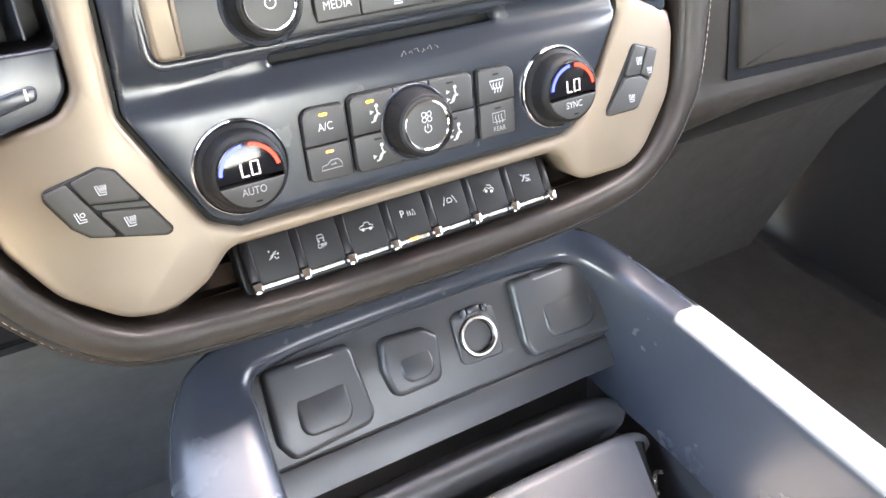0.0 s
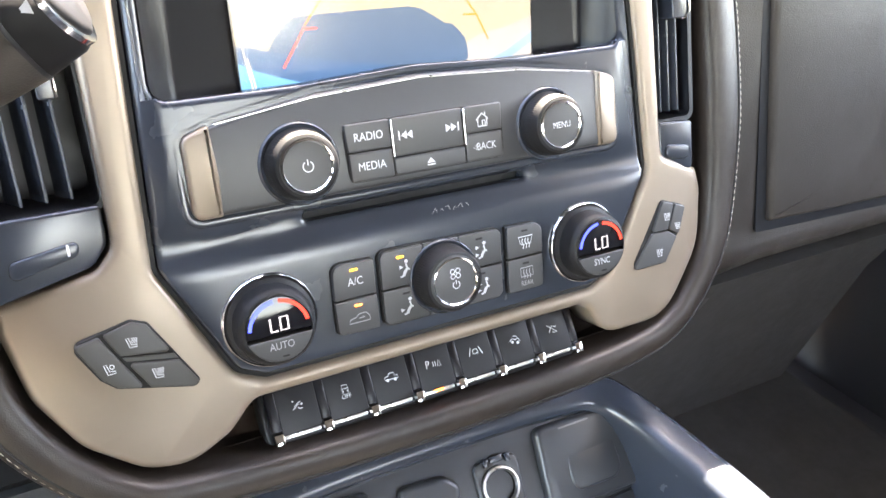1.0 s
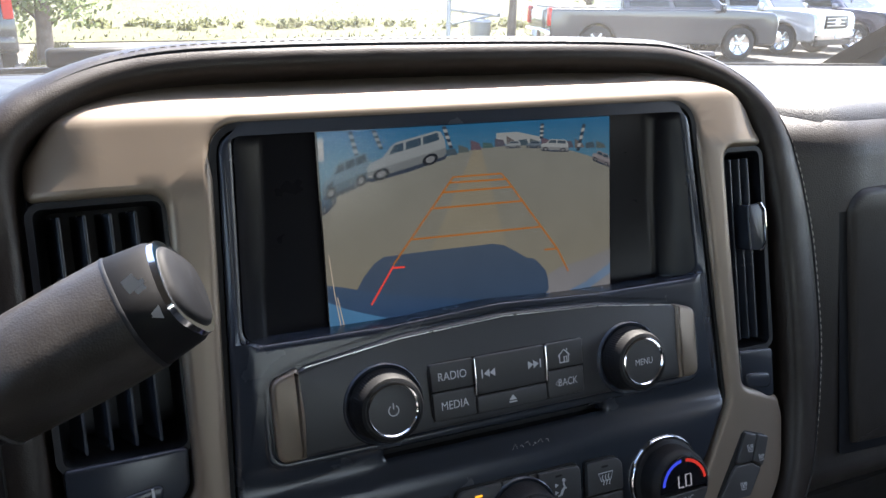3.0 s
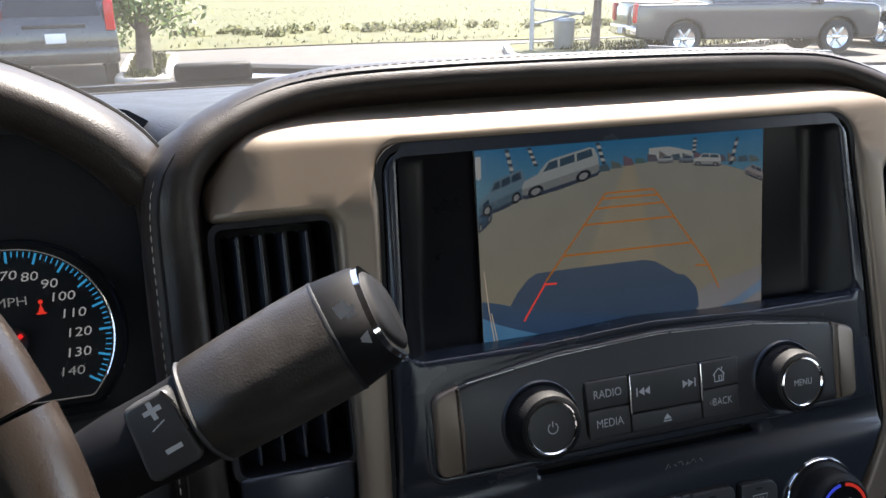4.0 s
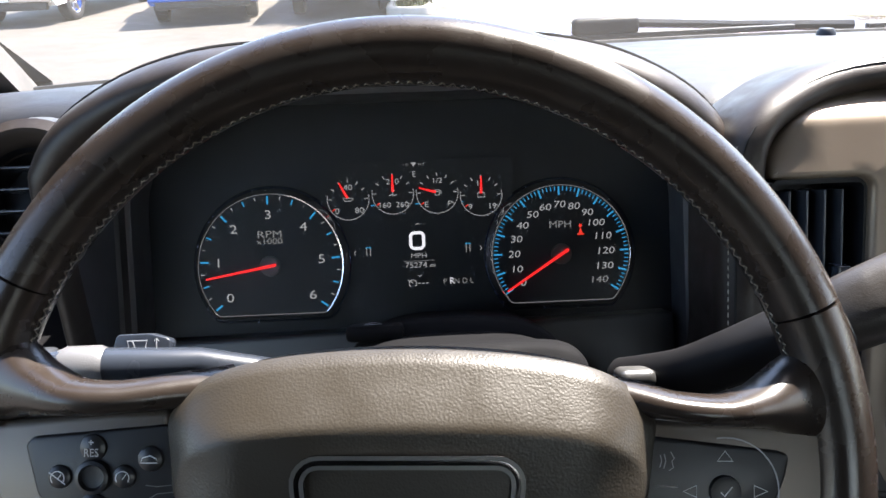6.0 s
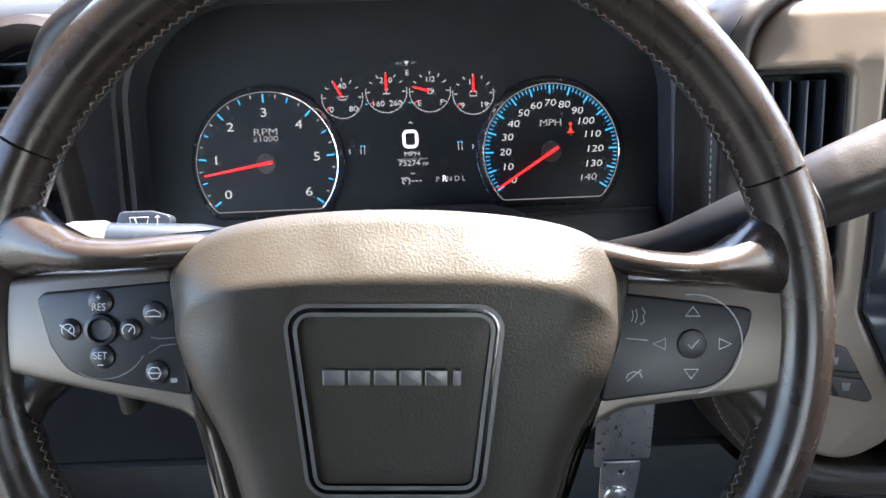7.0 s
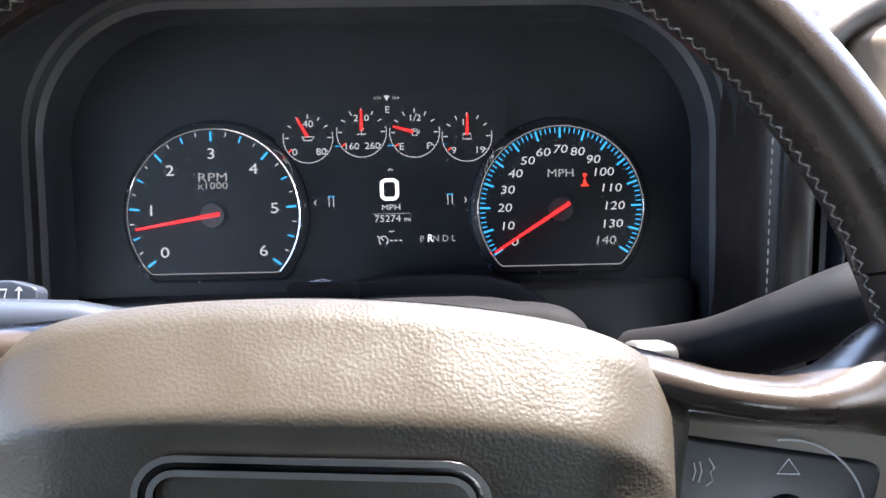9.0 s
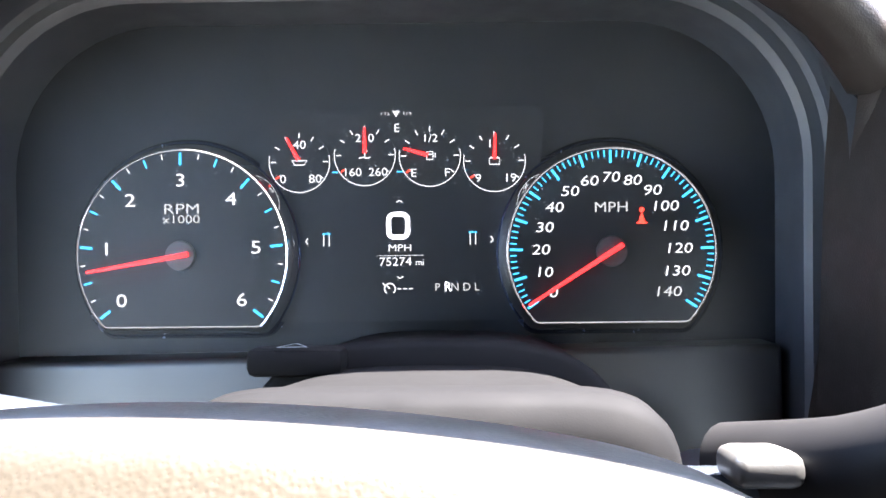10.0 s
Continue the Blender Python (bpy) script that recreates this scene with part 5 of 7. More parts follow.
tach = gauge(-0.1112, -0.0070, 0.0540, "rev counter with white numbers and cyan marks", -0.0364)
A0, A1 = 217.0, -37.0
ang = lambda v: A0 + (A1 - A0) * v / 6
for v in range(7):
    part("major_mark", ticks(0.0525, 0.0462, [ang(v)], 0.0014, -0.0024), CYANGLOW, tach)
for v in range(6):
    part("half_mark", ticks(0.0525, 0.0482, [ang(v + 0.5)], 0.0010, -0.0024), CYANGLOW, tach)
for v in range(12):
    part("minor_mark", ticks(0.0525, 0.0498, [ang(v / 2 + 0.25)], 0.0006, -0.0024), WHITEGLOW, tach)
for v in range(7):
    a = radians(ang(v))
    lettering(str(v), 0.0094, WHITEGLOW, tach, 0.0388 * math.cos(a), 0.0382 * math.sin(a), -0.0024, 1.3)
lettering("RPM", 0.0076, DIMGLOW, tach, 0.0005, 0.0236, -0.0024, 1.35)
lettering("x1000", 0.0060, DIMGLOW, tach, 0.0003, 0.0184, -0.0024, 1.3)
HUBM = surface("grey_needle_hub", (0.05, 0.05, 0.052), 0.5)


def needle(g, deg, tip, tail):
    n = part("hub", lathe([(0.0078, 0), (0.0074, 0.002), (0, 0.0022)], 32), HUBM, g, at=move(0, 0, -0.002))
    a = radians(deg)
    d, s = Vector((math.cos(a), math.sin(a))), Vector((-math.sin(a), math.cos(a)))
    q = [d * -tail + s * 0.0012, d * -tail - s * 0.0012, d * tip - s * 0.0007, d * tip + s * 0.0007]
    part("needle", plate([tuple(v) for v in q], 0.003, 0.0046, 0.0005), NEEDLE, g, "bright red needle", at=move(0, 0, -0.002))


needle(tach, 189.5, 0.0478, 0.0050)
speedo = gauge(0.1064, -0.0072, 0.0516, "speedometer with white numbers and cyan marks", -0.0355)
sang = lambda v: 214.0 + (-34.0 - 214.0) * v / 140
for v in range(0, 141, 10):
    part("major_mark", ticks(0.0505, 0.0440, [sang(v)], 0.0013, -0.0024), CYANGLOW, speedo)
for v in range(0, 141, 2):
    if v % 10:
        part("minor_mark", ticks(0.0505, 0.0472, [sang(v)], 0.0007, -0.0024), CYANGLOW, speedo)
for v in range(0, 141, 10):
    a = radians(sang(v))
    lettering(str(v), 0.0072, WHITEGLOW if v < 140 else DIMGLOW, speedo, (0.0352 if v < 100 else 0.0330) * math.cos(a), 0.0368 * math.sin(a), -0.0024, 1.3, shear=0.12)
lettering("MPH", 0.0072, DIMGLOW, speedo, 0.0002, 0.0218, -0.0024, 1.2)
needle(speedo, 212.5, 0.0492, 0.0060)
bm = bmesh.new()
dot(0.0152, 0.0205, 0.0013, -0.0024, bm)
triangle([(0.0132, 0.0135), (0.0152, 0.0195), (0.0172, 0.0135)], -0.0024, bm)
ribbon([[(0.0124, 0.0140), (0.0180, 0.0140)]], 0.0007, h1=-0.0023, bm=bm)
part("belt_lamp", bm, REDPRINT, speedo, "red seat belt lamp")


def small_gauge(cx, cy, texts, deg, marks):
    r = 0.0158
    g = part("small_gauge", plate(disc(r, 40), -0.004, 0.0), INFOGLASS, cluster, "small round gauge with red needle", at=move(cx, cy, -0.0052))
    arc = lambda a0, a1: [(r * math.cos(radians(a0 + (a1 - a0) * i / 24)), r * math.sin(radians(a0 + (a1 - a0) * i / 24))) for i in range(25)]
    part("arc", ribbon([arc(168, 372)], 0.00045, h1=0.0003), WHITEGLOW, g)
    for q in (180, 0, 215, 325, 148, 32, 60, 120, 90):
        part("mark", ticks(0.0150, 0.0122, [q], 0.0006, 0.0004), WHITEGLOW, g)
    for body, x, y, s in texts:
        lettering(body, s, WHITEGLOW, g, x, y, 0.0005, 1.12)
    a = radians(deg)
    d, s = Vector((math.cos(a), math.sin(a))), Vector((-math.sin(a), math.cos(a)))
    q = [d * 0.001 + s * 0.0010, d * 0.001 - s * 0.0010, d * 0.0142 - s * 0.0005, d * 0.0142 + s * 0.0005]
    part("needle", plate([tuple(v) for v in q], 0.0, 0.0016, 0.0003), NEEDLE, g, "bright red needle")
    part("icon", ribbon(marks, 0.0006, h1=0.0005), WHITEGLOW, g)
    part("limit_mark", ticks(0.0150, 0.0126, [215], 0.0009, 0.0006), REDPRINT, g)


u = 0.001
small_gauge(-0.0518, 0.0408, [("40", 0.0002, 0.0086, 0.0062), ("0", -0.0086, -0.0090, 0.0062), ("80", 0.0082, -0.0090, 0.0062)], 118, [[(-4 * u, 1 * u), (-2.4 * u, -1.6 * u), (2.4 * u, -1.6 * u), (4 * u, 0.8 * u), (1 * u, 0.6 * u), (-2 * u, 0.6 * u), (-4 * u, 1 * u)]])
small_gauge(-0.0178, 0.0438, [("210", 0.0, 0.0086, 0.0060), ("160", -0.0066, -0.0090, 0.0060), ("260", 0.0068, -0.0090, 0.0060)], 90, [[(0, 3 * u), (0, -1 * u)], [(0, 2 * u), (1.6 * u, 2 * u)], [(-3 * u, -1.6 * u), (-1 * u, -1.2 * u), (1 * u, -1.6 * u), (3 * u, -1.2 * u)]])
small_gauge(0.0158, 0.0430, [("1/2", 0.0002, 0.0088, 0.0058), ("E", -0.0084, -0.0090, 0.0060), ("F", 0.0088, -0.0090, 0.0060)], 164, [[(-1.6 * u, -2 * u), (-1.6 * u, 2 * u), (1.6 * u, 2 * u), (1.6 * u, -2 * u), (-1.6 * u, -2 * u)], [(-1 * u, 0.6 * u), (1 * u, 0.6 * u)], [(1.6 * u, 0), (2.8 * u, -1 * u), (2.8 * u, 1.4 * u)]])
small_gauge(0.0489, 0.0398, [("1", -0.0022, 0.0086, 0.0060), ("9", -0.0084, -0.0090, 0.0060), ("19", 0.0080, -0.0090, 0.0060)], 88, [[(-2.6 * u, -1.8 * u), (-2.6 * u, 1.4 * u), (2.6 * u, 1.4 * u), (2.6 * u, -1.8 * u), (-2.6 * u, -1.8 * u)], [(-1.6 * u, 1.6 * u), (-1.6 * u, 2.2 * u)], [(1.6 * u, 1.6 * u), (1.6 * u, 2.2 * u)]])
info = part("readout", plate(rect(0.09, 0.056, 0.002, 0, -0.006), -0.008, -0.0056), INFOGLASS, cluster, "trip readout", at=move(-0.0004, 0.0022, 0))
zi = -0.0052
part("speed_zero", ribbon([rounded(rect(0.0098, 0.0118, 0, -0.0006, 0.0050), 0.0028, 4) + [rounded(rect(0.0098, 0.0118, 0, -0.0006, 0.0050), 0.0028, 4)[0]]], 0.0024, h1=zi), glowing("bright_readout", (0.9, 0.92, 1.0), 0.22), info, "large white zero")
lettering("MPH", 0.0052, WHITEGLOW, info, 0.0002, -0.0066, zi, 1.2)
lettering("75274", 0.0062, WHITEGLOW, info, -0.0022, -0.0137, zi, 1.1)
lettering("mi", 0.0046, WHITEGLOW, info, 0.0104, -0.0141, zi, 1.0)
lettering("E", 0.0062, WHITEGLOW, info, -0.0008, 0.0552, zi, 1.0)
lettering("P", 0.0056, DIMGLOW, info, 0.0193, -0.0270, zi)
lettering("R", 0.0070, glowing("bright_gear_letter", (0.9, 0.92, 1.0), 0.2), info, 0.0246, -0.0268, zi, 0.9)
lettering("N D L", 0.0058, DIMGLOW, info, 0.0335, -0.0270, zi)
part("rule", ribbon([[(-0.012, -0.0104), (0.0125, -0.0104)]], 0.0002, h1=zi), WHITEGLOW, info)
for line in ([(-0.0014, 0.0170), (0.0002, 0.0180), (0.0018, 0.0170)], [(-0.0014, -0.0212), (0.0002, -0.0222), (0.0018, -0.0212)], [(-0.0474, -0.0010), (-0.0486, -0.0026), (-0.0474, -0.0042)], [(0.0470, -0.0010), (0.0482, -0.0026), (0.0470, -0.0042)]):
    part("chevron", ribbon([line], 0.0006, h1=zi), WHITEGLOW, info)
for s in (-1, 1):
    part("lane_mark", ribbon([[(s * 0.0378 - 0.0014, 0.0008), (s * 0.0378 - 0.0014, -0.0052)], [(s * 0.0378 + 0.0014, 0.0008), (s * 0.0378 + 0.0014, -0.0052)]], 0.0005, h1=zi), WHITEGLOW, info)
part("cruise_mark", ribbon([[(-0.0052 + 0.0028 * math.cos(a), -0.0275 + 0.0028 * math.sin(a)) for a in [-0.9 + i * 5.0 / 12 for i in range(13)]], [(-0.0052, -0.0275), (-0.0066, -0.0258)], [(-0.0090, -0.0246), (-0.0076, -0.0256)]], 0.0007, h1=zi), WHITEGLOW, info)
for x in (-0.0012, 0.0018, 0.0048):
    part("dash_mark", ribbon([[(x, -0.0275), (x + 0.0018, -0.0275)]], 0.0007, h1=zi), WHITEGLOW, info)
part("compass_arrow", triangle([(-0.0030, 0.0642), (0.0010, 0.0642), (-0.0010, 0.0608)], zi, bmesh.new()), WHITEGLOW, info)
for x in (-0.0085, -0.0066, -0.005, 0.003, 0.0046, 0.0064):
    part("compass_tick", ribbon([[(x, 0.0636), (x, 0.0620)]], 0.0003, h1=zi), WHITEGLOW, info)
for line in [[(q * 0.0378 - 0.0022, 0.0012), (q * 0.0378 + 0.0022, 0.0012)] for q in (-1, 1)] + [[(-0.0345, 0.0330), (-0.0315, 0.0330)], [(-0.0010, 0.0328), (0.0040, 0.0328)], [(0.0345, 0.0330), (0.0370, 0.0330)]]:
    part("blue_mark", ribbon([line], 0.0007, h1=zi), CYANGLOW, info)
part("lower_ledge", plate(rounded([(-0.205, -0.16), (0.187, -0.16), (0.187, -0.053), (-0.205, -0.060)], 0.004), -0.03, 0.012, 0.003), DARKPANEL, cluster, "charcoal ledge below the gauges")

# ---- steering column shroud ----
COL = frame_of((-0.211, 0.40, 1.449), 21.9)
column = thing("steering_column", COL, "black plastic steering column shroud with hazard button", "steering column")


def shroud_row(bm, h, w, top, low, e=0.62):
    pts = []
    for j in range(25):
        a = math.pi * j / 24
        x = math.cos(a)
        z = math.sin(a)
        pts.append((w * math.copysign(abs(x) ** e, x), low + (top - low) * (z ** e), h))
    return ring(bm, pts + [(-w * 0.95, low - 0.06, h), (w * 0.95, low - 0.06, h)])


bm = bmesh.new()
rows = [shroud_row(bm, h, w, t, l, 0.30 if h > 0.04 else 0.62) for h, w, t, l in ((-0.12, 0.074, 0.030, -0.03), (-0.05, 0.073, 0.0320, -0.03), (-0.016, 0.072, 0.0335, -0.03), (-0.0100, 0.071, 0.0330, -0.03), (-0.0085, 0.069, 0.0310, -0.03), (-0.0075, 0.068, 0.0250, -0.03), (0.046, 0.068, 0.0225, -0.03), (0.049, 0.069, 0.0255, -0.03), (0.066, 0.068, 0.0255, -0.03), (0.071, 0.066, 0.0225, -0.03), (0.073, 0.060, 0.0150, -0.03), (0.074, 0.050, 0.0, -0.03))]
for a, b in zip(rows, rows[1:]):
    bridge(bm, a, b)
part("shroud", bm, SHROUD, column, angle=50)
hz = part("hazard_button", box(0.034, 0.010, 0.016, (-0.047, 0.0270, -0.006), 0.003), SHROUD, column, "black hazard button with white triangle")
part("legend", ribbon([[(-0.0505, 0.0), (-0.0455, 0.0070), (-0.0405, 0.0), (-0.0505, 0.0)]], 0.0011, h1=0), INK, hz, at=move(-0.002, 0.0324, 0.0015) @ pose(0, 0, 0, -84))
part("tilt_lever", box(0.020, 0.010, 0.020, (0.094, 0.002, 0.044), 0.004, seg=3), DULL, column, "small metal tilt lever")
part("lever_arm", box(0.05, 0.008, 0.012, (0.075, -0.006, 0.03), 0.003), BLACK, column)

# ---- multi-function stalk ----
stalk = thing("wiper_stalk", pose(-0.367, 0.336, 1.504), "black wiper and indicator stalk with white symbols", "stalk")
part("arm", tube([(0.08, 0.01, -0.02), (0.03, 0.0, -0.004), (-0.02, -0.006, 0.0), (-0.06, -0.01, 0.001)], [0.007, 0.008, 0.0095, 0.0085], 14), BLACK, stalk)
part("collar", lathe([(0.009, 0), (0.0105, 0.003), (0.0105, 0.02), (0.009, 0.023)], 24, ripple=(1, 2, 0.0006, 0)), GREYLID, stalk, "ribbed grey collar", at=move(-0.012, -0.006, 0) @ pose(0, 0, 0, 0, -90, 0))
padm = part("pad", plate(rounded([(-0.014, -0.006), (0.015, -0.006), (0.016, 0.003), (0.006, 0.006), (-0.011, 0.006)], 0.003), -0.006, 0.002, 0.001), BLACK, stalk, "wiper symbol pad", at=move(0.0, 0.006, 0.004) @ pose(0, 0, 0, 62, 0, 0))
part("legend", ribbon([[(-0.004, -0.0026), (-0.0055, 0.0026), (0.0045, 0.0026), (0.003, -0.0026), (-0.004, -0.0026)], [(-0.0005, -0.0034), (-0.003, 0.003)], [(0.009, -0.0034), (0.009, 0.0034), (0.0078, 0.002)], [(0.009, 0.0034), (0.0102, 0.002)]], 0.0005, h1=0.0022), INK, padm)
part("end_button", box(0.022, 0.018, 0.016, (-0.046, -0.008, 0.002), 0.004), CAP, stalk, "grey end section")

# ---- gear shifter ----
shifter = thing("gear_shifter", Matrix.Translation((-0.100, 0.381, 1.4695)), "dark leather column gear lever with chrome edged end", "gear lever")
rel = lambda x, y, z: Vector((x + 0.105, y - 0.36, z - 1.478))
axis0, axis1 = rel(-0.0485, 0.311, 1.5140), rel(0.0100, 0.3075, 1.5415)
dirn = (axis1 - axis0).normalized()
upv = Vector((0.05, -0.6, 0.8))


def grip(stations):
    """The grip: a round-cornered section that swells to its end."""
    prof, path = [], []
    for t, w, h in stations:
        path.append(axis0 + dirn * t)
        prof.append([(w * math.copysign(abs(math.cos(a)) ** 0.7, math.cos(a)), h * math.copysign(abs(math.sin(a)) ** 0.7, math.sin(a))) for a in [2 * math.pi * j / 28 for j in range(28)]])
    return sweep(path, prof, tuple(upv))


part("grip", grip([(0.015, 0.0160, 0.0160), (0.018, 0.0174, 0.0174), (0.034, 0.0182, 0.0182), (0.052, 0.0188, 0.0188), (0.066, 0.0188, 0.0188)]), GRIP, shifter, "leather wrapped grip", angle=50)
def slant(bm):
    """The lever's end is cut aslant, towards the driver."""
    fn = dirn.cross((Vector((0, -0.93, 0.37)).cross(dirn)).normalized()).normalized()
    for v in bm.verts:
        q = v.co - axis0
        k = max(0.0, min(1.0, (q.dot(dirn) - 0.067) / 0.014))
        v.co -= dirn * 0.20 * k * (q.dot(fn) + 0.002)
    return bm


part("end_cap", slant(grip([(0.0662, 0.0184, 0.0184), (0.067, 0.0186, 0.0186), (0.080, 0.0172, 0.0172), (0.083, 0.0158, 0.0158)])), JET, shifter, "black end cap", angle=50)
part("edge_ring", grip([(0.0655, 0.0189, 0.0189), (0.0662, 0.0190, 0.0190), (0.0669, 0.0187, 0.0187)]), SHADE, shifter)
part("end_button", slant(grip([(0.0825, 0.0140, 0.0140), (0.0845, 0.0138, 0.0138), (0.0860, 0.0118, 0.0118), (0.0862, 0.0004, 0.0004)])), JET, shifter, "grey end button with a chrome edge", angle=50)
part("chrome_edge", slant(grip([(0.0820, 0.0163, 0.0163), (0.0840, 0.0161, 0.0161), (0.0846, 0.0150, 0.0150), (0.0840, 0.0140, 0.0140)])), CHROME, shifter, "thin chrome edge")
neck = [axis0 + dirn * 0.018, axis0 + dirn * 0.004, axis0 - dirn * 0.014 + Vector((0, 0.002, 0)), axis0 - dirn * 0.034 + Vector((0, 0.008, -0.004)), axis0 - dirn * 0.055 + Vector((0, 0.022, -0.012)), axis0 - dirn * 0.080 + Vector((0, 0.05, -0.022))]
part("neck", tube(smooth_path(neck, 5), [0.0166 - 0.0036 * min(1, i / 20) for i in range(26)], 20), JET, shifter, "black plastic neck")
part("neck_ring", grip([(0.0152, 0.0170, 0.0170), (0.0160, 0.0176, 0.0176), (0.0168, 0.0172, 0.0172)]), BUTTON, shifter, "thin dark ring")
SH = Matrix.Translation(axis0)
side = dirn.cross(upv).normalized()
upn = side.cross(dirn).normalized()
FACE = Matrix((( dirn.x, upn.x, -side.x, 0), (dirn.y, upn.y, -side.y, 0), (dirn.z, upn.z, -side.z, 0), (0, 0, 0, 1)))
face_n = Vector((0, -0.93, 0.37))
face_u = (face_n.cross(dirn)).normalized()
face_n = dirn.cross(face_u).normalized()
FACE = SH @ Matrix(((dirn.x, face_u.x, face_n.x, 0), (dirn.y, face_u.y, face_n.y, 0), (dirn.z, face_u.z, face_n.z, 0), (0, 0, 0, 1)))
bm = ribbon([[(0.0705, 0.0095), (0.0745, 0.0103)], [(0.0705, 0.0080), (0.0750, 0.0088)], [(0.0708, 0.0065), (0.0765, 0.0076)], [(0.0728, 0.0052), (0.0760, 0.0058)]], 0.0016, h1=0.0192)
triangle([(0.0720, -0.0030), (0.0766, -0.0012), (0.0760, -0.0056)], 0.0192, bm)
part("legend", bm, INKDIM, shifter, "pale worn symbols", at=FACE)
rk = part("rocker", plate(rounded([(-0.029, -0.0145), (-0.0105, -0.0145), (-0.0105, 0.0105), (-0.026, 0.0105)], 0.003), 0.006, 0.0172, 0.0015), BUTTON, shifter, "plus and minus rocker", at=FACE @ move(0.0243, 0.0038, 0))
part("rocker_edge", tube([(-0.0125, 0.0100, 0.0172), (-0.0108, 0.006, 0.0174), (-0.0108, -0.004, 0.0174)], 0.0006, 8), CHROME, rk)
part("legend", ribbon([[(-0.0205, 0.006), (-0.0145, 0.006)], [(-0.0175, 0.003), (-0.0175, 0.009)], [(-0.020, -0.0075), (-0.0145, -0.0075)]], 0.0016, h1=0.0175), INK, rk)
part("legend", ribbon([[(-0.0205, 0.0002), (-0.0155, 0.0018)]], 0.0004, h1=0.0175), INK, rk)

# ---- steering wheel ----
wheel = thing("steering_wheel", WHEEL, "leather wrapped steering wheel with taupe hub and satin spokes", "steering wheel")
RC, RT = 0.1700, 0.0140
RIM = move(0.0019, 0.0015, 0.0010)


def rim_section(i):
    return [(RT * 0.96 * math.cos(2 * math.pi * j / 20), RT * 1.04 * math.sin(2 * math.pi * j / 20)) for j in range(20)]


def arc_path(a0, a1, n, r=RC):
    return [Vector((r * math.cos(radians(a0 + (a1 - a0) * i / n)), r * math.sin(radians(a0 + (a1 - a0) * i / n)), 0)) for i in range(n + 1)]


SEAM = 23.7
part("rim_top", sweep(arc_path(SEAM, 152, 72), rim_section(0), (0, 0, 1)), RIMLEATHER, wheel, "polished brown leather upper rim", at=RIM, angle=60)
part("rim_bottom", sweep(arc_path(SEAM - 0.45, -207.6, 110), rim_section(0), (0, 0, 1)), RIMLEATHER, wheel, "brown leather lower rim", at=RIM, angle=60)


def lacing(q0, q1, pitch):
    """Crossed thread from edge to edge of the seam on the inside of the rim."""
    n = int(2 * math.pi * (RC - RT) / pitch)
    pts = []
    for i in range(2 * n):
        a, q = math.pi * i / n, radians(q0 if i % 2 else q1)
        r = RC - (RT * 0.96 + 0.0002) * math.cos(q)
        pts.append((r * math.cos(a), r * math.sin(a), (RT * 1.04 + 0.0002) * math.sin(q)))
    return tube(pts, 0.00038, 5, True)


part("stitching", lacing(4, 15, 0.0042), THREADB, wheel, "worn crossed thread on the inside of the rim", at=RIM)
part("stitching_edge", tube([(r_, s_, 0.0022) for r_, s_ in [((RC - RT * 0.945) * math.cos(a), (RC - RT * 0.945) * math.sin(a)) for a in [2 * math.pi * i / 180 for i in range(180)]]], 0.0005, 5, True), GROOVE, wheel, "dark seam under the thread", at=RIM)


def hub_half(y):
    """Half the width of the airbag cover at a height."""
    line = ((0.030, 0.0925), (0.004, 0.0868), (-0.015, 0.0800), (-0.031, 0.0722), (-0.045, 0.0668), (-0.062, 0.0628), (-0.12, 0.0540))
    for (y0, w0), (y1, w1) in zip(line, line[1:]):
        if y > y1:
            return w1 + (w0 - w1) * min(1.0, (y - y1) / (y0 - y1))
    return 0.0540


def hub_top(a):
    """The cover's upper edge at a share of its half width."""
    return 0.0553 - 0.0105 * a * a - 0.016 * abs(a) ** 8


def hub_height(x, y):
    """The airbag cover: domed, rolling off at its upper edge and sides."""
    k = min(1.0, abs(x) / hub_half(y))
    d = max(0.0, hub_top(k) - y)
    g = k - 0.70
    f = max(0.0, min(1.0, (y + 0.012) / 0.03))
    h = 0.0370 - 0.007 * k ** 12 - (0.003 + 0.017 * f * f * (3 - 2 * f)) * 0.5 * (g + math.sqrt(g * g + 0.0025))
    c = 0.0250 - 0.003 * k * k - d
    h -= 0.35 * (c + math.sqrt(c * c + 0.0013 ** 2)) * (1 - 0.45 * k ** 6)
    return h - 0.09 * max(0.0, 0.028 - y) - 0.003 * max(0.0, 1 - d / 0.005) ** 2


bm = bmesh.new()
rows = []
NX, NY = 72, 100
for j in range(NY + 1):
    row = []
    for i in range(NX + 1):
        q = -1 + 2 * i / NX
        q = q * (1.35 - 0.35 * q * q)
        y = -0.115 + (hub_top(q) + 0.115) * (1 - (1 - j / NY) ** 1.3)
        row.append((hub_half(y) * q + 0.0042, y, hub_height(hub_half(y) * q, y)))
    rows.append(row)
vr_ = [ring(bm, r) for r in rows]
for a, b in zip(vr_, vr_[1:]):
    bridge(bm, a, b, False)
edge = vr_[0] + [r[-1] for r in vr_[1:]] + vr_[-1][-2::-1] + [r[0] for r in vr_[-2:0:-1]]
low = [bm.verts.new((v.co.x * 0.975, v.co.y * 0.965, v.co.z - 0.028)) for v in edge]
bridge(bm, edge, low)
part("airbag_cover", bm, HUBLEATHER, wheel, "grained taupe airbag cover", angle=50)
# emblem frame
EM = rounded([(-0.0388, 0.0207), (0.0458, 0.0207), (0.0375, -0.0560), (-0.0305, -0.0560)], [0.010, 0.010, 0.009, 0.009], 6)


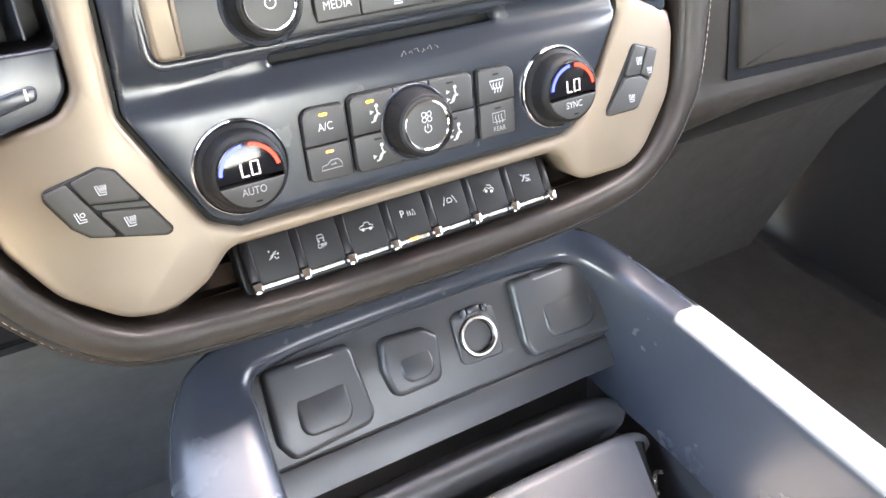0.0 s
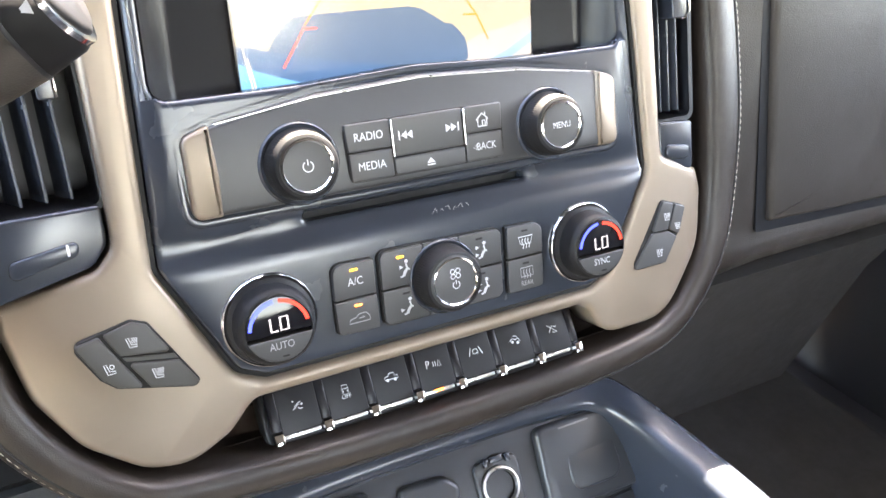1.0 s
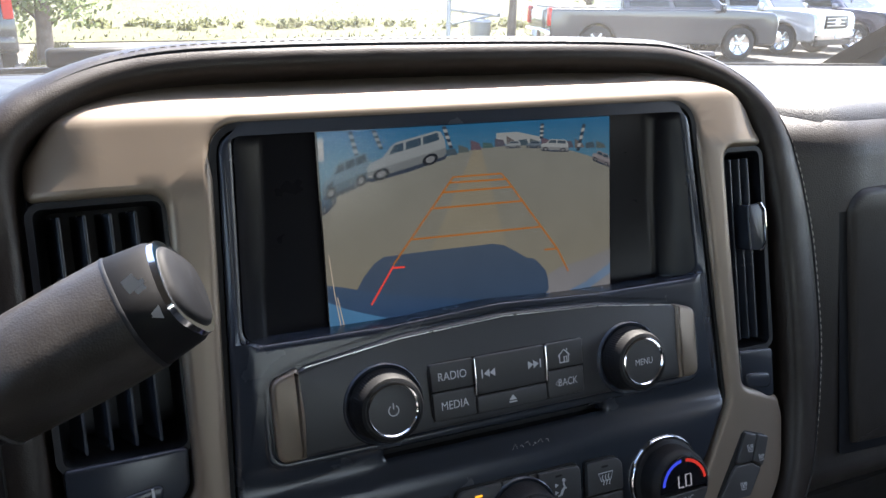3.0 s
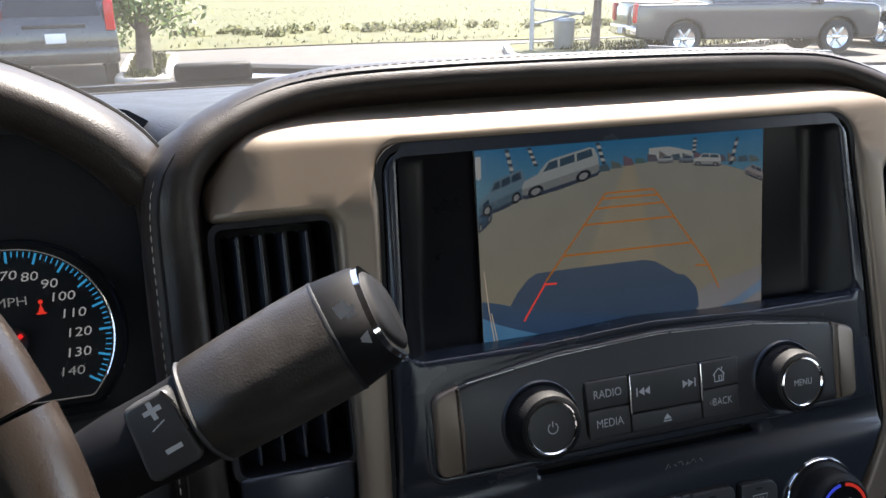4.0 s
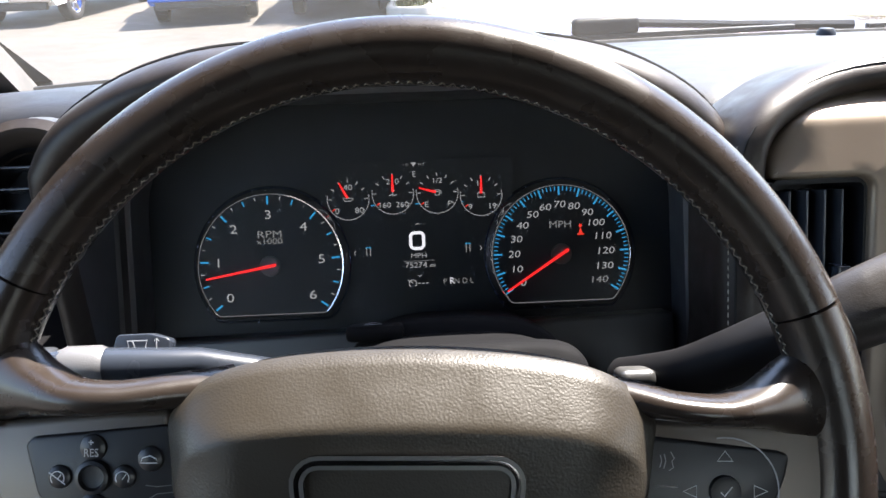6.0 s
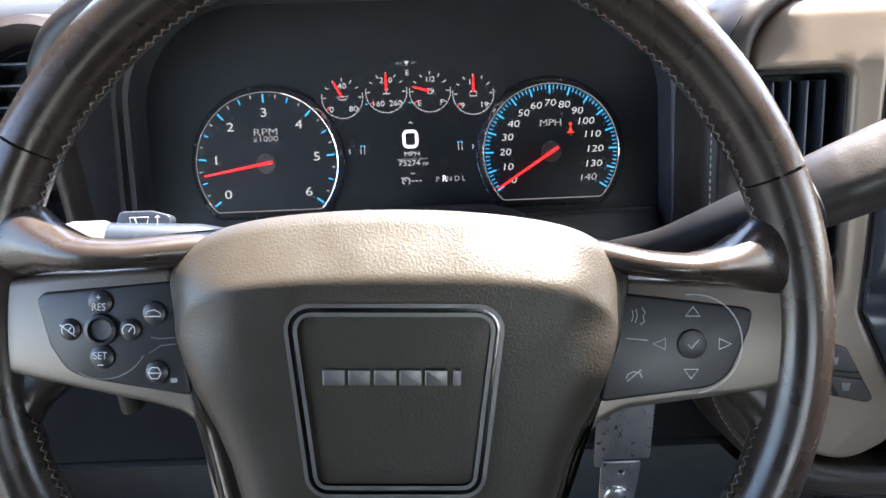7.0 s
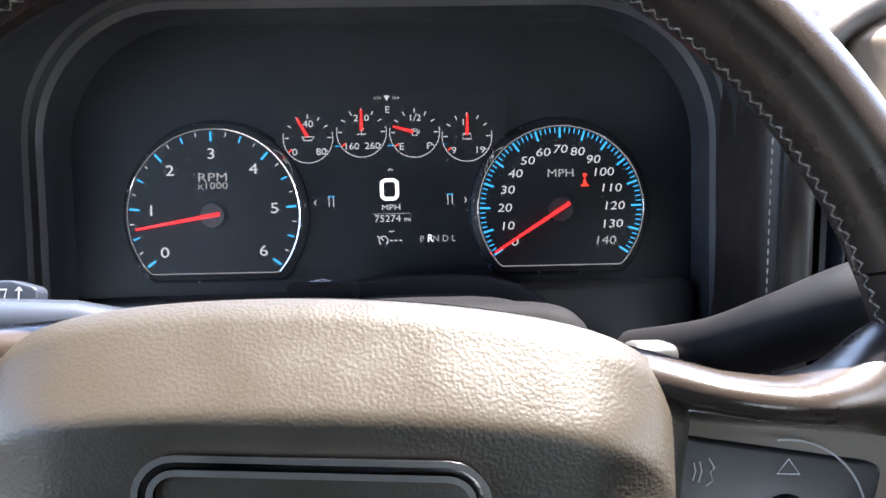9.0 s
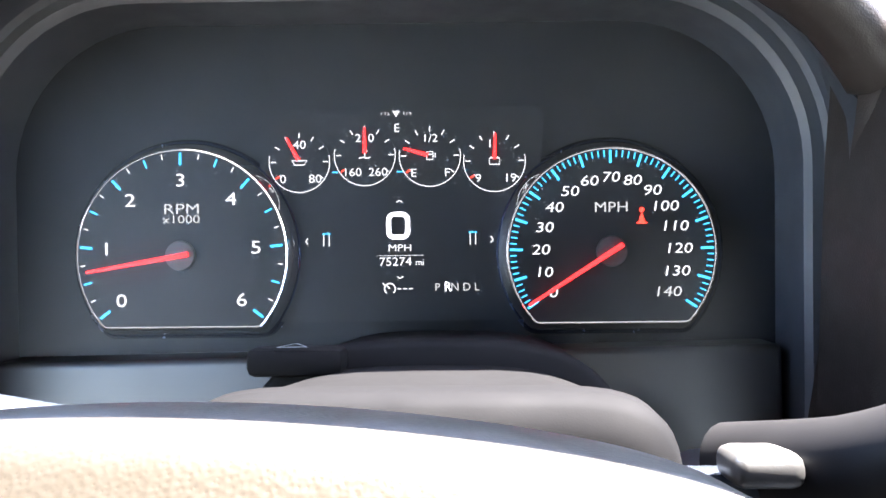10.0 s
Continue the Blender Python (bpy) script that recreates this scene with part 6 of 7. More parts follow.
def emblem_ring(o, i, z0, z1):
    bm = plate(o, z0, z1, 0.0012, [i])
    return warp(bm, lambda c: Vector((c.x, c.y, c.z + hub_height(c.x - 0.003, c.y))))


em = part("emblem_frame", emblem_ring(EM, inset(ccw(EM), 0.0046), -0.004, 0.0018), DARKCHROME, wheel, "smoked chrome emblem frame")
for a, b in ((0.0002, 0.0010), (0.0036, 0.0044)):
    part("bright_edge", emblem_ring(inset(ccw(EM), a), inset(ccw(EM), b), 0.0010, 0.0026), DULL, em, "thin polished edge")
bm = plate(inset(ccw(EM), 0.0048), -0.004, 0.0006, 0.0004)
cuts(bm, [-0.03 + 0.01 * k for k in range(8)], [-0.06 + 0.008 * k for k in range(9)])
part("emblem_field", warp(bm, lambda c: Vector((c.x, c.y, c.z + hub_height(c.x - 0.003, c.y)))), HUBLEATHER, wheel, "grained field inside the frame")
# maker's name as plain bars
on_hub = lambda c: Vector((c.x, c.y, c.z + hub_height(c.x - 0.003, c.y)))
for k in range(6):
    x = -0.0238 + 0.0097 * k + (0.001 if k == 5 else 0)
    w = 0.0086 if k < 5 else 0.0030
    part("name_bar", warp(plate(rect(w, 0.0064, 0.0008, x + w / 2, -0.0078), 0.0004, 0.0024, 0.0005), on_hub), DULL, wheel, "raised bright bar of the name plate")
part("airbag_mark", warp(ribbon([[(-0.0035, -0.0440), (-0.0025, -0.0460), (0.0020, -0.0460), (0.0028, -0.0440)], [(-0.001, -0.0438), (0.001, -0.0438)]], 0.0006, h1=0.0009), lambda c: Vector((c.x, c.y, c.z + hub_height(c.x - 0.003, c.y)))), SHADE, wheel)


def beam(stations, high, deep):
    """A soft leather beam in the wheel's plane: stations of (x, y, half width)."""
    line = smooth_path([(x, y, z) for (x, y, w), z in zip(stations, high)], 5)
    n = len(line) - 1
    prof = []
    for i in range(n + 1):
        f = i / n * (len(stations) - 1)
        k = min(int(f), len(stations) - 2)
        w = stations[k][2] + (stations[k + 1][2] - stations[k][2]) * (f - k)
        prof.append([(w * math.copysign(abs(math.cos(q)) ** 0.85, math.cos(q)), deep * math.copysign(abs(math.sin(q)) ** 0.85, math.sin(q))) for q in [2 * math.pi * j / 24 for j in range(24)]])
    return sweep(line, prof, (0, 0, 1))


def spoke(arm, trim, padp, web):
    """One side: leather upper arm, satin trim that runs down beside the hub, dark switch plate."""
    part("spoke_arm", beam(arm, [0.002, 0.0085, 0.0150, 0.016, 0.010, 0.003, 0.001], 0.0115), RIMLEATHER, wheel, "leather covered spoke arm", angle=60)
    part("spoke_trim", plate(rounded(trim, [0.003, 0.02, 0.03, 0.012, 0.015, 0.015, 0.01, 0.02, 0.04, 0.02, 0.014, 0.03, 0.04, 0.002, 0.002, 0.02, 0.02, 0.01, 0.004]), -0.012, 0.0090, 0.0032, steps=4), SPOKESATIN, wheel, "champagne satin spoke trim", angle=40)
    p = part("switch_plate", plate(rounded(padp, [0.002, 0.004, 0.003, 0.005, 0.012, 0.02, 0.002]), 0.0, 0.0106, 0.0012), PADRUBBER, wheel, "dark rubber switch plate")
    part("lower_web", beam(web, [-0.006, -0.004, 0.0, 0.004], 0.010), RIMLEATHER, wheel, "leather web below the spoke", angle=60)
    return p


pl = spoke([(-0.066, 0.0395, 0.0080), (-0.085, 0.0388, 0.0066), (-0.105, 0.0374, 0.0058), (-0.122, 0.0376, 0.0066), (-0.138, 0.0400, 0.0105), (-0.154, 0.0430, 0.0180), (-0.170, 0.0460, 0.0240)],
           [(-0.0889, 0.0312), (-0.1100, 0.0305), (-0.1286, 0.0290), (-0.1600, 0.0260), (-0.1690, 0.0200), (-0.1735, 0.0080), (-0.1720, -0.0050), (-0.1650, -0.0115), (-0.1300, -0.0190), (-0.0980, -0.0258), (-0.0858, -0.0290), (-0.0800, -0.0342), (-0.0757, -0.0586), (-0.0650, -0.115), (-0.0550, -0.115), (-0.0648, -0.0708), (-0.0729, -0.0366), (-0.0797, -0.0245), (-0.0800, -0.0220)],
           [(-0.0884, 0.0258), (-0.1409, 0.0211), (-0.1439, 0.0180), (-0.1393, -0.0004), (-0.1327, -0.0111), (-0.1246, -0.0146), (-0.0814, -0.0217)],
           [(-0.142, -0.010, 0.012), (-0.156, -0.024, 0.011), (-0.162, -0.043, 0.009), (-0.160, -0.062, 0.006)])
pr = spoke([(0.066, 0.0390, 0.0080), (0.085, 0.0366, 0.0066), (0.103, 0.0338, 0.0054), (0.120, 0.0325, 0.0055), (0.136, 0.0330, 0.0082), (0.152, 0.0350, 0.0160), (0.168, 0.0380, 0.0230)],
           [(0.0950, 0.0272), (0.1211, 0.0265), (0.1515, 0.0250), (0.1645, 0.0222), (0.1701, 0.0141), (0.1709, -0.0049), (0.1682, -0.0157), (0.1554, -0.0198), (0.1225, -0.0242), (0.0965, -0.0279), (0.0848, -0.0351), (0.0779, -0.0509), (0.0734, -0.0705), (0.0660, -0.115), (0.0550, -0.115), (0.0674, -0.0705), (0.0731, -0.0485), (0.0801, -0.0315), (0.0840, -0.0240)],
           [(0.0950, 0.0212), (0.1442, 0.0155), (0.1486, 0.0140), (0.1470, 0.0060), (0.1402, -0.0117), (0.1330, -0.0178), (0.0861, -0.0242)],
           [(0.148, -0.014, 0.012), (0.160, -0.028, 0.011), (0.165, -0.045, 0.009), (0.162, -0.062, 0.006)])
ZP = 0.0112
cx, cy = -0.1175, 0.0060
part("pad_ring", ribbon([disc(0.0195, 36, cx, cy - 0.001)[24:34]], 0.0004, h1=ZP), DULL, pl, "thin metal arc")
for name, dx, dy, r in (("pad_button", 0, 0.0112, 0.0052), ("pad_button", 0, -0.0112, 0.0052), ("pad_button", -0.0128, 0, 0.0046), ("pad_button", 0.0118, 0, 0.0046)):
    part(name, lathe([(r, 0), (r * 0.93, 0.0010), (r * 0.6, 0.0018), (0, 0.0020)], 24), PADRUBBER, pl, at=move(cx + dx, cy + dy, 0.0106))
part("pad_centre", lathe([(0.0068, 0), (0.0064, 0.0022), (0.0050, 0.0026), (0.0042, 0.0010), (0, 0.0006)], 28), PADRUBBER, pl, at=move(cx, cy, 0.0106))
lettering("RES", 0.0044, INKSOFT, pl, cx, cy + 0.0095, 0.0131, 0.85)
lettering("SET", 0.0044, INKSOFT, pl, cx, cy - 0.0105, 0.0131, 0.85)
bm = ribbon([[(cx - 0.001, cy + 0.0136), (cx + 0.001, cy + 0.0136)], [(cx, cy + 0.0126), (cx, cy + 0.0146)], [(cx - 0.0012, cy - 0.0142), (cx + 0.0012, cy - 0.0142)]], 0.0004, h1=0.0131)
for dx in (-0.0128, 0.0118):
    ribbon([[(cx + dx + 0.0026 * math.cos(a), cy + 0.0026 * math.sin(a)) for a in [-0.6 + i * 4.4 / 9 for i in range(10)]], [(cx + dx, cy - 0.0005), (cx + dx + 0.0014, cy + 0.0014)]], 0.0004, h1=0.0130, bm=bm)
ribbon([[(cx - 0.0160, cy + 0.0022), (cx - 0.0098, cy - 0.0024)]], 0.0004, h1=0.0130, bm=bm)
part("legend", bm, INKSOFT, pl)
for x, y in ((-0.0956, 0.0129), (-0.0951, -0.0115)):
    part("pad_button", lathe([(0.0050, 0), (0.0046, 0.0012), (0.003, 0.002), (0, 0.0022)], 24), PADRUBBER, pl, at=move(x, y, 0.0106))
part("car_mark", ribbon([[(-0.0988, 0.0118), (-0.0979, 0.0138), (-0.0951, 0.0145), (-0.0928, 0.0134), (-0.0923, 0.0118), (-0.0988, 0.0118)]], 0.0005, h1=0.0131), INKSOFT, pl)
part("heat_mark", ribbon([[(-0.0983, -0.0115), (-0.0969, -0.0092), (-0.0942, -0.0092), (-0.0928, -0.0115), (-0.0942, -0.0138), (-0.0969, -0.0138), (-0.0983, -0.0115)], [(-0.0983, -0.0115), (-0.0928, -0.0115)]], 0.0005, h1=0.0131), INKSOFT, pl)
part("divider", ribbon([[(-0.0845, 0.0032), (-0.0933, 0.0023), (-0.0974, 0.0028)], [(-0.0841, 0.0005), (-0.0933, -0.0005), (-0.0983, -0.0037)]], 0.0004, h1=ZP), DULL, pl)
part("lamp", plate(rect(0.0026, 0.0018, 0.0004, -0.0885, -0.0150), 0.008, 0.0112), INKDIM, pl)
cx, cy = 0.1235, 0.0004
part("pad_ring", ribbon([disc(0.0205, 40, cx, cy)[-9:] + disc(0.0205, 40, cx, cy)[:12]], 0.0006, h1=ZP), INKDIM, pr, "thin pale arc")
part("pad_centre", lathe([(0.0062, 0), (0.0058, 0.0016), (0.004, 0.0012), (0, 0.0010)], 28), PADRUBBER, pr, at=move(cx, cy, 0.0106))
tri_ = lambda x, y, a: [(x + 0.0034 * math.cos(a + k * 2.094), y + 0.0026 * math.sin(a + k * 2.094)) for k in (0, 1, 2, 0)]
for line in (tri_(cx, cy + 0.0128, 1.5708), tri_(cx, cy - 0.0118, -1.5708), tri_(cx - 0.0126, cy, 3.1416), tri_(cx + 0.0128, cy, 0)):
    part("arrow", ribbon([line], 0.0005, h1=0.0111), INKSOFT, pr)
part("tick", ribbon([[(cx - 0.0020, cy), (cx - 0.0006, cy - 0.0016), (cx + 0.0024, cy + 0.0020)]], 0.0006, h1=0.0123), INKSOFT, pr)
part("divider", ribbon([[(0.0967, 0.0027), (0.1056, 0.0019)]], 0.0005, h1=0.0111), INKSOFT, pr)
part("voice_mark", ribbon([[(0.0986, 0.0095), (0.0993, 0.0120), (0.0988, 0.0143)], [(0.1001, 0.0091), (0.1009, 0.0120), (0.1003, 0.0147)], [(0.1027, 0.0155), (0.1042, 0.0130), (0.1032, 0.0120), (0.1038, 0.0095), (0.1021, 0.0083)]], 0.0004, h1=0.0111), INKSOFT, pr)
part("phone_mark", ribbon([[(0.0969, -0.0140), (0.0977, -0.0121), (0.1001, -0.0111), (0.1025, -0.0117), (0.1034, -0.0137)], [(0.0973, -0.0151), (0.1030, -0.0103)]], 0.0006, h1=0.0111), INKSOFT, pr)

# ---- key tag under the column ----
tag = thing("key_tag", pose(-0.099, 0.380, 1.335, 90, 0, 0), "worn metal tag hanging below the steering column", "key tag")
part("upper_plate", plate(rounded([(-0.019, -0.036), (-0.013, -0.036), (-0.013, -0.030), (0.018, -0.030), (0.018, 0.04), (-0.019, 0.04)], 0.002), -0.001, 0.0008, 0.0004), STEEL, tag)
part("lower_plate", plate(rounded([(-0.014, -0.074), (0.010, -0.074), (0.013, -0.034), (-0.014, -0.034)], 0.002), -0.0025, -0.0008, 0.0004, [disc(0.0022, 14, 0.0, -0.043)]), STEEL, tag)
part("rivet", lathe([(0.0085, 0), (0.0080, 0.002), (0.006, 0.003), (0, 0.0032)], 24), STEEL, tag, at=move(-0.002, -0.064, -0.001))
lock = thing("ignition_lock", pose(-0.090, 0.40, 1.395, 80, 0, 20), "dark ignition lock housing on the column", "ignition lock")
part("housing", lathe([(0.026, -0.05), (0.026, 0.0), (0.022, 0.008), (0.014, 0.008)], 32), DARKPANEL, lock)
part("barrel", lathe([(0.014, 0.004), (0.013, 0.010), (0, 0.011)], 28), STEEL, lock)

# ---- centre console ----
CON = frame_of((0.2095, 0.384, 1.1955), 36)
console = thing("centre_console", CON, "black centre console with power outlets and an open tray", "centre console")
PANEL = rounded([(-0.1345, -0.0355), (0.1430, -0.0355), (0.1430, 0.020), (0.130, 0.0310), (-0.122, 0.0320), (-0.1345, 0.020)], [0.002, 0.002, 0.012, 0.012, 0.012, 0.012])
part("outlet_panel", plate(PANEL, -0.02, 0.0, 0.0012), CAP, console, "charcoal outlet panel")
part("panel_gap", plate(inset(ccw(PANEL), -0.0014), -0.022, -0.0015), GROOVE, console)


def outlet_cover(outline, r, origin, slot, name="outlet_cover", bulge=0.004):
    o = [(x - origin[0], y - origin[1]) for x, y in outline]
    bm = plate(rounded(o, r), -0.004, 0.0075, 0.004, steps=4)
    k = part(name, bm, CAP, console, "hinged black outlet cover", at=move(*origin, 0.0))
    w = max(p[0] for p in o) - min(p[0] for p in o)
    h = max(p[1] for p in o) - min(p[1] for p in o)
    lipo = rounded([(-w * 0.26, -h * 0.34), (w * 0.28, -h * 0.34), (w * 0.30, h * 0.16), (-w * 0.24, h * 0.16)], [0.009, 0.010, 0.006, 0.006], 6)
    pad_ = plate(lipo, 0.0070, 0.0098, 0.0026, steps=4)
    part("thumb_pad", warp(pad_, lambda c: Vector((c.x, c.y, c.z - 0.0030 * max(0.0, min(1.0, (c.y + h * 0.20) / (h * 0.36)))))), CAP, k, "softly raised thumb pad", angle=60)
    if slot:
        part("slot", plate(rect(0.025, 0.0012, 0.0004, slot[0] - origin[0], slot[1] - origin[1]), 0.004, 0.0080), DULL, k, "narrow bright slot")
    return k


outlet_cover([(-0.1165, 0.0265), (-0.0570, 0.0258), (-0.0540, -0.0285), (-0.1125, -0.0325), (-0.1195, -0.020)], [0.005, 0.007, 0.009, 0.008, 0.008], (-0.0865, -0.002), (-0.0830, 0.0225))
outlet_cover([(-0.0375, 0.0205), (-0.0055, 0.0182), (0.0035, 0.0100), (-0.0030, -0.0205), (-0.0385, -0.0205), (-0.0420, 0.0)], [0.006, 0.008, 0.006, 0.008, 0.008, 0.01], (-0.0190, 0.0), None)
outlet_cover([(0.0665, 0.0275), (0.1385, 0.0258), (0.1405, -0.0330), (0.0680, -0.0305), (0.0632, -0.02)], [0.006, 0.008, 0.007, 0.008, 0.008], (0.1030, -0.002), (0.0965, 0.0225))
sk = part("socket_plate", plate(rounded([(0.0165, 0.0178), (0.0500, 0.0172), (0.0485, -0.0195), (0.0150, -0.0178)], 0.005), -0.002, 0.0030, 0.0015, [disc(0.0135, 32, 0.0325, -0.0015)]), CAP, console)
part("socket_ring", lathe([(0.0132, 0.0), (0.0140, 0.0022), (0.0136, 0.0034), (0.0122, 0.0036), (0.0112, 0.0020), (0.0108, -0.030)], 40), STEEL, sk, "bright socket ring", at=move(0.0325, -0.0015, 0.0015))
part("socket_well", lathe([(0.0110, 0.001), (0.0106, -0.032), (0.0, -0.032)], 32), GROOVE, sk, at=move(0.0325, -0.0015, 0.0015))
part("hinge", box(0.010, 0.0045, 0.004, (0.0335, 0.0172, 0.003), 0.001), BLACK, sk)
part("hinge", box(0.004, 0.0055, 0.005, (0.0255, 0.0165, 0.003), 0.001), BLACK, sk)
part("hinge", box(0.004, 0.0055, 0.005, (0.0420, 0.0160, 0.003), 0.001), BLACK, sk)
part("lower_panel", plate([(-0.136, -0.060), (0.146, -0.060), (0.146, -0.0372), (-0.136, -0.0372)], -0.02, -0.0006, 0.0008), CAP, console)

# surround and side rails, as one moulded rim over the console walls
rim_path = [(0.030, 0.10, 1.165), (0.036, 0.18, 1.172), (0.042, 0.25, 1.182), (0.048, 0.31, 1.200), (0.056, 0.362, 1.218), (0.072, 0.393, 1.231), (0.11, 0.4055, 1.236), (0.21, 0.4075, 1.237), (0.30, 0.4055, 1.236), (0.334, 0.398, 1.233), (0.353, 0.374, 1.226), (0.3615, 0.338, 1.2205), (0.364, 0.285, 1.219), (0.364, 0.20, 1.217), (0.364, 0.10, 1.214), (0.364, 0.0, 1.205), (0.364, -0.3, 1.18)]
CINV = CON.inverted()
rp = smooth_path(rim_path, 6)
ups = []
for i, p in enumerate(rp):
    k = ease(0.33, 0.41, p.y)
    ups.append(tuple(Vector((0, -0.62 * k, 1.0 - 0.25 * k)).normalized()))
prof = [(-0.015, -0.11), (-0.0148, -0.008), (-0.0140, -0.005), (-0.0122, -0.0025), (-0.0095, -0.0008), (-0.006, 0.0), (0.007, 0.0), (0.0105, -0.001), (0.0130, -0.003), (0.0145, -0.006), (0.0150, -0.010), (0.0160, -0.11)]
bm = sweep(rp, [[(a * (1 + 1.1 * (1 - ease(0.04, 0.09, p.x)) * ease(0.2, 0.3, p.y)), b) for a, b in prof] for p in rp], ups, False, loop=False)
bmesh.ops.transform(bm, matrix=CINV, verts=bm.verts)
part("rim", bm, BLACK, console, "black moulded rim and side rails", angle=50)
rows = [(-0.45, 1.08), (0.345, 1.12)]
bm = loft_x([0.045, 0.36], lambda x: [(-0.45, 1.0), (0.36, 1.01), (0.385, 1.03), (0.395, 1.10), (0.40, 1.20)])
bmesh.ops.transform(bm, matrix=CINV, verts=bm.verts)
part("tray_floor", bm, DARKPANEL, console, "black tray floor")
for x, out in ((0.036, -0.012), (0.360, 0.012)):
    bm = box(0.016, 0.80, 0.42, (x + out, 0.02, 0.90), 0.004)
    bmesh.ops.transform(bm, matrix=CINV, verts=bm.verts)
    part("side_wall", bm, DARKPANEL, console)
bar = [(0.06, 0.345, 1.116), (0.15, 0.346, 1.118), (0.25, 0.346, 1.118), (0.325, 0.343, 1.115), (0.345, 0.336, 1.104)]
bm = sweep(smooth_path(bar, 5), [(-0.014, -0.03), (-0.013, -0.006), (-0.008, 0.002), (0.0, 0.005), (0.008, 0.002), (0.014, -0.008), (0.016, -0.03)], (0, -0.3, 1), loop=False)
bmesh.ops.transform(bm, matrix=CINV, verts=bm.verts)
part("tray_bar", bm, DARKPANEL, console, "rounded bar across the tray", angle=50)
lid = [(0.06, 0.312, 1.106), (0.18, 0.313, 1.108), (0.27, 0.313, 1.108), (0.335, 0.311, 1.106), (0.346, 0.306, 1.096)]
bm = sweep(smooth_path(lid, 5), [(-0.009, -0.03), (-0.008, -0.003), (-0.004, 0.001), (0.002, 0.001), (0.05, -0.014), (0.110, -0.030), (0.112, -0.05)], (0, -0.2, 1), loop=False)
bmesh.ops.transform(bm, matrix=CINV, verts=bm.verts)
part("tray_lid", bm, GREYLID, console, "satin grey sliding lid", angle=50)
bm = tube(smooth_path([(0.351, 0.292, 1.080), (0.352, 0.298, 1.072), (0.348, 0.292, 1.064), (0.344, 0.286, 1.066)], 5), 0.0016, 8)
bmesh.ops.transform(bm, matrix=CINV, verts=bm.verts)
part("clip", bm, STEEL, console, "small bright wire clip")

# ---- cabin shell ----
solid("floor", box(1.84, 2.6, 0.05, (0.2, -0.3, 0.70)), CARPET, "black carpeted cab floor", "floor", kind="structure")
bm = loft_x([-0.72, 1.12], lambda x: [(0.80, 0.70), (0.95, 0.95), (1.0, 1.46)])
solid("wall_front", bm, CARPET, "dark firewall trim in the footwell", "firewall", kind="structure")
bm = plate(rounded([(-0.74, 0.357), (-0.74, -1.62), (1.14, -1.62), (1.14, 0.357)], 0.03), 0.0, 0.06)
solid("ceiling", bm, HEADLINER, "light grey cloth headliner", "ceiling", kind="structure", at=move(0, 0, 1.95))


def door_wall(x, name):
    sgn = 1 if x > 0.2 else -1
    m = Matrix(((0, 0, sgn, x), (1, 0, 0, 0), (0, 1, 0, 0), (0, 0, 0, 1)))
    win = rounded([(0.66, 1.52), (0.44, 1.75), (0.26, 1.90), (-0.35, 1.90), (-0.35, 1.52)], 0.03)
    # driver's side opening is cut larger to let in more light
    if x < 0:
        win = rounded([(0.36, 1.05), (0.36, 1.66), (0.26, 1.90), (-0.45, 1.90), (-0.45, 1.05)], 0.03)
    out = [(1.06, 0.70), (1.06, 1.53), (0.357, 1.95), (-1.62, 1.95), (-1.62, 0.70)]
    return solid(name, plate(out, 0.0, 0.07, 0, [win]), DARKPANEL, "dark door side of the cab with a window opening", "door", kind="structure", at=m)


door_wall(-0.72, "wall_west")
door_wall(1.12, "wall_east")
m = Matrix(((1, 0, 0, 0), (0, 0, -1, -1.60), (0, 1, 0, 0), (0, 0, 0, 1)))
solid("wall_south", plate([(-0.72, 0.70), (1.12, 0.70), (1.12, 1.95), (-0.72, 1.95)], 0, 0.06, 0, [rounded([(0.0, 1.52), (0.85, 1.52), (0.82, 1.88), (0.0, 1.88)], 0.04)]), DARKPANEL, "rear wall of the cab with a window", "cab wall", kind="structure", at=m)
# windshield and pillars
def shield(x):
    bow = 0.15 * ((x - 0.2) / 0.76) ** 2
    return [(1.095 - bow * (1 - k) - 0.738 * k + 0.05 * k * (1 - k), 1.540 + 0.41 * k + 0.03 * k * (1 - k)) for k in [i / 10 for i in range(11)]]


ws = solid("window_1", loft_x([-0.67 + 1.74 * i / 24 for i in range(25)], shield), WINDSHIELD, "clear windshield glass", "windshield", kind="structure", angle=80)
ws.visible_shadow = False
for x, nm in ((-0.690, "trim"), (1.090, "trim")):
    a = [Vector((x, y, z)) for y, z in shield(x)]
    solid(nm, sweep(a, [(-0.035, -0.02), (-0.03, 0.012), (0.03, 0.012), (0.035, -0.02)], (0, 0.5, 0.8)), HEADLINER, "grey windshield pillar trim", "pillar", kind="structure", angle=50)

# ---- bonnet, wipers ----
def bonnet(x):
    k = ((x - 0.2) / 0.85) ** 2
    return [(1.14, 1.515 - 0.05 * k), (1.18, 1.535 - 0.06 * k), (1.35, 1.545 - 0.07 * k), (1.7, 1.515 - 0.09 * k), (2.05, 1.44 - 0.11 * k), (2.28, 1.33 - 0.12 * k), (2.36, 1.18), (2.38, 0.6)]


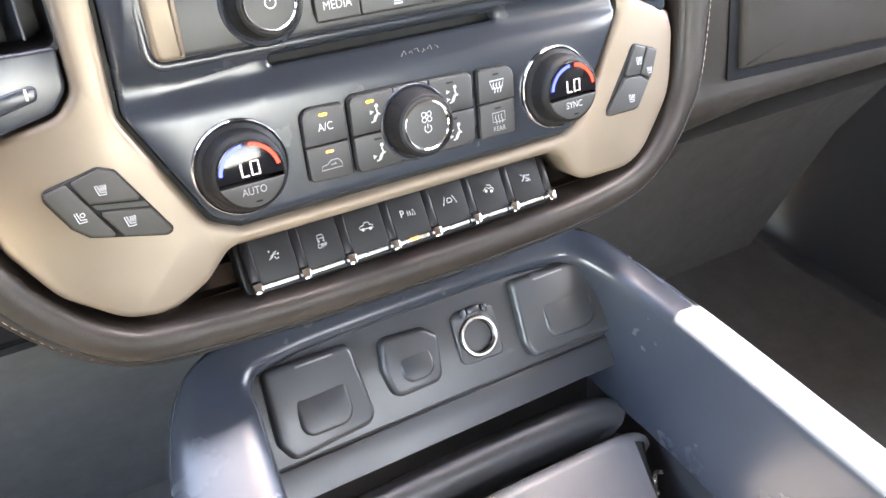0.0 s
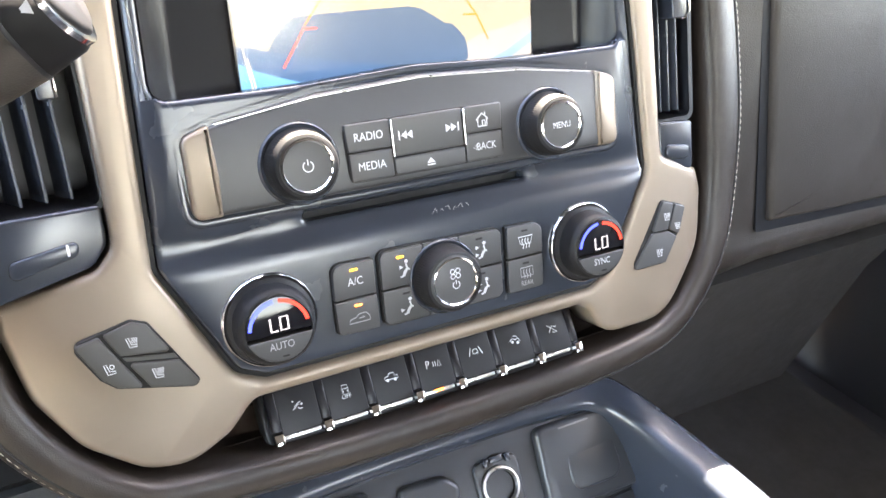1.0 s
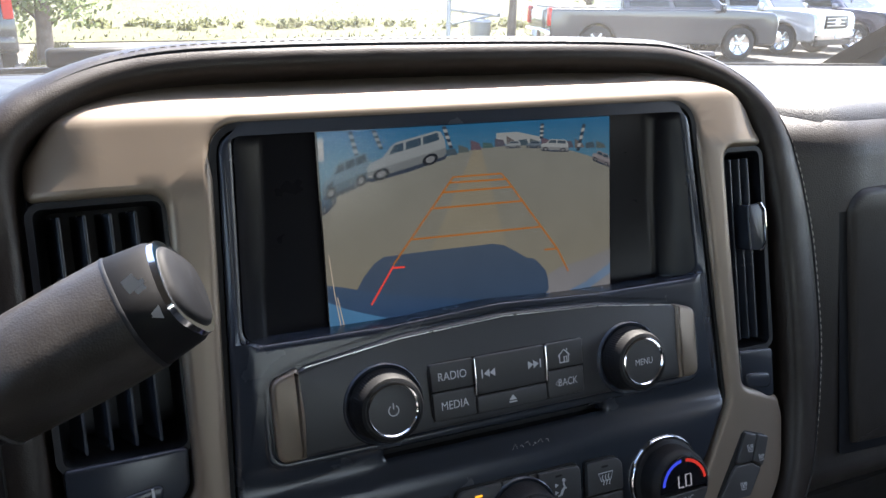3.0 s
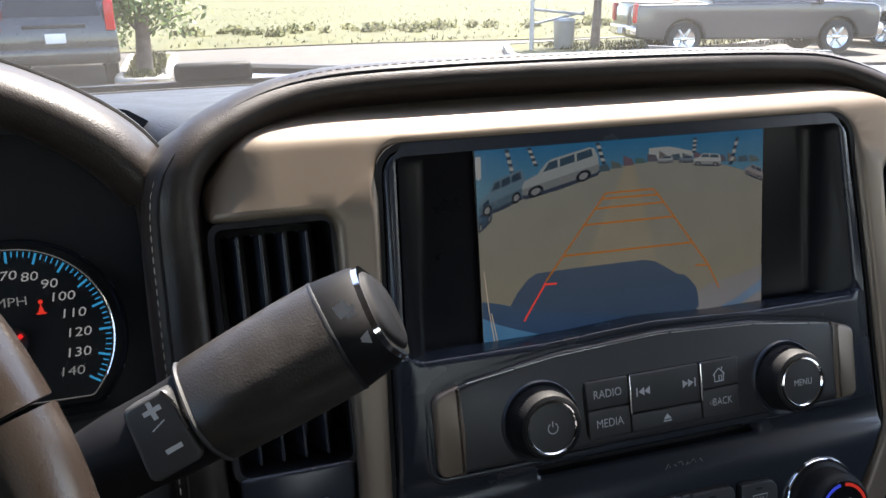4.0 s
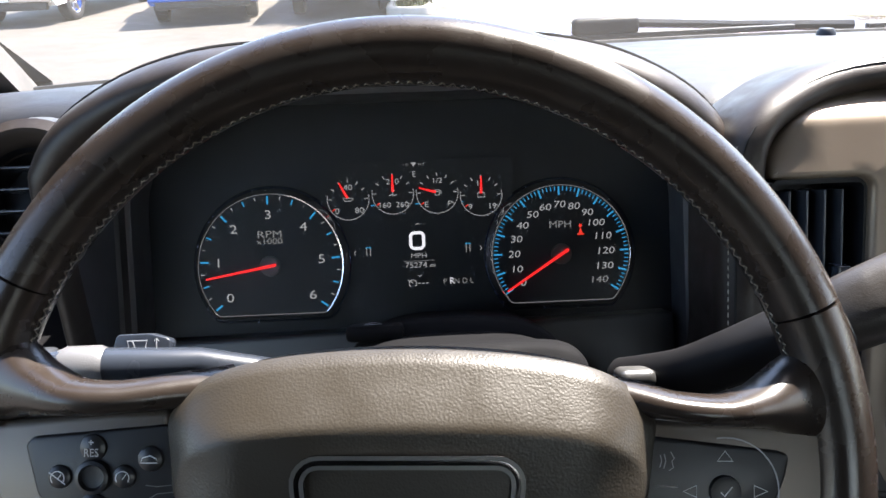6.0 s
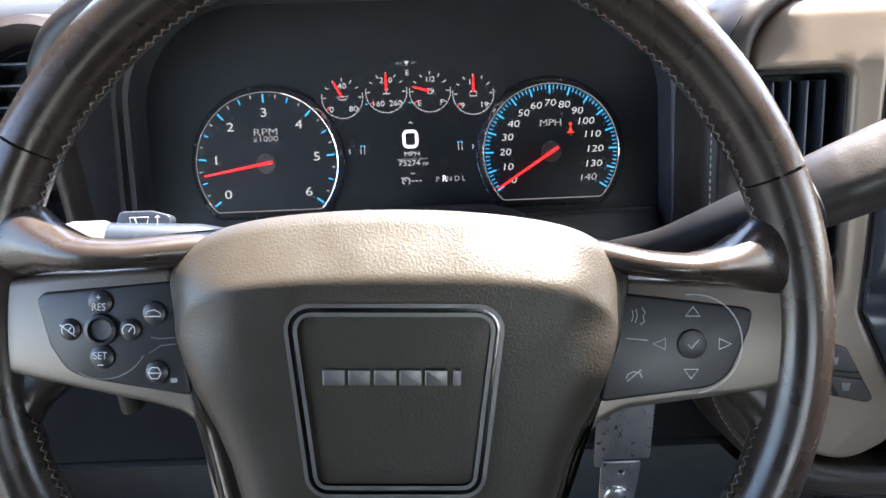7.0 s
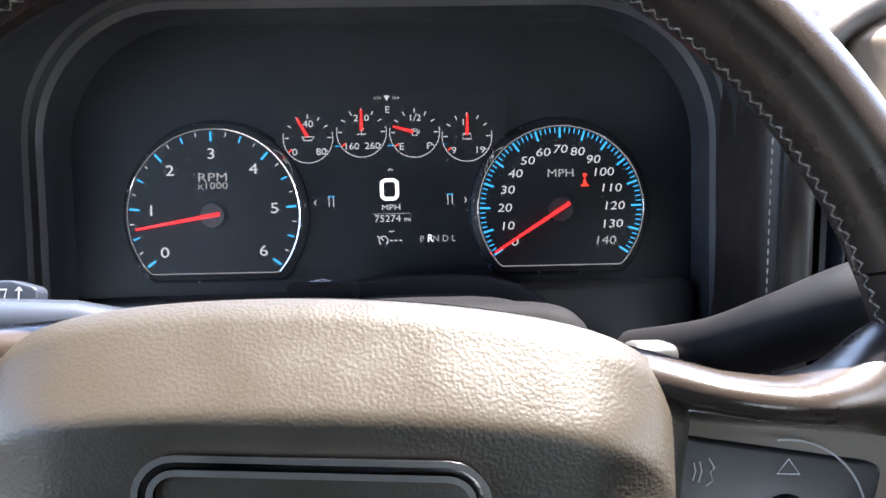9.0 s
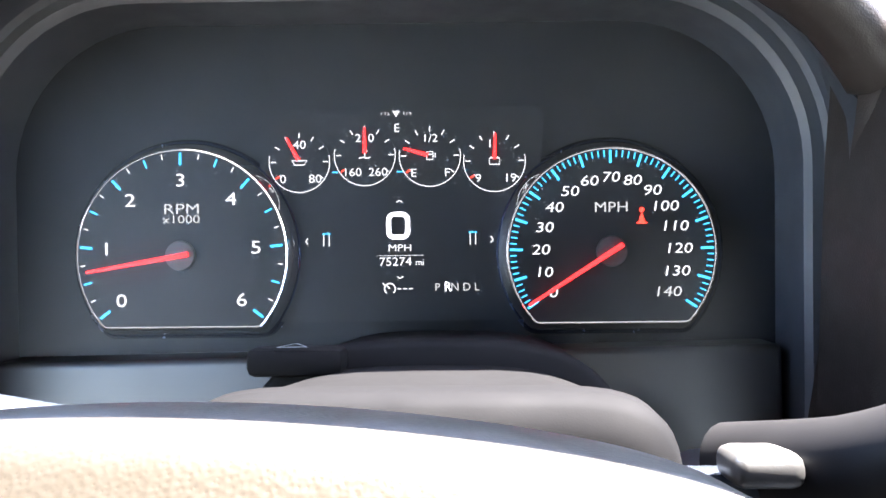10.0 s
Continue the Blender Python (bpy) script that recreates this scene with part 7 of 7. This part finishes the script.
solid("truck_bonnet", loft_x([-0.66 + 1.72 * i / 30 for i in range(31)], bonnet), TRUCKPAINT, "dark red metallic bonnet of the truck outside the glass", "bonnet", angle=60)
solid("cowl", loft_x(XS, lambda x: [(1.05 - 0.15 * ((x - 0.2) / 0.76) ** 2, 1.535), (1.10 - 0.13 * ((x - 0.2) / 0.76) ** 2, 1.520), (1.16, 1.505)]), SHADE, "black cowl below the windshield", "cowl", kind="structure")


def wiper(px, turn, length, label, cover):
    w = thing("wiper", pose(px, 1.105, 1.551, 0, 0, turn), label, "wiper", "windshield wipers")
    part("blade", box(length, 0.010, 0.008, (0, 0, 0.0), 0.002), SHADE, w)
    if cover:
        part("cover", box(0.092, 0.020, 0.024, (-0.004, 0.004, 0.013), 0.007, seg=3), JET, w, "dark blade cover", angle=50)
    part("arm", tube([(0.0, 0.006, 0.018), (0.18, 0.015, 0.006), (0.36, 0.03, -0.005)], [0.007, 0.006, 0.009], 8), SHADE, w)


wiper(0.022, 3.5, 0.52, "black windshield wiper resting on the glass", True)
wiper(0.62, 1.5, 0.50, "black windshield wiper resting on the glass", False)
# ---- outside: the lot rises gently ahead of the truck ----
LOT = pose(0, 0, 0, 1.1)
ASPHALT = surface("sunlit_pale_concrete", (0.051, 0.0445, 0.0365), 0.85, 0, 0.4, 60, var=0.10, vscale=0.6, dist=0.004)
GRASS = surface("dry_bright_grass", (0.050, 0.051, 0.009), 0.9, 0, 0.3, 20, var=0.25, vscale=0.7, dist=0.05)
KERB = surface("pale_concrete_kerb", (0.30, 0.28, 0.25), 0.85, 0, 0.4, 90, var=0.1, vscale=3, dist=0.002)
LEAF = surface("bright_green_leaves", (0.10, 0.14, 0.028), 0.6, 0, 0, var=0.5, vscale=2.5)
WEED = surface("yellow_green_weeds", (0.085, 0.088, 0.016), 0.8, 0, 0, var=0.3, vscale=1.2)
LEAFD = surface("dark_green_leaves", (0.06, 0.09, 0.02), 0.65, 0, 0, var=0.5, vscale=2.5)
BARK = surface("grey_bark", (0.13, 0.10, 0.08), 0.9, 0, 0.7, 40, var=0.3, vscale=6, dist=0.01)
TYRE = surface("tyre_rubber", (0.02, 0.02, 0.021), 0.8, 0, 0.2, 60)
GLASSD = surface("dark_car_glass", (0.015, 0.018, 0.02), 0.05, 0, 0, var=0.05, rvar=0.02)
GALV = surface("galvanised_pole", (0.42, 0.43, 0.44), 0.45, 0.6, 0.1, 60)
bm = bmesh.new()
v = ring(bm, [(-900, -900, 0), (900, -900, 0), (900, 1800, 0), (-900, 1800, 0)])
bm.faces.new(v)
solid("ground", bm, ASPHALT, "sunlit concrete car park", "ground", kind="structure", at=LOT)


island = thing("planting_island", LOT, "kerbed grass island between parking bays", "island", "planting islands", kind="structure")
ISL = rounded([(-1.08, 15.3), (-0.20, 15.2), (0.1, 21.5), (-1.08, 21.5)], [0.45, 0.45, 0.4, 0.4])
part("kerb", plate(ISL, -0.05, 0.16, 0.04, [inset(ccw(ISL), 0.16)]), KERB, island, "pale concrete kerb")
part("turf", plate(inset(ccw(ISL), 0.15), -0.05, 0.13), GRASS, island, "sunlit turf")
island2 = thing("planting_island", LOT, "long kerbed grass island with a sign post", "island", "planting islands", kind="structure")
ISR = rounded([(7.1, 17.1), (8.8, 15.0), (16.4, 19.0), (15.2, 22.0), (8.3, 20.4)], 0.6)
part("kerb", plate(ISR, -0.05, 0.16, 0.0, [inset(ccw(ISR), 0.16)]), KERB, island2, "pale concrete kerb")
part("turf", plate(inset(ccw(ISR), 0.15), -0.05, 0.13), GRASS, island2, "sunlit turf")
bm = bmesh.new()
NXF = 60
rows = []
for j, y in enumerate((24.0, 25.0, 29, 36, 45, 60, 80, 110, 160, 260, 500)):
    rows.append(ring(bm, [(-120 + 280 * i / NXF, y + 0.03 * (-120 + 280 * i / NXF) * (-1) + 0.5 * math.sin(i * 1.7), 0.03 + (0 if j == 0 else 0.06 + 0.02 * math.sin(i * 2.1 + j))) for i in range(NXF + 1)]))
for a, b in zip(rows, rows[1:]):
    bridge(bm, a, b, False)
solid("field", bm, GRASS, "wide sunlit grass field beyond the road", "field", kind="structure", at=LOT)

rng = random.Random(5)


def leaves(bm, centre, radius, count, size, squash=0.8):
    """Small leaf blades scattered in a lumpy cloud."""
    c = Vector(centre)
    for _ in range(count):
        d = Vector((rng.gauss(0, 1), rng.gauss(0, 1), rng.gauss(0, 1))).normalized() * radius * rng.random() ** 0.45
        d.z *= squash
        p = c + d
        a = Vector((rng.gauss(0, 1), rng.gauss(0, 1), rng.gauss(0, 1))).normalized()
        b = a.orthogonal().normalized()
        s = size * (0.6 + 0.8 * rng.random())
        bm.faces.new([bm.verts.new(q) for q in (p - a * s, p + b * s * 0.5, p + a * s, p - b * s * 0.5)])


def tree(at, height, trunk, crown_r, label, mat, low=1.2, n=26, per=130):
    t = thing("tree", LOT @ move(*at), label, "tree", "young trees")
    path = smooth_path([(0, 0, 0), (0.05, 0.03, height * 0.3), (-0.04, 0.05, height * 0.6), (0.02, 0, height)], 5)
    part("trunk", tube(path, [trunk * (1.25 - 1.0 * i / (len(path) - 1)) for i in range(len(path))], 10), BARK, t)
    bmb, bml = bmesh.new(), bmesh.new()
    for k in range(n):
        z = low + (height - low) * (k + 0.5) / n
        a = k * 2.4
        r = crown_r * (0.55 + 0.5 * rng.random()) * (1.0 - 0.45 * abs(2 * (z - low) / (height - low) - 0.8))
        e = Vector((r * math.cos(a), r * math.sin(a), z + 0.25))
        tube([(0, 0, z - 0.2), e * 0.5 + Vector((0, 0, z * 0.5 - 0.05)), e], [trunk * 0.35, trunk * 0.2, trunk * 0.08], 5, bm=bmb)
        leaves(bml, e, 0.45 + 0.25 * rng.random(), per, 0.075)
        leaves(bml, e * 0.55 + Vector((0, 0, z * 0.45)), 0.35, per // 2, 0.07)
    part("limbs", bmb, BARK, t)
    part("crown", bml, mat, t, "loose leafy crown", angle=180)
    return t


tree((-0.58, 16.8, 0.1), 4.2, 0.13, 1.3, "young tree with a bright leafy crown on the island", LEAF, 0.75)
tree((9.9, 18.3, 0.1), 4.4, 0.10, 1.2, "young leafy tree beside the sign post", LEAF, 1.35)
tree((-3.4, 22.8, 0), 4.5, 0.15, 1.8, "bushy tree behind the parked cars", LEAFD, 0.3, 30, 160)
tree((-5.5, 24.5, 0), 4.8, 0.15, 1.9, "bushy tree behind the parked cars", LEAF, 0.3, 30, 160)
tree((-1.9, 22.4, 0), 3.4, 0.12, 1.2, "bushy tree behind the parked cars", LEAF, 0.3, 22, 150)
tree((13.4, 20.2, 0.1), 4.2, 0.1, 1.2, "young leafy tree on the long island", LEAF, 1.1)


def scrub(name, x0, x1, y0, y1, count, h, label, mat, size=0.14):
    bm = bmesh.new()
    for _ in range(count):
        x, y = rng.uniform(x0, x1), rng.uniform(y0, y1)
        leaves(bm, (x, y - 0.03 * x, h * 0.5 * rng.uniform(0.6, 1.2)), h * rng.uniform(0.5, 0.9), 46, size, 0.7)
    return solid(name, bm, mat, label, "scrub", kind="stuff", angle=180, at=LOT)


scrub("weeds", 0, 30, 27.5, 31, 110, 0.40, "tall yellow green weeds at the field's edge", WEED, 0.10)
scrub("hedge", -60, 110, 120, 150, 200, 5.5, "dark hedge of trees far beyond the field", LEAFD, 0.7)
bm = bmesh.new()
for _ in range(5000):
    x = rng.uniform(-14, 34)
    y = 24.4 + 45 * rng.random() ** 1.6 - 0.03 * x
    h, a = rng.uniform(0.04, 0.16), rng.uniform(0, 6.28)
    d = Vector((math.cos(a), math.sin(a), 0)) * 0.03
    p = Vector((x, y, 0.05))
    bm.faces.new([bm.verts.new(q) for q in (p - d, p + d, p + Vector((rng.gauss(0, 0.06), rng.gauss(0, 0.06), h)))])
for _ in range(1800):
    if rng.random() < 0.45:
        p = Vector((rng.uniform(-0.9, -0.2), rng.uniform(15.5, 21.2), 0.13))
    else:
        p = Vector((rng.uniform(8.8, 14.8), rng.uniform(17.2, 19.8), 0.13))
    a = rng.uniform(0, 6.28)
    d = Vector((math.cos(a), math.sin(a), 0)) * 0.02
    bm.faces.new([bm.verts.new(q) for q in (p - d, p + d, p + Vector((rng.gauss(0, 0.04), rng.gauss(0, 0.04), rng.uniform(0.06, 0.16))))])
solid("grass", bm, GRASS, "tufts of bright grass on the field and islands", "grass", kind="stuff", angle=180, at=LOT)

sign = thing("sign_post", LOT @ move(8.15, 18.2, 0.12), "galvanised sign post with a crossed low barrier", "sign post")
part("post", lathe([(0.055, 0), (0.055, 2.6), (0.0, 2.62)], 14), GALV, sign)
part("rail", tube([(0.05, 0, 0.95), (1.5, 0.25, 0.80)], 0.035, 8), GALV, sign)
part("rail", tube([(0.1, 0.05, 0.62), (1.5, 0.25, 0.85)], 0.03, 8), GALV, sign)
solid("litter_bin", lathe([(0.20, 0), (0.24, 0.05), (0.26, 0.62), (0.28, 0.66), (0.24, 0.72), (0, 0.74)], 20), GALV, "grey litter bin on the grass island", "bin", at=LOT @ move(9.1, 18.4, 0.12))


# ---- parked vehicles ----
def arch_line(y, r, z, n=8):
    return [(y + r * math.cos(math.pi * i / n), z + r * math.sin(math.pi * i / n)) for i in range(n + 1)]


LAMPW = surface("clear_headlamp", (0.75, 0.77, 0.8), 0.12, 0.3, 0)
LAMPR = surface("red_tail_lamp", (0.55, 0.015, 0.012), 0.15, 0, 0)
TRIMD = surface("black_car_trim", (0.02, 0.02, 0.022), 0.5, 0, 0)
PLATEW = surface("white_number_plate", (0.7, 0.7, 0.7), 0.5, 0, 0)
SIDEM = lambda: Matrix(((0, 0, 1, 0), (1, 0, 0, 0), (0, 1, 0, 0), (0, 0, 0, 1)))


def vehicle(name, m, L, W, H, paint, pickup, label, chrome=True, belt=1.12):
    """A truck or estate: front at +y. Body with wheel arches, glasshouse, lamps, grille, wheels."""
    v = thing(name, LOT @ m, label, "car", "parked vehicles")
    yf, yr = L / 2, -L / 2
    wf, wr = yf - 0.95, yr + 1.15
    hood = belt + 0.02
    prof = [(yr + 0.04, 0.42), (wr - 0.46, 0.36)] + arch_line(wr, 0.46, 0.38)[::-1] + [(wf - 0.46, 0.36)] + arch_line(wf, 0.46, 0.38)[::-1] + [(yf - 0.1, 0.36), (yf, 0.46), (yf, 0.92), (yf - 0.06, hood - 0.06), (yf - 0.2, hood), (yf - 1.2, hood + 0.06), (yr + 0.05, hood + 0.03), (yr, hood - 0.05), (yr, 0.50)]
    b = part("body", plate(prof, 0.0, W, 0.07, steps=4), paint, v, at=move(-W / 2, 0, 0) @ SIDEM(), angle=40)
    c0, c1 = yf - 1.25, (yr + 1.75 if pickup else yr + 0.06)
    if not pickup:
        c1 = yr + 0.04
    bm = bmesh.new()
    base = [(-W / 2 + 0.05, c1, belt), (W / 2 - 0.05, c1, belt), (W / 2 - 0.05, c0, belt), (-W / 2 + 0.05, c0, belt)]
    top = [(-W / 2 + 0.24, c1 + (0.10 if pickup else 0.28), H), (W / 2 - 0.24, c1 + (0.10 if pickup else 0.28), H), (W / 2 - 0.24, c0 - 0.85, H), (-W / 2 + 0.24, c0 - 0.85, H)]
    a, t = ring(bm, base), ring(bm, top)
    bridge(bm, a, t)
    bm.faces.new(t)
    bmesh.ops.bevel(bm, geom=[e for e in bm.edges], offset=0.06, segments=3, affect="EDGES", profile=0.5)
    part("cabin", bm, paint, v, angle=50)

    def pane(nm, corners, off):
        """A pane on a sloping side of the glasshouse, from shares along and up it."""
        p0, p1, p2, p3 = [Vector(q) for q in corners]
        n = (p1 - p0).cross(p3 - p0).normalized() * off
        f = lambda s, u: p0 + (p1 - p0) * s * (1 - u) + (p3 - p0) * u * (1 - s) + (p2 - p0) * s * u if False else (p0 * (1 - s) + p1 * s) * (1 - u) + (p3 * (1 - s) + p2 * s) * u
        return f, n

    def glass(nm, corners, s0, s1, u0, u1):
        f, n = pane(nm, corners, 0.012)
        bm = bmesh.new()
        lo = ring(bm, [f(s0, u0) - n, f(s1, u0) - n, f(s1, u1) - n, f(s0, u1) - n])
        hi = ring(bm, [f(s0 + 0.01, u0 + 0.01) + n, f(s1 - 0.01, u0 + 0.01) + n, f(s1 - 0.01, u1 - 0.01) + n, f(s0 + 0.01, u1 - 0.01) + n])
        bridge(bm, lo, hi)
        bm.faces.new(hi)
        part(nm, bm, GLASSD, v)

    glass("windscreen", [base[2], base[3], top[3], top[2]], 0.06, 0.94, 0.08, 0.92)
    glass("rear_window", [base[0], base[1], top[1], top[0]], 0.08, 0.92, 0.12, 0.88)
    for q in ([base[1], base[2], top[2], top[1]], [base[3], base[0], top[0], top[3]]):
        flip = q[0] == base[3]
        spans = ((0.05, 0.45), (0.49, 0.90)) if pickup else ((0.04, 0.30), (0.34, 0.62), (0.66, 0.92))
        for s0, s1 in spans:
            glass("side_window", q, 1 - s1 if flip else s0, 1 - s0 if flip else s1, 0.14, 0.86)
    part("front_bumper", box(W * 0.98, 0.16, 0.26, (0, yf + 0.03, 0.56), 0.05, seg=3), CHROME if chrome else paint, v, angle=50)
    part("lower_valance", box(W * 0.86, 0.12, 0.18, (0, yf - 0.02, 0.38), 0.03), TRIMD, v)
    part("rear_bumper", box(W * 0.96, 0.16, 0.22, (0, yr - 0.02, 0.58), 0.05, seg=3), CHROME if chrome and pickup else paint, v, angle=50)
    g = part("grille", box(W * 0.56, 0.06, 0.34, (0, yf + 0.015, 0.88), 0.03), TRIMD, v, "dark grille")
    for k in range(3):
        part("grille_bar", box(W * 0.54, 0.02, 0.025, (0, yf + 0.05, 0.79 + 0.09 * k), 0.006), CHROME if chrome else TRIMD, g)
    part("grille_emblem", lathe([(0.11, 0), (0.10, 0.015), (0, 0.02)], 20), CHROME, g, at=move(0, yf + 0.05, 0.88) @ pose(0, 0, 0, -90, 0, 0) @ Matrix.Diagonal((1.5, 0.8, 1, 1)))
    for s in (-1, 1):
        part("headlight", box(W * 0.17, 0.10, 0.24, (s * W * 0.385, yf - 0.02, 0.90), 0.04, seg=3), LAMPW, v, "clear headlamp", angle=50)
        part("fog_lamp", box(0.16, 0.05, 0.09, (s * W * 0.37, yf + 0.10, 0.56), 0.02), LAMPW, v)
        part("tail_light", box(0.16, 0.10, 0.42 if pickup else 0.50, (s * (W / 2 - 0.10), yr - 0.0, 0.98 if pickup else 1.22), 0.03), LAMPR, v, "red tail lamp")
        mi = part("wing_mirror", box(0.22, 0.10, 0.20, (s * (W / 2 + 0.12), c0 - 0.30, belt + 0.10), 0.04, seg=3), paint, v, angle=50)
        for y, nm in ((wf, "wheel"), (wr, "wheel")):
            w = part("wheel", lathe([(0.25, 0.11), (0.33, 0.125), (0.385, 0.10), (0.395, 0.05), (0.395, -0.05), (0.385, -0.10), (0.33, -0.125), (0.25, -0.11)], 32), TYRE, v, "tyre and rim", at=move(s * (W / 2 - 0.15), y, 0.395) @ pose(0, 0, 0, 0, 90, 0))
            part("rim", lathe([(0.255, 0.10 * s), (0.24, 0.085 * s), (0.10, 0.06 * s), (0.06, 0.09 * s), (0, 0.095 * s)], 24), CHROME, w, "bright wheel rim")
            for k in range(6):
                part("spoke", box(0.05, 0.19, 0.03, (0, 0.15, 0.085 * s), 0.01), STEEL, w, at=pose(0, 0, 0, 0, 0, 60 * k))
    part("number_plate", box(0.32, 0.02, 0.16, (0, yf + 0.12, 0.55), 0.004), PLATEW, v, "number plate with a dark bar")
    part("number_plate", box(0.32, 0.02, 0.16, (0, yr - 0.04 if not pickup else yr - 0.11, 0.86 if not pickup else 0.58), 0.004), PLATEW, v, "number plate with a dark bar")
    if not pickup:
        part("tailgate_trim", box(W * 0.5, 0.03, 0.06, (0, yr - 0.01, 1.06), 0.01), CHROME if chrome else TRIMD, v)
        part("roof_rail", box(0.05, L * 0.5, 0.05, (-W / 2 + 0.3, -0.3, H + 0.03), 0.02), TRIMD, v)
        part("roof_rail", box(0.05, L * 0.5, 0.05, (W / 2 - 0.3, -0.3, H + 0.03), 0.02), TRIMD, v)
    else:
        part("bed_liner", box(W * 0.80, 1.45, 0.06, (0, yr + 0.85, hood + 0.035), 0.01), TRIMD, v)
    return v


def paint(name, col, metal=0.3):
    return surface(name, col, 0.22, metal, 0, coat=0.9, var=0.03)


vehicle("pickup_truck", pose(-4.95, 18.15, 0, 0, 0, 191), 5.6, 1.98, 1.92, paint("bright_blue_paint", (0.02, 0.13, 0.62)), True, "bright blue pickup truck parked nose towards the bonnet", False)
vehicle("estate_car", pose(-2.12, 18.0, 0, 0, 0, 5), 5.1, 1.98, 1.88, paint("charcoal_paint", (0.035, 0.037, 0.04)), False, "charcoal sport utility car parked with its tail lamps showing", False)
vehicle("pickup_truck", pose(-8.35, 19.3, 0, 0, 0, 176), 5.8, 2.0, 1.92, paint("white_paint", (0.75, 0.75, 0.74), 0.0), True, "white pickup truck with chrome bumper in the next bay", True)
vehicle("pickup_truck", pose(13.0, 16.8, 0, 0, 0, -105), 5.7, 2.0, 1.92, paint("dark_grey_paint", (0.06, 0.06, 0.065)), True, "dark grey pickup truck standing side on", True)
vehicle("pickup_truck", pose(17.6, 18.6, 0, 0, 0, 194), 5.6, 2.0, 1.90, paint("silver_paint", (0.45, 0.45, 0.45), 0.5), True, "silver pickup truck facing the road", True)
vehicle("estate_car", pose(20.8, 18.6, 0, 0, 0, 192), 5.0, 1.95, 1.85, paint("navy_paint", (0.02, 0.025, 0.05)), False, "dark navy sport utility car at the end of the row", True)
